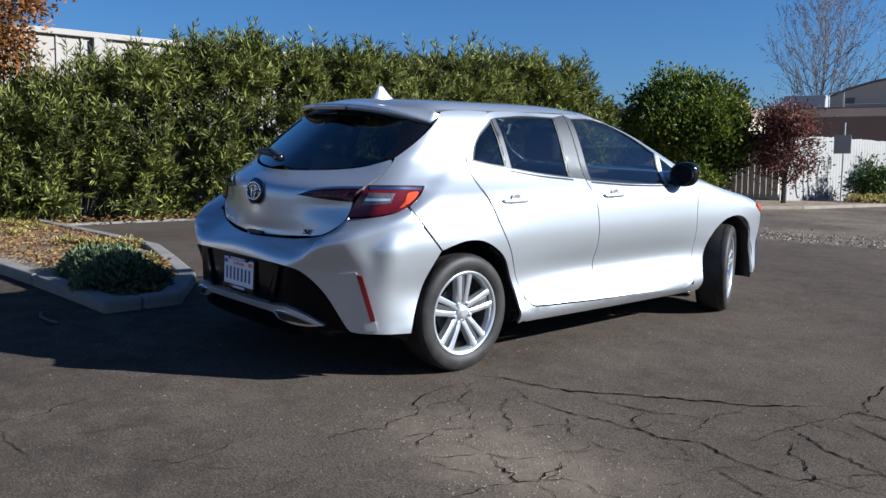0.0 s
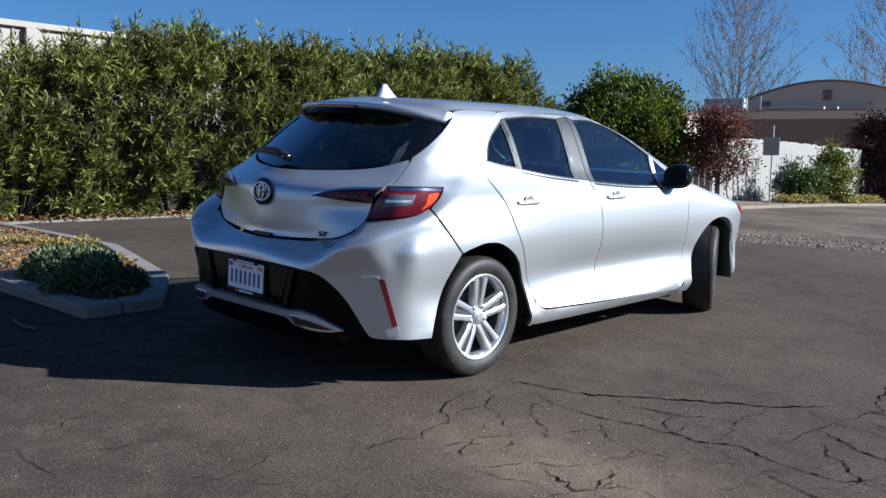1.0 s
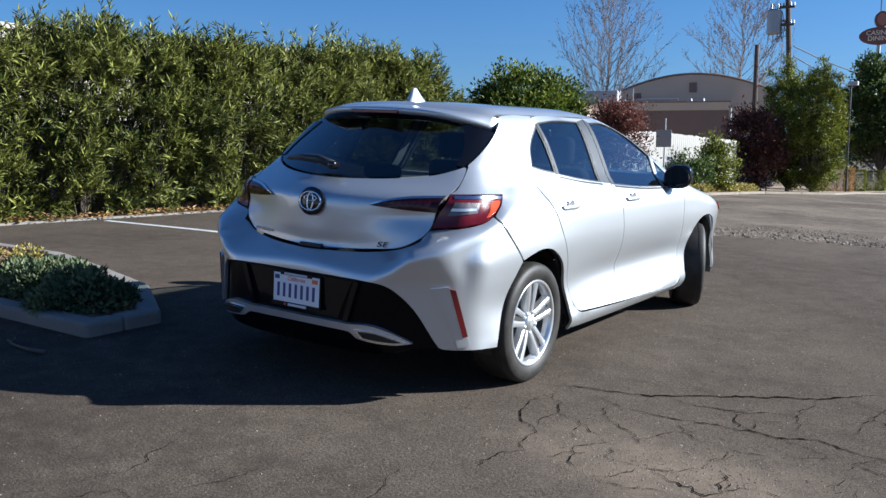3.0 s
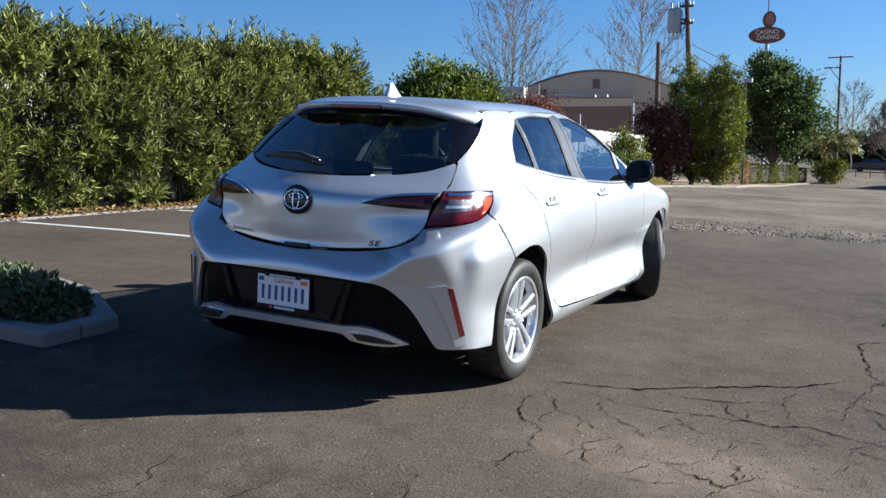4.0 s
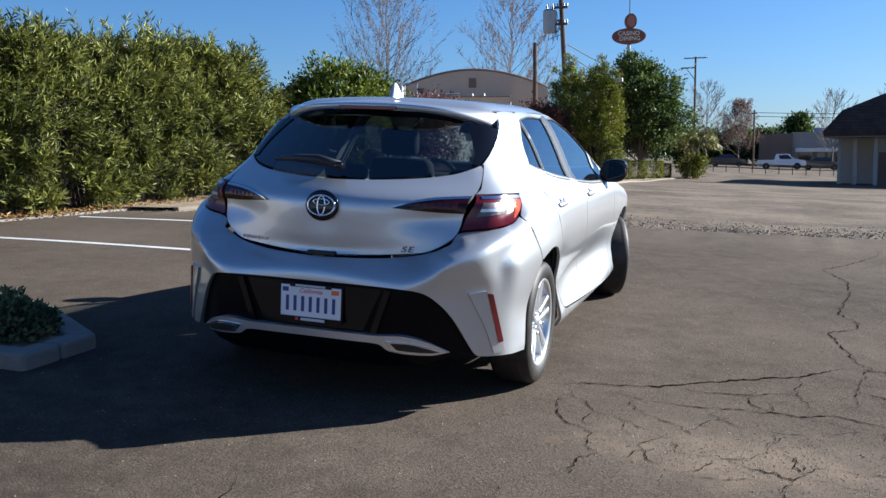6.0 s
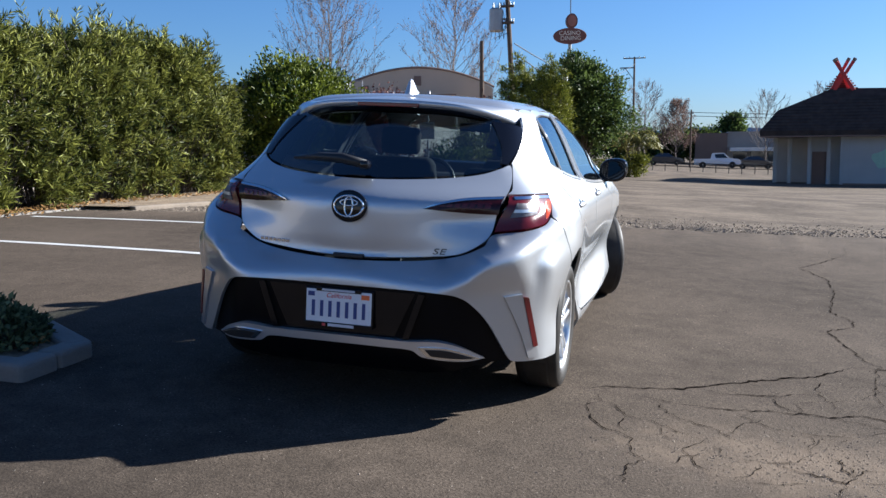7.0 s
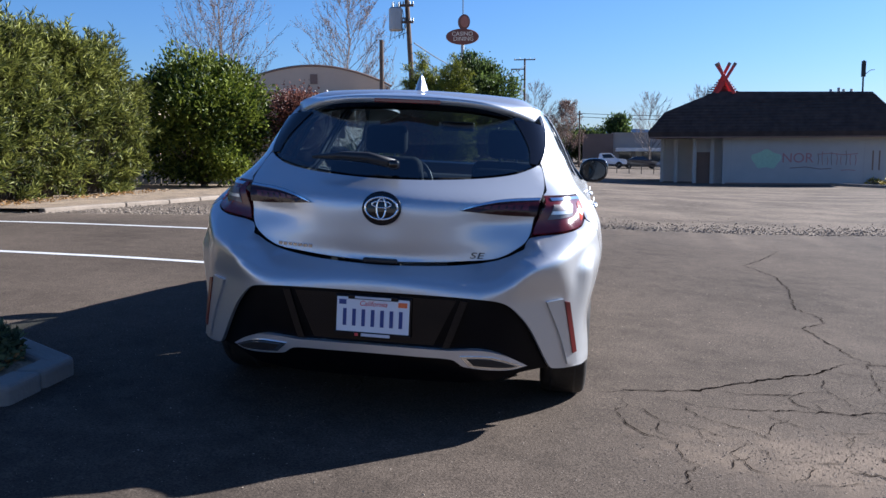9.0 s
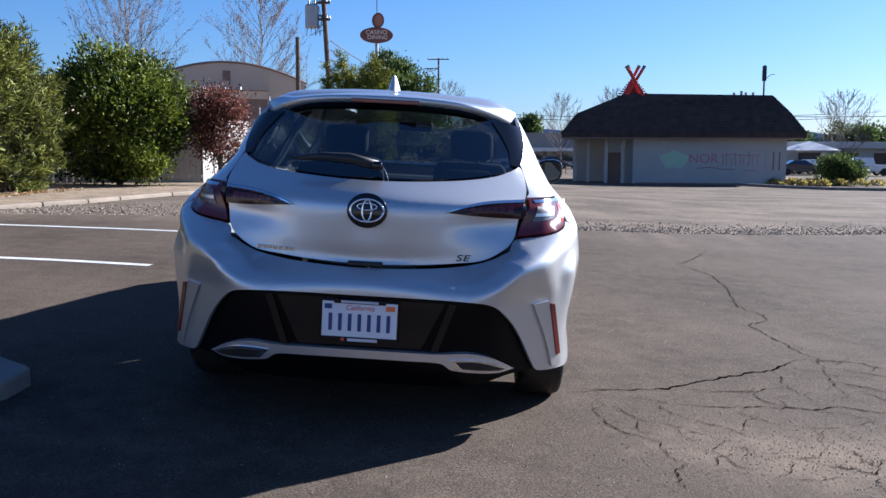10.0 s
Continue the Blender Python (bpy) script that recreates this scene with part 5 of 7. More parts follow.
def oleander(y0):
    """One upright oleander of the hedge: bunched shoots with whorls of long leaves, hollows between, plumes on top."""
    xf, g = float(HEDGEFRONT(y0)), float(lie(-8.5, y0))
    top = thing("oleander", "tall leafy oleander shrub in a dense roadside hedge", "shrub", pose(xf - 0.75, y0, g), "hedge of oleanders")
    at, dirs, stems = [], [], []

    def shoot(root, out, reach, close=1.0):
        out = out / np.linalg.norm(out)
        stems.append((root, root + out * reach, 0.006, 0.003))
        n = max(3, int(reach / 0.046 * close))
        u = np.cross(out, (0.2, 0.3, 0.9))
        u /= np.linalg.norm(u)
        w = np.cross(out, u)
        along = np.repeat((np.arange(n) + rng.random(n)) / n, 3)[:, None]
        a = rng.uniform(0, math.tau, (3 * n, 1))
        at.append(root + out * reach * along)
        dirs.append(out * rng.uniform(0.5, 1.3, (3 * n, 1)) + (u * np.cos(a) + w * np.sin(a)) * rng.uniform(0.5, 1.1, (3 * n, 1)))

    def height(py, depth):
        y = y0 + py
        return float(HEDGETOP(y)) - g + 0.26 * noise.noise(Vector((y * 1.3, depth, 2))) + 0.16 * noise.noise(Vector((y * 3.1, depth, 5)))

    for k in range(74):  # bunches over the front and the crown
        py, depth = rng.uniform(-0.62, 0.62), 0.0
        H = height(py, 0)
        z = H * (0.05 + 0.95 * rng.random() ** 0.85)
        if rng.random() < 0.28:
            z, depth = H * rng.uniform(0.82, 1.0), rng.uniform(0.2, 1.1)
        lump = 0.26 * noise.noise(Vector((py * 1.6 + y0 * 1.6, z * 1.7, 7))) + 0.12 * noise.noise(Vector((y0 * 3 + py * 3.4, z * 3.6, 3)))
        px = 0.62 - depth + 0.10 * math.sin(min(1, z / H) * math.pi) + lump - 0.25 * max(0, z / H - 0.8) / 0.2
        face = np.array([rng.uniform(0.1, 0.9), rng.normal(0, 0.55), rng.uniform(0.3, 1.0)])
        if depth:
            face = np.array([rng.normal(0, 0.4), rng.normal(0, 0.4), 1.0])
        if z < 0.35:
            face = np.array([rng.uniform(0.3, 0.9), rng.normal(0, 0.6), rng.uniform(0.0, 0.5)])
        c = np.array([px - 0.20, py, max(0.10, z - 0.22)])
        stems.append((np.array([px * 0.3, py * 0.5, -0.05]), c, 0.014, 0.007))
        for q in range(int(rng.integers(4, 8))):
            shoot(c + rng.normal(0, 0.05, 3), face + rng.normal(0, 0.42, 3), rng.uniform(0.24, 0.48))
    for k in range(170):  # shoots further in
        py, depth = rng.uniform(-0.62, 0.62), rng.uniform(0.25, 1.1)
        H = height(py, depth)
        z = H * rng.uniform(0.10, 0.97)
        shoot(np.array([0.6 - depth, py, z - 0.3]), np.array([rng.normal(0.1, 0.3), rng.normal(0, 0.3), 1.0]), rng.uniform(0.4, 0.7))
    for k in range(int(rng.integers(7, 12))):  # plumes that stand out above
        py, depth = rng.uniform(-0.6, 0.6), rng.uniform(0.0, 0.9)
        H = height(py, depth)
        reach = rng.uniform(0.35, 0.75)
        shoot(np.array([0.45 - depth, py, H - 0.32]), np.array([rng.normal(0, 0.22), rng.normal(0.08, 0.25), 1.0]), reach, 0.75)
    vv, ff = twigs(stems)
    part("woody_frame", mesh("woody_frame", vv, ff, BARK), None, top)
    part("crown", leaf_mesh("crown", np.concatenate(at), np.concatenate(dirs), 0.150, 0.023, OLEANDER), None, top)


for k in range(14):
    oleander(-2.9 + 1.16 * k)


def crown_points(clumps, per, spread, length):
    at, dirs = [], []
    for c, out in clumps:
        p = np.array(c) + rng.normal(0, spread, (per, 3)) * np.array([1, 1, 0.8])
        at.append(p)
        dirs.append(np.array(out) * 0.8 + rng.normal(0, 0.55, (per, 3)) + np.array([0, 0, 0.15]))
    return np.concatenate(at), np.concatenate(dirs)


def leafy(name, label, category, x, y, r, height, mat, count=90, per=120, leaf=0.08, wide=0.045, base=0.25, bark=BARK, lean=0.0, squash=1.0, spread=0.17, group="", taper=0.0, z0=None, shell=0.55, lumps=0.22):
    """A shrub or tree: tapered trunk with limbs, and a crown of leaf clumps with gaps."""
    g = float(lie(x, y)) if z0 is None else z0
    top = thing(name, label, category, pose(x, y, g), group)
    clumps, limbs = [], []
    trunk_top = np.array([0, 0, max(0.15, base * height)])
    limbs.append((np.array([0, 0, -0.1]), trunk_top, 0.035 * height ** 0.8, 0.026 * height ** 0.8))
    zc, rz = height * (1 + base) / 2, height * (1 - base) / 2
    for k in range(count):
        u = rng.normal(size=3)
        u /= np.linalg.norm(u)
        rad = rng.uniform(shell, 1.0) if rng.random() < 0.85 else rng.uniform(0.2, 0.6)
        bump = 1 + lumps * noise.noise(Vector((u[0] * 2.2 + x, u[1] * 2.2 + y, u[2] * 2.2)))
        zz = u[2] * rad * rz * bump
        shrink = 1 - taper * max(0, zz / rz)
        c = np.array([u[0] * r * rad * bump * shrink, u[1] * r * squash * rad * bump * shrink, zc + zz])
        c[2] = max(c[2], base * height * 0.5 + 0.05)
        clumps.append((c, u + np.array([0, 0, 0.3])))
        if k % 5 == 0:
            limbs.append((trunk_top * rng.uniform(0.6, 1.0), c, 0.014 * height ** 0.7, 0.005))
    vv, ff = twigs(limbs, 6)
    part("trunk", mesh("trunk", vv, ff, bark), None, top)
    at, dirs = crown_points(clumps, per, spread, leaf)
    part("crown", leaf_mesh("crown", at, dirs, leaf, wide, mat), None, top)
    return top


leafy("tree", "dense round green tree with glossy leaves", "tree", -7.75, 15.5, 1.58, 3.15, GLOSSLEAF, 260, 120, 0.11, 0.058, 0.04, spread=0.16, shell=0.68, lumps=0.28, taper=0.2)
leafy("tree", "overhanging tree with rust-brown autumn leaves", "tree", -9.6, 0.5, 0.85, 4.2, RUSTLEAF, 60, 130, 0.10, 0.045, 0.52, spread=0.18)
leafy("shrub", "thin dark red shrub before a white fence", "shrub", -5.75, 16.6, 0.62, 2.4, REDLEAF, 90, 110, 0.075, 0.04, 0.25, spread=0.18)
leafy("shrub", "low green shrub before a white fence", "shrub", -5.35, 20.8, 0.58, 1.1, DARKLEAF, 34, 90, 0.10, 0.05, 0.05, spread=0.15)
leafy("shrub", "upright green shrub before a white fence", "shrub", -5.25, 22.9, 0.55, 1.7, CONIFER, 46, 100, 0.10, 0.05, 0.05, spread=0.15)
leafy("shrub", "dark red leafy shrub on a kerbed bed", "shrub", -5.75, 28.7, 1.0, 2.95, REDLEAF, 75, 110, 0.12, 0.07, 0.06, spread=0.2)
leafy("conifer", "bushy yellow-green conifer on a kerbed bed", "conifer", -3.95, 29.9, 1.12, 4.3, CONIFER, 300, 130, 0.10, 0.032, 0.02, spread=0.10, taper=0.12, shell=0.78, lumps=0.4)
leafy("conifer", "bushy yellow-green conifer on a kerbed bed", "conifer", -4.95, 30.6, 1.05, 4.5, CONIFER, 260, 130, 0.10, 0.032, 0.02, spread=0.10, taper=0.12, shell=0.78, lumps=0.4)
leafy("tree", "tall dark green tree behind a low hedge", "tree", -5.4, 55.5, 2.6, 8.0, DARKLEAF, 190, 150, 0.24, 0.11, 0.20, spread=0.32, taper=0.40, shell=0.6, lumps=0.45)
def clipped_shrub(x, y, w, d, h, mat, label):
    """A shrub sheared to a rounded block of small leaves."""
    top = thing("clipped_shrub", label, "shrub", pose(x, y, float(lie(x, y)), 0, 0, rng.uniform(-8, 8)), "row of clipped shrubs")
    n = 5200
    p = rng.uniform(-1, 1, (n, 3))
    k = rng.integers(0, 3, n)
    p[np.arange(n), k] = np.sign(p[np.arange(n), k]) * rng.uniform(0.86, 1.02, n)
    p /= (np.sum(np.abs(p) ** 6, 1, keepdims=True) ** (1 / 6)) ** 0.55
    p *= 1 + 0.06 * np.array([noise.noise(Vector(q * 2.4 + x)) for q in p])[:, None]
    at = np.stack([p[:, 0] * w / 2, p[:, 1] * d / 2, h * 0.54 + p[:, 2] * h * 0.46], 1)
    vv, ff = twigs([(np.array([0, 0, -0.05]), np.array([a, b, h * 0.7]), 0.03, 0.01) for a, b in ((0, 0), (0.2, 0.1), (-0.2, 0.1), (0.1, -0.2))], 5)
    part("trunk", mesh("trunk", vv, ff, BARK), None, top)
    part("crown", leaf_mesh("crown", at, p + rng.normal(0, 0.6, (n, 3)), 0.075, 0.04, mat), None, top)


for bx, by, bw, bh in ((-6.0, 51.0, 1.1, 1.25), (-5.4, 54.2, 1.1, 1.2), (-4.8, 57.6, 1.3, 1.2), (-4.4, 60.6, 1.0, 1.0)):
    clipped_shrub(bx, by, bw, 1.0, bh, CONIFER, "clipped green box shrub along a kerb")
clipped_shrub(-6.5, 48.3, 1.7, 1.2, 1.4, DRYLEAF, "clipped brown twiggy shrub along a kerb")


def bare_tree(x, y, height, width, label, limbs=38, leaves=0, bark=PALEBARK, thick=0.011, leaf=None):
    """A winter tree: one leader, rising limbs that shorten towards the tip, fine twigs."""
    g = float(lie(x, y))
    top = thing("bare_tree", label, "tree", pose(x, y, g), "bare winter trees")
    segs, tips = [], []

    def bough(p, d, length, radius, level):
        steps = 5 if level < 2 else 3
        for k in range(steps):
            q = p + d * length / steps
            r0, r1 = radius * (1 - 0.75 * k / steps), radius * (1 - 0.75 * (k + 1) / steps)
            segs.append((p, q, max(r0, 0.014), max(r1, 0.010)))
            d = d + rng.normal(0, 0.07, 3) + np.array([0, 0, 0.10])
            d /= np.linalg.norm(d)
            p = q
            if level < 3 and k:
                for _ in range(2):
                    e = d + rng.normal(0, 0.36, 3) + np.array([0, 0, 0.18])
                    e /= np.linalg.norm(e)
                    bough(p, e, length * rng.uniform(0.24, 0.42), radius * 0.45, level + 1)
        tips.append(p)
    p = np.array([0, 0, -0.2])
    n = 10
    for k in range(n):
        q = np.array([rng.normal(0, 0.010 * height), rng.normal(0, 0.010 * height), height * (k + 1) / n])
        segs.append((p, q, thick * height * (1 - 0.93 * k / n), thick * height * (1 - 0.93 * (k + 1) / n)))
        p = q
    for k in range(limbs):
        s = 0.14 + 0.76 * k / limbs
        a = k * 2.4 + rng.uniform(-0.4, 0.4)
        start = np.array([0, 0, height * s])
        zend = height * min(0.99, s + rng.uniform(0.20, 0.38) * (1.15 - 0.75 * s))
        out = width / 2 * math.sqrt(max(0.03, 1 - ((zend / height - 0.56) / 0.46) ** 2)) * rng.uniform(0.55, 0.95)
        d = np.array([math.cos(a) * out, math.sin(a) * out, (zend - height * s) * 0.75])
        reach = np.linalg.norm(d)
        bough(start, d / reach, reach, thick * height * 0.34 * (1.1 - s), 1)
    vv, ff = twigs(segs, 3)
    part("trunk", mesh("trunk", vv, ff, bark), None, top)
    if leaves:
        pick = rng.integers(0, len(tips), leaves)
        at = np.array([tips[i] for i in pick]) + rng.normal(0, 0.15, (leaves, 3))
        part("foliage", leaf_mesh("foliage", at, rng.normal(size=(leaves, 3)), 0.13, 0.08, leaf or BUDLEAF), None, top)
    return top


BUDLEAF = leaf_material("withered_leaf", (0.12, 0.075, 0.06), (0.26, 0.17, 0.13))
WINTERBARK = material("winter_bark", (0.10, 0.078, 0.068), rough=0.9, spread=0.25, scale=5, fine=40, bump=0.4, dist=0.02)
bare_tree(-27.3, 65.0, 16.8, 9.4, "tall leafless tree behind a tan building", 60, 2600, WINTERBARK)
bare_tree(-18.8, 72.9, 16.2, 9.2, "tall leafless tree behind a tan building", 54, 2200, WINTERBARK)
bare_tree(-4.4, 115.4, 10.6, 6.8, "leafless tree across the street", 46, 300, WINTERBARK)
bare_tree(-0.3, 110.5, 7.9, 5.2, "brown leafless tree across the street", 46, 9000, WINTERBARK)
bare_tree(10.5, 115.2, 9.6, 6.0, "leafless tree across the street", 44, 0, WINTERBARK)
bare_tree(17.5, 117.0, 10.6, 6.5, "leafless tree across the street", 44, 0, WINTERBARK)
bare_tree(40.6, 98.0, 8.8, 7.4, "leafless tree across the street", 50, 0, WINTERBARK)

# Low plants of the island.
def ground_plant(x, y, r, h, mat, n, label, leaf=0.035, wide=0.02):
    g = float(lie(x, y)) + 0.06
    top = thing("ground_cover_plant", label, "plant", pose(x, y, g), "planting in the island")
    u = rng.normal(size=(n, 3))
    u /= np.linalg.norm(u, axis=1, keepdims=True)
    u[:, 2] = np.abs(u[:, 2])
    rad = rng.uniform(0.35, 1.0, (n, 1)) ** 0.5
    at = u * rad * np.array([r, r, h])
    stems = [(np.zeros(3), a * 0.95, 0.004, 0.002) for a in at[:: max(1, n // 60)]]
    vv, ff = twigs(stems, 3)
    part("woody_frame", mesh("woody_frame", vv, ff, BARK), None, top)
    part("foliage", leaf_mesh("foliage", at, u + rng.normal(0, 0.6, (n, 3)) + np.array([0, 0, 0.4]), leaf, wide, mat), None, top)


for k in range(11):
    px = -1.95 - 1.05 * (k / 10) + rng.uniform(-0.08, 0.08)
    py = -0.62 + 0.18 * math.sin(k * 2.1) + (0.25 if k % 3 == 2 and k > 3 else 0)
    ground_plant(px, py, 0.20, rng.uniform(0.17, 0.27), GREYLEAF, 800, "grey-green low leafy plant in a kerbed bed", 0.045, 0.026)
for k in range(26):
    px = rng.uniform(-8.6, -2.6)
    py = rng.uniform(-0.5, 0.55) if px < -4 else rng.uniform(-0.3, 0.25)
    ground_plant(px, py, rng.uniform(0.08, 0.16), rng.uniform(0.05, 0.12), YELLOWLEAF, 160, "small yellow-green plant in dry soil", 0.04, 0.022)
n = 5200
sx, sy = rng.uniform(-9, -1.8, n), rng.uniform(-0.85, 0.85, n)
at = np.stack([sx, np.where(sx > -4.3, sy * 0.55 - 0.2, sy), 0 * sx], 1)
at = at[within(at[:, :2], [bed_v])]
n = len(at)
at[:, 2] = lie(at[:, 0], at[:, 1]) + rng.uniform(0.06, 0.10, n)
tagged(new("leaf_litter", leaf_mesh("leaf_litter", at, rng.normal(size=(n, 3)) * np.array([1, 1, 0.25]), 0.045, 0.024, DRYLEAF)), "dry brown leaves strewn over the island", "leaves", kind="stuff")
n = 2400
sy = rng.uniform(-4, 12.8, n)
at = np.stack([HEDGEFRONT(sy) + rng.normal(0.15, 0.16, n), sy, 0 * sy], 1)
at[:, 2] = lie(at[:, 0], at[:, 1]) + rng.uniform(0.01, 0.10, n)
tagged(new("hedge_litter", leaf_mesh("hedge_litter", at, rng.normal(size=(n, 3)) * np.array([1, 1, 0.25]), 0.08, 0.025, DRYLEAF)), "fallen dry leaves at the foot of the hedge", "leaves", kind="stuff")

# Kerbs and beds along the far sides.
kerb_run([(float(HEDGEFRONT(y)) + 0.30, y) for y in (-4, 0, 3.6, 6.5, 8.2)], 0.03, 0.10, inward=1, gap=2.0, label="low kerb at the foot of the hedge")
far_kerb = [(-6.6, 7.3), (-6.15, 8.8), (-5.85, 9.7), (-5.7, 10.6), (-5.4, 12.3), (-4.5, 15), (-4.5, 20), (-4.3, 25), (-3.0, 29), (-3.3, 34), (-4.2, 45), (-4.0, 55), (-3.0, 62)]
kerb_run(far_kerb, 0.055, 0.13, inward=1, gap=2.4, mat=TANKERB, label="pale concrete kerb along a planted bed")
bed = [(x - 0.16, y) for x, y in far_kerb]
bv, bf = [], []
for x, y in bed:
    for k in range(5):
        xx = x - k * 2.2
        bv.append((xx, y, float(lie(x, y)) + 0.050 + 0.02 * k))
for i in range(len(bed) - 1):
    for k in range(4):
        bf.append((i * 5 + k, i * 5 + k + 1, i * 5 + k + 6, i * 5 + k + 5))
tagged(new("bed_soil", mesh("bed_soil", bv, bf, SOIL)), "bare soil of the planted bed behind the kerb", "soil", kind="structure")
for k in range(16):
    s = k / 15
    ground_plant(-5.1 + rng.uniform(-0.25, 0.2), 19.5 + 6.5 * s, 0.3, 0.2, YELLOWLEAF, 160, "low yellow-green ground cover by a fence", 0.09, 0.05)

twig = thing("fallen_twig", "dry curved twig lying on shaded asphalt", "twig", pose(-1.6, -1.3, float(lie(-1.6, -1.3))))
part("stem", rod([(-0.26, 0.035, 0.012), (-0.14, -0.01, 0.010), (-0.04, -0.03, 0.012), (0.08, -0.035, 0.010), (0.20, -0.025, 0.012)], [0.006, 0.009, 0.008, 0.010, 0.012], 7), WINTERBARK, twig, smooth=True)
part("side_stem", rod([(-0.20, 0.02, 0.012), (-0.24, 0.07, 0.016), (-0.30, 0.10, 0.012)], [0.006, 0.004, 0.003], 6), WINTERBARK, twig, smooth=True)

# ---- buildings and street ----
CREAM = material("cream_wall_paint", (0.34, 0.305, 0.265), rough=0.8, spread=0.07, scale=1.2, fine=30, bump=0.2)
FENCEWHITE = material("weathered_white_boards", (0.31, 0.295, 0.27), rough=0.85, spread=0.14, scale=2, fine=40, bump=0.3)
TAN = material("tan_stucco", (0.52, 0.42, 0.31), rough=0.9, spread=0.07, scale=0.8, fine=40, bump=0.3)
BROWN = material("brown_stucco", (0.20, 0.14, 0.11), rough=0.9, spread=0.08, scale=0.8, fine=40, bump=0.3)
GREYMETAL = material("grey_painted_metal", (0.38, 0.38, 0.38), rough=0.5, metal=0.3, spread=0.08)
GALV = material("galvanised_steel", (0.30, 0.31, 0.32), rough=0.5, metal=0.6, spread=0.12)
POLEWOOD = material("weathered_pole_wood", (0.10, 0.07, 0.05), rough=0.95, spread=0.25, scale=3, fine=50, bump=0.6)
SHINGLE = material("dark_brown_shingles", (0.030, 0.022, 0.019), rough=0.95, spread=0.35, scale=2, fine=25, bump=0.6, tint=(0.05, 0.036, 0.03))
WALLGREY = material("pale_grey_wall", (0.40, 0.40, 0.385), rough=0.85, spread=0.07, scale=1.0, fine=25, bump=0.2)
REDDARK = material("weathered_red_wood", (0.20, 0.045, 0.035), rough=0.8, spread=0.2)
REDPAINT = material("red_painted_wood", (0.50, 0.035, 0.03), rough=0.6, spread=0.12)
SIGNBROWN = material("sign_brown", (0.17, 0.060, 0.040), rough=0.5, spread=0.1)
SIGNCREAM = material("sign_letters", (0.85, 0.78, 0.62), rough=0.5, spread=0.05)
REDDISH = material("faded_red_sign", (0.36, 0.15, 0.10), rough=0.5, spread=0.25, scale=2)
DARKGLASS = material("dark_window", (0.02, 0.022, 0.025), rough=0.08, spread=0.1, bump=0.0)
SPRAYGREEN = material("green_spray_paint", (0.38, 0.56, 0.42), rough=0.8, spread=0.1)
SPRAYBROWN = material("faded_brown_spray", (0.22, 0.16, 0.16), rough=0.8, spread=0.15)
SPRAYRED = material("faded_red_spray", (0.40, 0.20, 0.20), rough=0.8, spread=0.1)
# The haze of distance is put into the hills' pale blue colour.
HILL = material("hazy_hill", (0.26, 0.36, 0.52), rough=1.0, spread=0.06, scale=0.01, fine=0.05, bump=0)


def side_wall():
    """The pale building behind the hedge: boarded wall, pilasters, coping."""
    b = thing("wall_west", "cream painted board wall of a building behind the hedge", "wall", kind="structure")
    for y0, y1, h in ((-9, 10.9, 3.22), (10.95, 14.6, 3.46)):
        part("wall", box(-11.9, -11.5, y0, y1, -0.1, h), CREAM, b)
        part("coping", box(-11.98, -11.42, y0 - 0.03, y1 + 0.03, h, h + 0.10, 0.01), CREAM, b)
        y = y0 + 0.3
        while y < y1:
            part("board_batten", box(-11.497, -11.475, y, y + 0.03, 0.1, h - 0.004), CREAM, b)
            y += 0.42
    for y in (2.95, 8.2):
        part("pilaster", box(-11.497, -11.39, y - 0.11, y + 0.11, 0.0, 3.216), CREAM, b)


side_wall()


def board_fence():
    f = thing("board_fence", "white board fence with dark spray scrawls", "fence", kind="structure")
    pts = [(-11.4, 15.9), (-6.75, 18.28), (-6.72, 18.3), (-6.6, 19.3), (-5.9, 27.2)]
    for (x0, y0), (x1, y1) in zip(pts, pts[1:]):
        L = math.hypot(x1 - x0, y1 - y0)
        n = round(L / 0.145)
        a = math.atan2(y1 - y0, x1 - x0)
        me = None
        for k in range(n):
            x, y = x0 + (x1 - x0) * k / n, y0 + (y1 - y0) * k / n
            h = 1.74 + rng.uniform(-0.015, 0.015)
            if me is None:
                first = part("board", box(0, 0.138, -0.010, 0.010, 0, 1.0, 0.003), FENCEWHITE, f)
                me = first.data
                ob = first
            else:
                ob = new("board", me)
                ob.parent = f
            ob.matrix_basis = Matrix.Translation((x, y, float(lie(x, y)))) @ Matrix.Rotation(a, 4, "Z") @ Matrix.Diagonal((1, 1, h, 1))
    ink = material("dark_spray_paint", (0.05, 0.05, 0.06), rough=0.8, spread=0.2)
    a = math.atan2(7.9, 0.85)
    for k, (u, w, h) in enumerate([(0.9, 0.16, 1.2), (1.2, 0.12, 1.35), (1.5, 0.20, 1.3), (1.95, 0.22, 1.0), (2.3, 0.10, 1.2)]):
        loop = [(u + w * math.cos(t) * (0.5 + 0.5 * math.sin(t / 2)), -0.018, 0.75 + 0.45 * h * math.sin(t)) for t in np.linspace(0.4, 5.0, 16)]
        ob = part("spray_scrawl", rod(loop, 0.012, 5), ink, f)
        ob.matrix_basis = Matrix.Translation((-6.72, 18.2, float(lie(-6.7, 18.2)) - 0.1)) @ Matrix.Rotation(a, 4, "Z")


board_fence()
post = thing("sign_post", "small grey sign seen from behind on a thin steel post", "sign", pose(-5.35, 18.7, float(lie(-5.35, 18.7))))
part("post", rod([(0, 0, -0.1), (0.03, 0, 2.0)], 0.022, 8), GALV, post)
part("sign_plate", box(-0.21, 0.21, -0.035, -0.025, 1.25, 1.70, 0.004), WALLGREY, post)


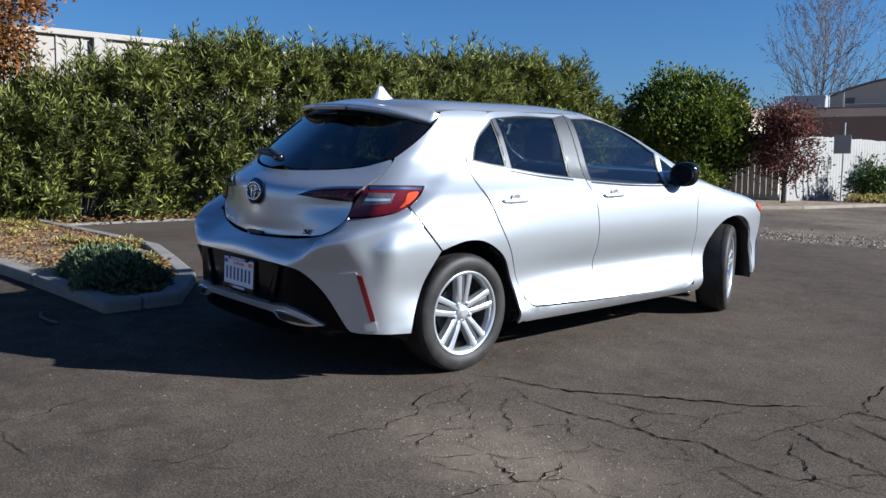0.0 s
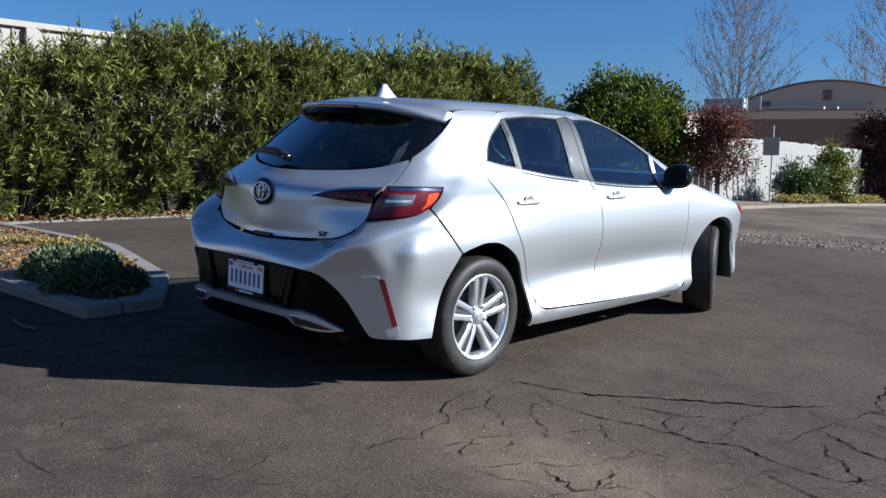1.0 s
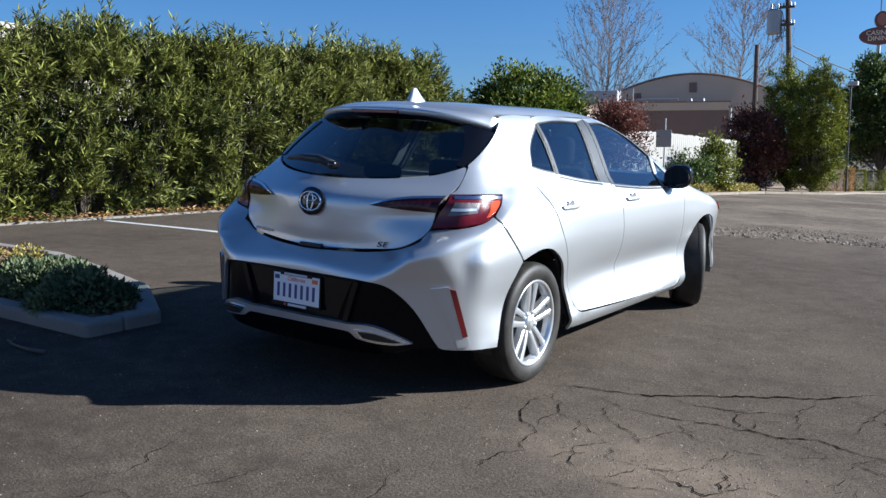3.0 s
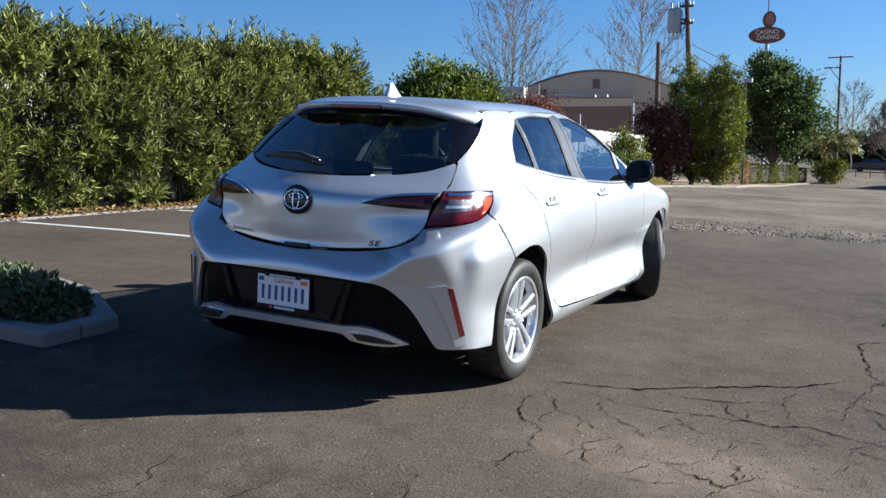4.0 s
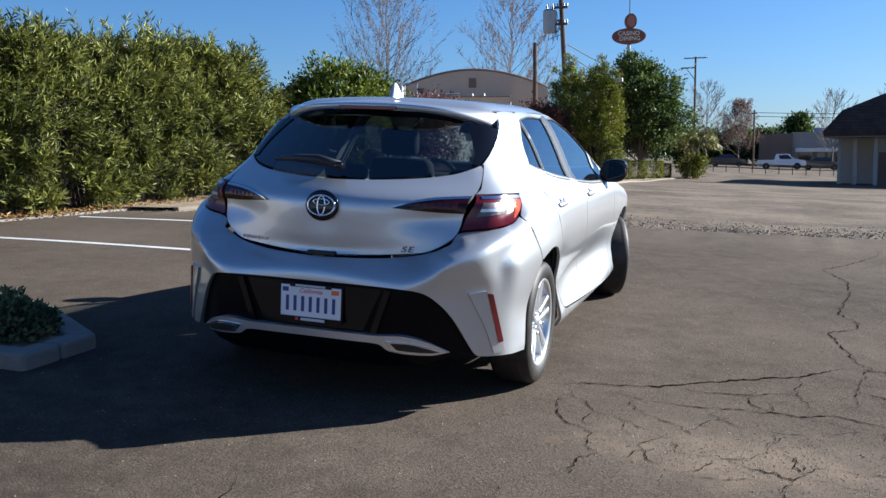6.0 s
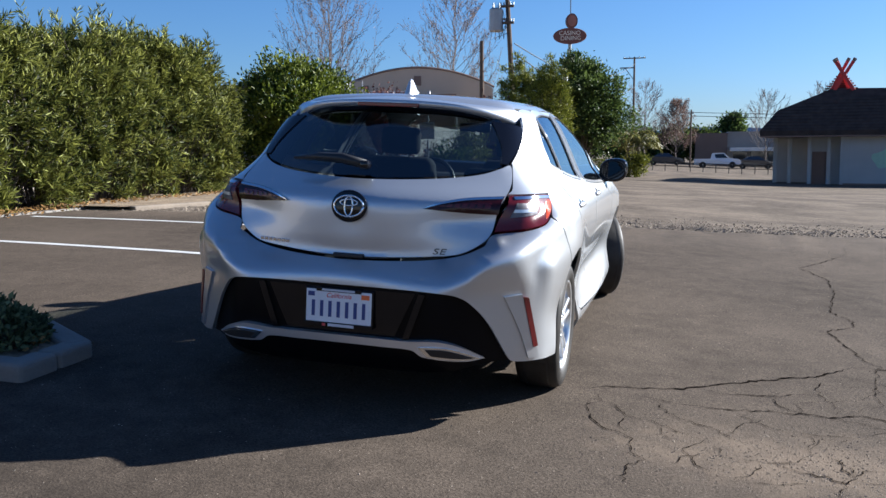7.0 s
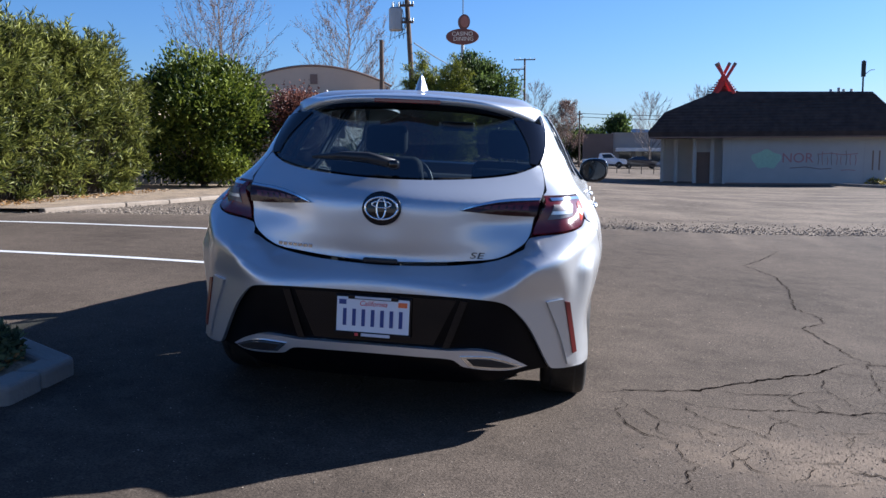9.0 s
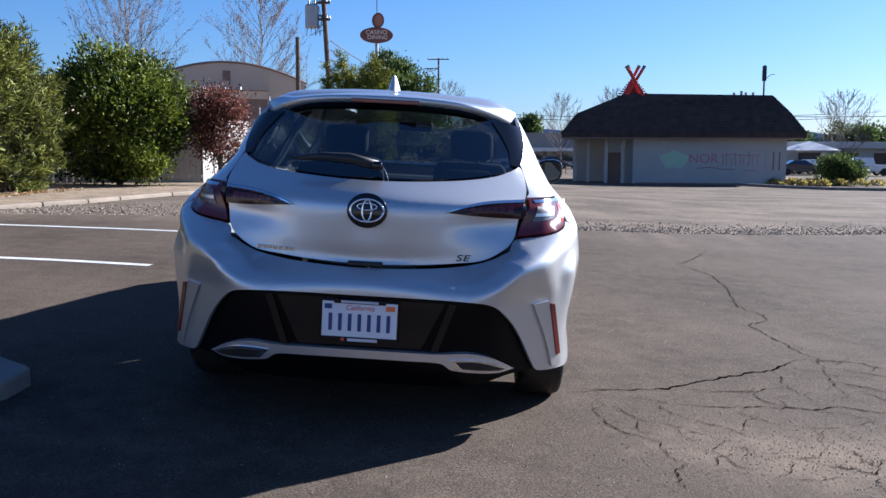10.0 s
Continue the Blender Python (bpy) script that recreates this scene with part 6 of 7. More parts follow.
def tan_building():
    """Low flat-roofed block with a hall behind it under a shallow arched roof."""
    o = Matrix.Translation((-17.8, 43.8, float(lie(-14, 45)))) @ Matrix.Rotation(math.atan2(2.0, 6.2), 4, "Z")
    b = thing("tan_building", "tan and brown building with a flat roof and an arched hall", "building", o)
    g = float(lie(-14, 45))
    part("wall", box(-6, 6.4, 0, 10, -0.3, 3.75 - g), BROWN, b)
    part("fascia", box(-6.05, 6.45, -0.06, 10.05, 3.75 - g, 4.18 - g), TAN, b)
    part("coping", box(-6.1, 6.5, -0.1, 10.1, 4.18 - g, 4.26 - g, 0.02), BROWN, b)
    hall_v, hall_f, n = [], [], 24
    x0, x1, base, rise = -0.4, 9.2, 5.0 - g, 1.25
    for y in (6.0, 26.0):
        for k in range(n + 1):
            s = k / n
            hall_v.append((x0 + (x1 - x0) * s, y, base + rise * math.sin(s * math.pi) ** 0.85))
        hall_v += [(x1, y, 0), (x0, y, 0)]
    m = n + 3
    hall_f = [tuple(range(m)), tuple(range(2 * m - 1, m - 1, -1))] + [(k, k + 1, m + k + 1, m + k) for k in range(m - 1)] + [(m - 1, 0, m, 2 * m - 1)]
    hall = part("arched_hall", mesh("arched_hall", hall_v, hall_f, TAN), None, b)
    edge = [(x0 - 0.1 + (x1 - x0 + 0.2) * k / n, 5.98, base + 0.04 + rise * math.sin(k / n * math.pi) ** 0.85) for k in range(n + 1)]
    part("roof_edge", rod(edge, 0.07, 6), BROWN, hall)
    part("louvre_vent", box(4.15, 4.6, 5.94, 5.99, 5.15 - g, 5.75 - g, 0.01), BROWN, hall)
    part("louvre_vent", box(0.75, 1.25, 5.94, 5.99, 4.75 - g, 5.15 - g, 0.01), BROWN, hall)
    ac = part("roof_unit", box(-2.1, 0.1, 2.4, 4.2, 4.26 - g, 5.1 - g, 0.04), GREYMETAL, b, "grey metal roof plant")
    fr = part("duct_frame", rod([(0.25, 2.6, 4.26 - g), (0.25, 2.6, 5.2 - g), (1.0, 2.6, 5.2 - g), (1.0, 2.6, 4.26 - g)], 0.05, 6), GALV, b)
    part("roof_pipe", rod([(1.1, 2.8, 4.5 - g), (3.6, 2.8, 4.5 - g)], 0.09, 8), GALV, b)
    for x in (4.3, 5.0):
        part("roof_vent", rod([(x, 2.5, 4.2 - g), (x, 2.5, 4.55 - g)], [0.14, 0.10], 10), GALV, b)
    part("downpipe", rod([(6.5, -0.05, 0), (6.5, -0.05, 3.9 - g)], 0.05, 6), GALV, b)


tan_building()
low = thing("pale_building", "pale flat-roofed building seen over the hedge", "building", pose(-19, 34, float(lie(-19, 34))))
part("wall", box(-8, 1.2, 0, 8, -0.2, 3.7), TAN, low)
part("parapet", box(-8.1, 1.3, -0.1, 8.1, 3.7, 4.15, 0.02), BROWN, low)
part("roof_cap", box(-2, 1.1, 1, 3, 4.15, 4.5, 0.03), BROWN, low)


def utility_pole(x, y, top, lean=0.0, arms=((0.6, 1.2),), radius=0.14, label="weathered wooden utility pole with crossarms"):
    g = float(lie(x, y))
    p = thing("utility_pole", label, "utility pole", pose(x, y, g))
    H = top - g
    part("pole", rod([(0, 0, -0.3), (lean * 0.5, 0, H * 0.5), (lean, 0, H)], [radius, radius * 0.9, radius * 0.75], 10), POLEWOOD, p)
    for drop, w in arms:
        z = H - drop
        xm = lean * z / H
        part("crossarm", box(xm - w, xm + w, -0.22, -0.12, z - 0.06, z + 0.06, 0.01), POLEWOOD, p)
        for k in (-0.9, -0.45, 0.45, 0.9):
            part("insulator", rod([(xm + k * w, -0.17, z + 0.06), (xm + k * w, -0.17, z + 0.2)], [0.045, 0.03], 8), GALV, p)
    return p, H


pole, H = utility_pole(-6.95, 40.0, 10.4, -0.62, ((1.6, 0.35), (2.3, 0.35), (3.1, 0.3)))
tank = part("transformer", rod([(-1.05, -0.1, H - 3.5), (-1.05, -0.1, H - 3.45), (-1.05, -0.1, H - 2.45), (-1.05, -0.1, H - 2.37)], [0.30, 0.34, 0.34, 0.26], 18), GREYMETAL, pole, "grey drum transformer")
for k in (-0.15, 0.15):
    part("bushing", rod([(-1.05 + k, -0.1, H - 2.37), (-1.05 + k, -0.1, H - 2.1)], [0.06, 0.03], 8), GALV, tank)
part("bracket", rod([(-0.45, 0, H - 2.9), (-1.0, -0.1, H - 2.9)], 0.05, 6), GALV, pole)
for k in range(5):
    part("jumper_wire", rod([(-1.1 + 0.1 * k, -0.15, H - 2.1 - 0.1 * k), (-1.3 + 0.22 * k, -0.25, H - 3.9), (-0.5, -0.1, H - 3.6 + 0.3 * k)], 0.018, 5), BLACK, pole)
utility_pole(-8.65, 39.5, 6.42, 0.0, (), 0.13, "weathered wooden pole stub")
far_pole, FH = utility_pole(-4.95, 100.4, 11.3, 0.0, ((0.15, 1.25),), 0.14)
part("side_arm", rod([(0, 0, FH - 1.2), (-1.6, 0, FH - 1.2)], 0.07, 6), POLEWOOD, far_pole)
part("arm_brace", rod([(0, 0, FH - 2.6), (-1.0, 0, FH - 1.25)], 0.04, 5), POLEWOOD, far_pole)
utility_pole(1.4, 100.6, 5.3, 0.0, ((0.4, 0.3),), 0.11)


def wire(a, b, sag, r=0.025):
    pts = [tuple(np.array(a) * (1 - s) + np.array(b) * s - np.array([0, 0, sag * 4 * s * (1 - s)])) for s in np.linspace(0, 1, 14)]
    w = thing("overhead_wire", "dark overhead cable strung between poles", "cable", group="overhead cables")
    part("strand", rod(pts, r, 5), BLACK, w)


wire((-7.4, 40, 8.7), (-16, 30, 11.5), 0.4)
for k in range(3):
    wire((-7.1, 40, 6.3 - 0.45 * k), (-4.9, 100, 10.5 - 2.6 * k), 1.6, 0.03)
wire((1.4, 100.6, 5.0), (40, 100, 5.0), 0.5, 0.03)
wire((1.4, 100.6, 4.6), (40, 100, 4.5), 0.5, 0.03)
wire((22, 62, 3.4), (60, 80, 5.4), 0.4, 0.03)


def text_on(parent, body_text, size, m, mat, name="sign_word"):
    c = bpy.data.curves.new(name, "FONT")
    c.body, c.size, c.extrude, c.align_x, c.align_y = body_text, size, 0.01, "CENTER", "CENTER"
    c.materials.append(mat)
    ob = new(name, c)
    ob.parent = parent
    ob.matrix_basis = m
    return ob


def roadside_sign():
    x, y = -10.5, 86.8
    g = float(lie(x, y))
    s = thing("roadside_sign", "brown oval sign lettered casino dining on a tall pole", "sign", pose(x, y, g, 0, 0, 6))
    part("pole", rod([(0, 0, -0.3), (0, 0, 14.2 - g)], 0.17, 12), GREYMETAL, s)
    part("spire", rod([(0.05, 0, 14 - g), (0.05, 0, 17.0 - g)], 0.05, 6), BLACK, s)
    oval = lathe([(-0.25, 0.02), (-0.25, 0.95), (-0.2, 1.0), (0.2, 1.0), (0.25, 0.95), (0.25, 0.02)], 40, "z")
    part("sign_oval", oval, SIGNBROWN, s, m=pose(0, -0.2, 12.23 - g, 90) @ Matrix.Diagonal((1.66, 0.78, 1, 1)))
    disc = lathe([(-0.3, 0.02), (-0.3, 0.62), (0.3, 0.62), (0.3, 0.02)], 32, "z")
    part("sign_disc", disc, SIGNBROWN, s, m=pose(0.15, -0.2, 13.68 - g, 90, 0, 12) @ Matrix.Diagonal((0.92, 1.18, 1, 1)))
    part("disc_face", lathe([(0.31, 0.50), (0.33, 0.48), (0.33, 0.02)], 32, "z"), REDDISH, s, m=pose(0.15, -0.2, 13.68 - g, 90, 0, 12) @ Matrix.Diagonal((0.85, 1.12, 1, 1)))
    text_on(s, "CASINO", 0.58, pose(0, -0.47, 12.48 - g, 90), SIGNCREAM)
    text_on(s, "DINING", 0.58, pose(0.1, -0.47, 11.98 - g, 90), SIGNCREAM)


roadside_sign()
lamp = thing("street_lamp", "thin dark lamp post with a small head", "street lamp", pose(-5.6, 46, float(lie(-5.6, 46))))
part("post", rod([(0, 0, 0), (0, 0, 5.6)], 0.05, 8), BLACK, lamp)
part("lamp_head", box(-0.1, 0.35, -0.15, 0.15, 5.5, 5.72, 0.04), GREYMETAL, lamp)


def mansard_building():
    g = float(lie(13, 60))
    o = Matrix.Translation((11.05, 60.0, g)) @ Matrix.Rotation(math.radians(-8), 4, "Z")
    b = thing("mansard_building", "low pale building with a dark shingled mansard roof and spray scrawls", "building", o)
    e = 1.76 - g
    part("wall", box(0, 9.0, 0, 9, -0.3, e - 0.0), WALLGREY, b)
    part("side_wall", box(-2.0, -0.004, 1.2, 9, -0.3, e), WALLGREY, b)
    part("end_wall", box(9.004, 10.4, 0.06, 9, -0.3, e), WALLGREY, b)
    part("porch_wall", box(-4.2, -2.004, 4.0, 9, -0.3, e), WALLGREY, b)
    for x in (-4.2, -3.2, -1.9, -0.7):
        part("column", box(x - 0.12, x + 0.12, 0.5 + max(0, -x - 1.9) * 0.8, 0.75 + max(0, -x - 1.9) * 0.8, -0.3, e, 0.01), WALLGREY, b)
    part("door", box(-1.75, -0.85, 1.15, 1.196, 0, 2.2, 0.01), BROWN, b)
    for x in (0.55, 9.0):
        part("wall_joint", box(x - 0.02, x + 0.02, -0.02, -0.003, -0.2, e - 0.02), GREYMETAL, b)
    part("base_ledge", box(0.2, 8.8, -0.25, -0.004, -0.2, 0.10, 0.01), BROWN, b)
    part("soffit", box(-5.0, 11.4, -1.05, 10, e, e + 0.08), BROWN, b)
    rv = [(-5.0, -1.05, e + 0.08), (11.4, -1.05, e + 0.08), (11.4, 10, e + 0.08), (-5.0, 10, e + 0.08),
          (-5.05, -1.1, e + 0.42), (11.45, -1.1, e + 0.42), (11.45, 10.05, e + 0.42), (-5.05, 10.05, e + 0.42),
          (-4.0, 0.0, e + 1.80), (10.55, 0.0, e + 1.80), (10.55, 9, e + 1.80), (-4.0, 9, e + 1.80),
          (-0.6, 1.2, e + 3.25), (9.5, 1.2, e + 3.05), (9.5, 8, e + 3.05), (-0.6, 8, e + 3.25)]
    rf = [(3, 2, 1, 0)]
    for k in range(3):
        for i in range(4):
            a, c = k * 4 + i, k * 4 + (i + 1) % 4
            rf.append((a, c, c + 4, a + 4))
    rf.append((12, 13, 14, 15))
    roof = part("roof", mesh("roof", rv, rf, SHINGLE), None, b, "dark brown shingled mansard roof")
    for k in range(12):
        z = e + 0.45 + 2.5 * (k + 0.5) / 12
        if z < e + 1.80:
            q = (z - e - 0.42) / 1.38
            yy, inset, insr = -1.1 + 1.1 * q, 1.05 * q, 0.9 * q
        else:
            q = (z - e - 1.80) / 1.30
            yy, inset, insr = 1.2 * q, 1.05 + 3.3 * q, 0.9 + 1.0 * q
        part("shingle_course", box(-5.0 + inset, 11.4 - insr, yy - 0.03, yy + 0.10, z - 0.03, z + 0.02), SHINGLE, roof)
    # crossed red timbers on stepped base
    cx = -0.1
    for k in range(7):
        w = 1.15 - 0.13 * k
        z = e + 3.05 + 0.16 * k
        part("stepped_bar", box(cx - w, cx + w, 1.55, 1.70, z, z + 0.09, 0.01), SHINGLE if k < 2 else REDDARK, b)
    part("gable_board", mesh("gable_board", [(cx - 0.85, 1.72, e + 3.0), (cx + 0.85, 1.72, e + 3.0), (cx + 0.05, 1.72, e + 4.4), (cx - 0.05, 1.72, e + 4.4), (cx - 0.85, 1.80, e + 3.0), (cx + 0.85, 1.80, e + 3.0), (cx + 0.05, 1.80, e + 4.4), (cx - 0.05, 1.80, e + 4.4)], [(0, 1, 2, 3), (7, 6, 5, 4), (0, 4, 5, 1), (1, 5, 6, 2), (2, 6, 7, 3), (3, 7, 4, 0)], REDPAINT), None, b)
    for dx, yy, tilt in ((-0.12, 1.42, 26), (0.06, 1.30, -24), (0.18, 1.16, 30), (0.10, 1.04, -32)):
        part("red_timber", box(-0.11, 0.11, -0.05, 0.05, -1.25, 1.20, 0.01), REDPAINT, b, m=pose(cx + dx, yy, e + 4.15, 0, tilt))
        part("dark_tip", box(-0.115, 0.115, -0.055, 0.055, 0.98, 1.21, 0.01), BROWN, b, m=pose(cx + dx, yy, e + 4.15, 0, tilt))
    part("antenna_post", rod([(9.0, 2.0, e + 2.9), (9.0, 2.0, e + 5.2)], 0.06, 6), BLACK, b)
    part("antenna", box(8.86, 9.14, 1.9, 2.1, e + 4.1, e + 5.15, 0.02), BLACK, b)
    part("lamp_arm", rod([(9.1, 2.0, e + 4.25), (9.45, 2.0, e + 4.55), (9.7, 2.0, e + 4.55)], 0.025, 5), GREYMETAL, b)
    for x in (7.0, 7.5, 7.8, 8.3):
        part("roof_vent", rod([(x, 2.0, e + 2.9), (x, 2.0, e + 3.3 + 0.1 * (x == 7.5))], 0.10, 8), GREYMETAL, b)
    # sprayed letters and patches
    text_on(b, "NOR", 0.92, pose(4.85, -0.006, 1.78, 90), SPRAYRED, "sprayed_word")
    for k in range(9):
        x, h = 6.15 + 0.29 * k, 0.75 + 0.2 * math.sin(k * 2.3)
        part("spray_bar", rod([(x, -0.008, 1.35), (x + 0.05 * (-1) ** k, -0.008, 1.35 + h * 0.5), (x - 0.02, -0.008, 1.35 + h)], 0.020, 5), SPRAYRED if k % 3 else SPRAYBROWN, b)
    part("spray_bar", rod([(6.1, -0.008, 2.05), (6.9, -0.008, 2.12), (7.7, -0.008, 2.02), (8.6, -0.008, 2.10)], 0.022, 5), SPRAYRED, b)
    part("spray_bar", rod([(4.4, -0.008, 1.12), (5.4, -0.008, 1.20), (6.3, -0.008, 1.06), (7.0, -0.008, 1.10)], 0.026, 5), SPRAYBROWN, b)
    part("spray_bar", rod([(7.6, -0.008, 0.98), (8.1, -0.008, 1.02), (8.5, -0.008, 0.97)], 0.022, 5), SPRAYRED, b)
    pv = [(2.85 + 0.95 * math.cos(t) * (1 + 0.1 * math.sin(3 * t)), -0.008, 1.7 + 0.62 * math.sin(t) * (1 + 0.15 * math.sin(5 * t))) for t in np.linspace(0, math.tau, 40)[:-1]]
    part("spray_patch", mesh("spray_patch", pv, [tuple(range(39))], SPRAYGREEN), None, b, "faded green spray-painted patch")
    for x in (9.5, 9.9):
        part("spray_bar", box(x, x + 0.09, 0.048, 0.056, 1.0, 2.3), BROWN, b)


mansard_building()
kerb_run([(17.5, 57.4), (20.2, 47.5), (24.5, 42.0), (34, 44)], 0.16, 0.16, inward=1, gap=3, label="kerb of a planted island by the street")
leafy("shrub", "round dark shrub on a kerbed island", "shrub", 25.4, 59.4, 1.45, 2.0, DARKLEAF, 70, 100, 0.18, 0.10, 0.02, spread=0.25)
for k in range(14):
    ground_plant(20.5 + 0.45 * k + rng.uniform(-0.2, 0.2), 57.5 + rng.uniform(-1.5, 1.5), 0.5, 0.35, YELLOWLEAF, 140, "yellow-green ground cover on a kerbed island", 0.2, 0.1)
for i, (bx, by, br, bh) in enumerate([(-12, 128, 4, 6.5), (24, 130, 4, 5.5), (32, 128, 3.5, 5), (52, 125, 4, 6), (60, 128, 5, 6.5), (-20, 120, 5, 8), (7.0, 130, 1.5, 7.2), (-8, 124, 2.6, 4.6), (-4.5, 126, 2.4, 4.2), (-1.0, 127, 2.2, 4.6), (3.0, 132, 3, 5.0), (14, 133, 3.5, 5.2), (19, 132, 3, 5.0), (28, 131, 3, 5.4), (38, 128, 3, 5), (45, 130, 4, 5.2), (68, 128, 4, 5.6)]):
    leafy("far_tree", "dark green tree far across the street", "tree", bx, by, br, bh, DARKLEAF, 60, 70, 0.5, 0.28, 0.1, spread=0.55, group="far trees")


def palm(x, y):
    g = float(lie(x, y))
    p = thing("palm", "short palm with drooping yellow-green fronds", "palm", pose(x, y, g))
    part("trunk", rod([(0, 0, -0.1), (0.05, 0, 1.2), (0, 0, 2.6)], [0.26, 0.2, 0.17], 10), BARK, p)
    for k in range(20):
        a, r = k * 2.4, rng.uniform(1.5, 2.1)
        rise = rng.uniform(0.3, 1.1)
        pts = [np.array([math.cos(a) * r * s, math.sin(a) * r * s, 2.5 + rise * math.sin(s * 2.2) * 1.2 - 0.9 * s * s]) for s in np.linspace(0, 1, 12)]
        at, dirs = [], []
        for i in range(1, 12):
            d = pts[i] - pts[i - 1]
            for sg in (1, -1):
                for q in range(3):
                    at.append(pts[i - 1] + d * q / 3)
                    dirs.append(np.cross(d, (0, 0, 1)) * sg * 3 + d * 1.5 + np.array([0, 0, -0.25]))
        part("frond", leaf_mesh("frond", np.array(at), np.array(dirs), 0.42, 0.06, PALM), None, p)


palm(-2.3, 62.5)
palm(-3.2, 66.0)
leafy("shrub", "low leafy shrub under palms", "shrub", -2.4, 61.0, 0.9, 1.6, CONIFER, 40, 80, 0.16, 0.08, 0.02, spread=0.2)


def railing():
    r = thing("street_railing", "low dark metal railing along the street", "railing")
    y = 82.7
    for x in np.arange(-2, 17, 1.15):
        g = float(lie(x, y))
        part("post", rod([(x, y, g - 0.1), (x, y, g + 0.85)], 0.04, 6), BLACK, r)
    for z in (0.45, 0.82):
        part("rail", rod([(x, y, float(lie(x, y)) + z) for x in np.arange(-2, 17.1, 3)], 0.03, 6), BLACK, r)


railing()


def parked(x, y, heading, colour, kind_of, label, length=4.5):
    """A parked car or pickup: profile body, cabin with windows, four wheels."""
    g = float(lie(x, y))
    c = thing("parked_" + kind_of, label, kind_of, pose(x, y, g, 0, 0, heading), "parked vehicles")
    if kind_of == "pickup":
        prof = [(-2.6, 0.45), (-2.6, 1.05), (-0.75, 1.08), (-0.6, 1.72), (0.75, 1.75), (1.35, 1.15), (2.45, 1.02), (2.6, 0.75), (2.55, 0.42)]
        win = [(-0.5, 1.15), (-0.42, 1.62), (0.68, 1.64), (1.12, 1.18)]
        wheels, rad = (-1.6, 1.65), 0.38
    else:
        prof = [(-2.2, 0.35), (-2.25, 0.75), (-1.95, 0.98), (-1.35, 1.08), (-0.7, 1.42), (0.35, 1.45), (1.05, 1.02), (2.0, 0.82), (2.25, 0.6), (2.2, 0.32)]
        win = [(-1.2, 1.06), (-0.66, 1.35), (0.30, 1.37), (0.88, 1.02)]
        wheels, rad = (-1.35, 1.35), 0.32
    bm = bmesh.new()
    sides = []
    for s in (-1, 1):
        sides.append([bm.verts.new((px, s * (0.88 if pz < 1.1 else 0.70), pz)) for px, pz in prof])
    bm.faces.new(sides[0])
    bm.faces.new(sides[1][::-1])
    n = len(prof)
    for i in range(n):
        bm.faces.new((sides[0][(i + 1) % n], sides[0][i], sides[1][i], sides[1][(i + 1) % n]))
    bmesh.ops.recalc_face_normals(bm, faces=bm.faces)
    bmesh.ops.bevel(bm, geom=bm.edges[:], offset=0.05, segments=2, affect="EDGES")
    part("body", bm, colour, c)
    for s in (-1, 1):
        vv = [(px, s * (0.895 - 0.19 * max(0, min(1, (pz - 1.0) / 0.35))), pz) for px, pz in win]
        part("side_window", mesh("side_window", vv, [tuple(range(4)) if s < 0 else tuple(range(3, -1, -1))], DARKGLASS), None, c)
        for w in wheels:
            t = lathe([(-0.1, 0.05), (-0.1, rad - 0.03), (-0.07, rad), (0.07, rad), (0.1, rad - 0.03), (0.1, 0.05)], 20)
            wh = part("wheel", t, RUBBER, c, m=pose(w, s * 0.80, rad, 0, 0, 90))
            part("rim", lathe([(0.104 * -s, 0.20), (0.108 * -s, 0.001)], 16), ALLOY, wh)
    part("windscreen", box(0.55, 0.60, -0.58, 0.58, 1.1, 1.34), DARKGLASS, c)
    return c


CARWHITE = material("white_car_paint", (0.72, 0.73, 0.74), rough=0.25, coat=0.8, spread=0.02, bump=0)
CARDARK = material("dark_car_paint", (0.03, 0.035, 0.045), rough=0.25, coat=0.8, spread=0.05, bump=0)
CARBLUE = material("blue_grey_car_paint", (0.12, 0.16, 0.24), rough=0.25, coat=0.8, metal=0.4, spread=0.05, bump=0)
parked(4.4, 103.5, 0, CARWHITE, "pickup", "white pickup parked across the street")
parked(8.6, 104.2, 0, CARDARK, "car", "dark car parked across the street")
parked(12.6, 104.0, 180, CARBLUE, "car", "blue-grey car parked across the street")
parked(16.8, 104.5, 0, CARDARK, "car", "dark car parked across the street")
parked(-1.5, 106.5, 0, CARDARK, "car", "dark car parked across the street")
parked(36.5, 82.5, 180, CARWHITE, "pickup", "white pickup parked by the street")
parked(31.0, 84.0, 0, CARDARK, "car", "dark car parked by the street")
parked(33.5, 88.0, 0, CARWHITE, "car", "white car parked by the street")
parked(42.5, 83.5, 0, CARBLUE, "car", "blue-grey car parked by the street")


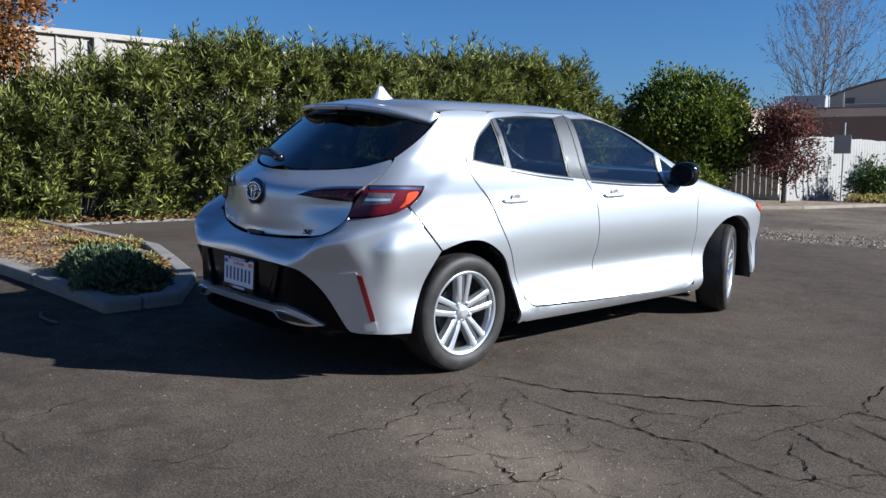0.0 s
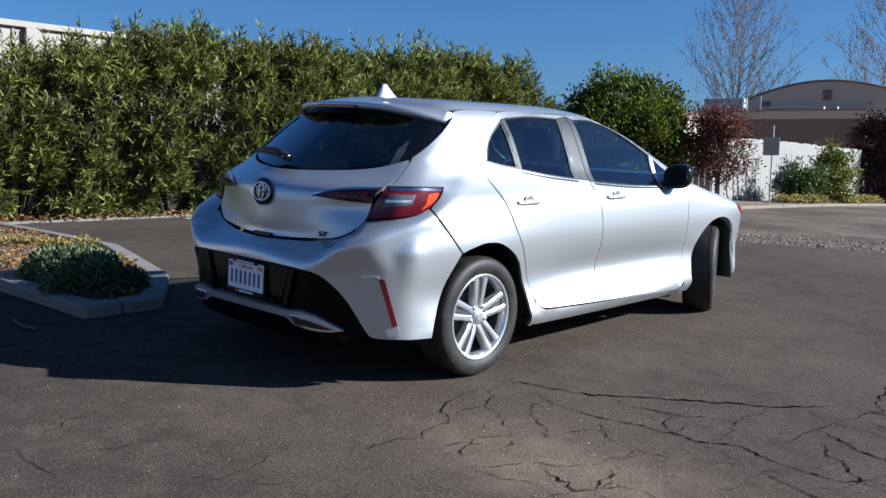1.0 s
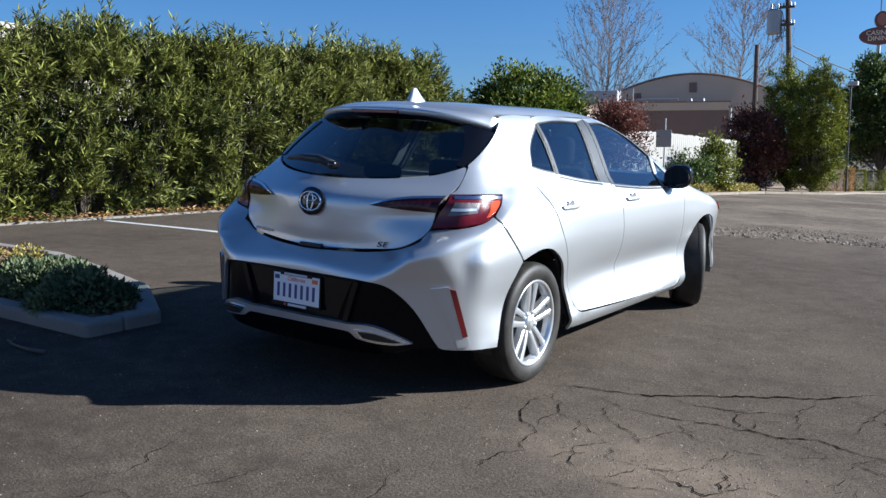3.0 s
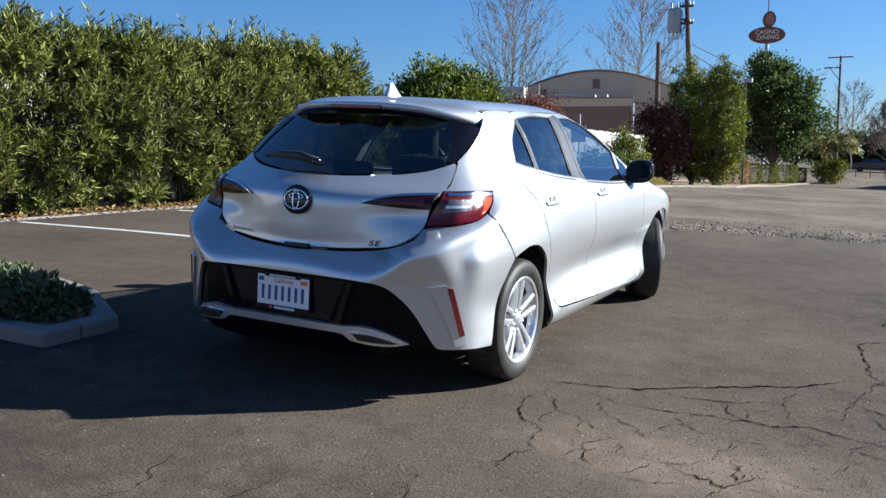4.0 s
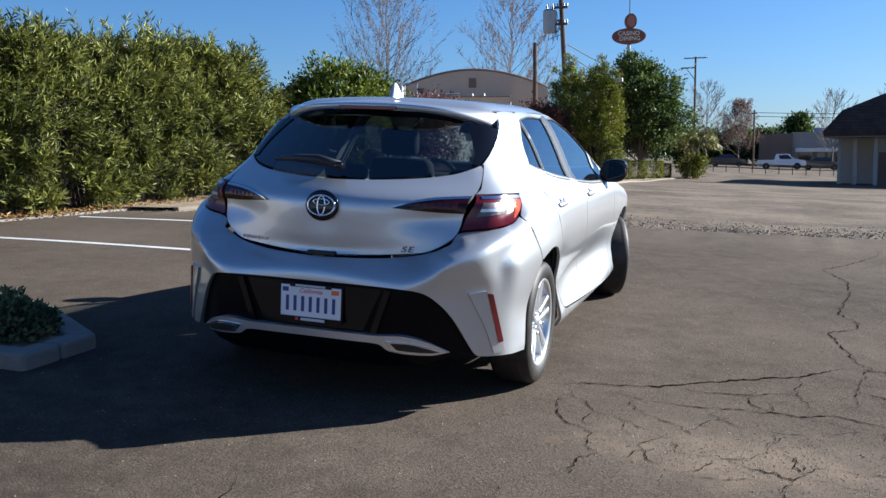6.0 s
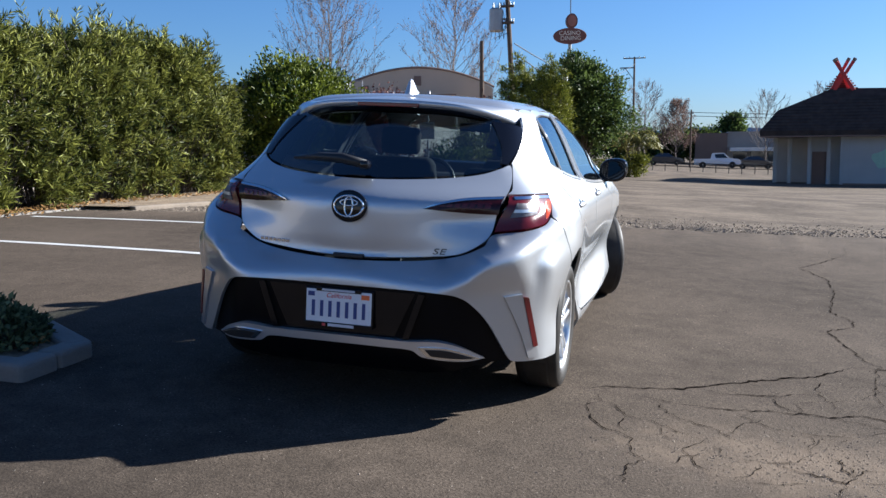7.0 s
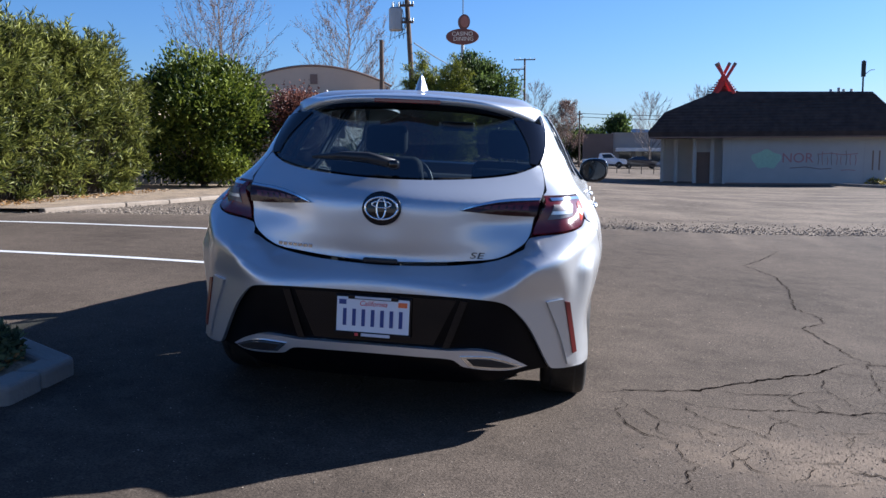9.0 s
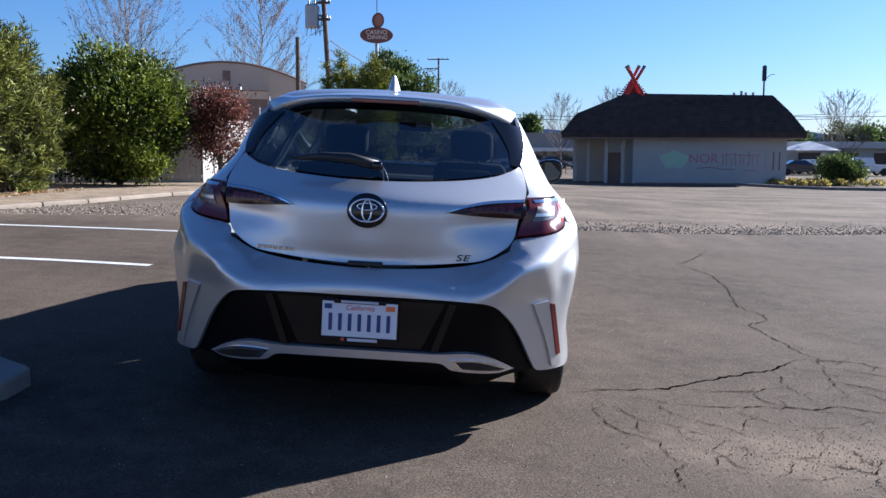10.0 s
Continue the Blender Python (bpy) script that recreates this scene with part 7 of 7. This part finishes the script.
def shops():
    g = float(lie(6, 121))
    a = thing("shop_building", "brown and cream flat-roofed shops across the street", "building", pose(0, 120.5, g))
    part("brown_wall", box(2.0, 6.1, 0, 8, -0.2, 2.95 - g), BROWN, a)
    part("cream_wall", box(6.104, 22, 0.3, 9, -0.2, 2.9 - g), CREAM, a)
    part("parapet", box(6.104, 22.1, 0.2, 9.1, 2.9 - g, 3.1 - g), CREAM, a)
    part("awning", box(6.4, 20, -2.6, 0.296, 0.55 - g, 1.0 - g, 0.02), WHITEPAINT, a)
    for k in range(6):
        part("shop_window", box(6.9 + 2.2 * k, 8.6 + 2.2 * k, 0.24, 0.296, 0.4, 0.5 - g, 0.01), DARKGLASS, a)
    b = thing("low_building", "long low pale building by the street", "building", pose(0, 99, float(lie(40, 99)), 0, 0, 0))
    gb = float(lie(40, 99))
    part("wall", box(33.5, 62, 0, 8, -0.2, 1.1 - gb), WALLGREY, b)
    part("roof", box(33.2, 62.3, -1.2, 8.3, 1.1 - gb, 1.85 - gb, 0.03), GREYMETAL, b)
    for k in range(6):
        part("window", box(36 + 4.2 * k, 38.5 + 4.2 * k, -0.05, -0.004, 0.7, 0.6 - gb, 0.01), DARKGLASS, b)
    t = part("canopy", mesh("canopy", [(33.0, -6, 0.9 - gb), (38.5, -6, 0.9 - gb), (38.5, -2, 0.9 - gb), (33.0, -2, 0.9 - gb), (35.75, -4, 1.9 - gb)], [(0, 1, 4), (1, 2, 4), (2, 3, 4), (3, 0, 4), (3, 2, 1, 0)], WHITEPAINT), None, b)


shops()
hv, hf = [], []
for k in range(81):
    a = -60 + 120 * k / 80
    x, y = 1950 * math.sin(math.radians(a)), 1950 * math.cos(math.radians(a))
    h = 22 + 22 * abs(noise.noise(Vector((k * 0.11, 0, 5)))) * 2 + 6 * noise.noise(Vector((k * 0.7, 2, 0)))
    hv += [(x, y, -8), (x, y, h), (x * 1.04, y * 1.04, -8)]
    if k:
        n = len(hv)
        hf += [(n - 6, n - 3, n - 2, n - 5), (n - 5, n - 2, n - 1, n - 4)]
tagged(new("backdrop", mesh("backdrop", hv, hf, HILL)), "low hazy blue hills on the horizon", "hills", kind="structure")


# Unseen wall added behind the camera to cut sky light on the car's rear.
SOUTHGREY = material("grey_stucco", (0.26, 0.265, 0.27), rough=0.9, spread=0.08, scale=0.8, fine=40, bump=0.3)
south = thing("unseen_wall_south", "unseen grey wall added to darken reflections on the car's rear", "wall", kind="structure")
part("wall", box(-40, 45, -30, -29.6, -1.2, 3.5), SOUTHGREY, south)
part("coping", box(-40.1, 45.1, -30.1, -29.5, 3.5, 3.65, 0.02), SOUTHGREY, south)
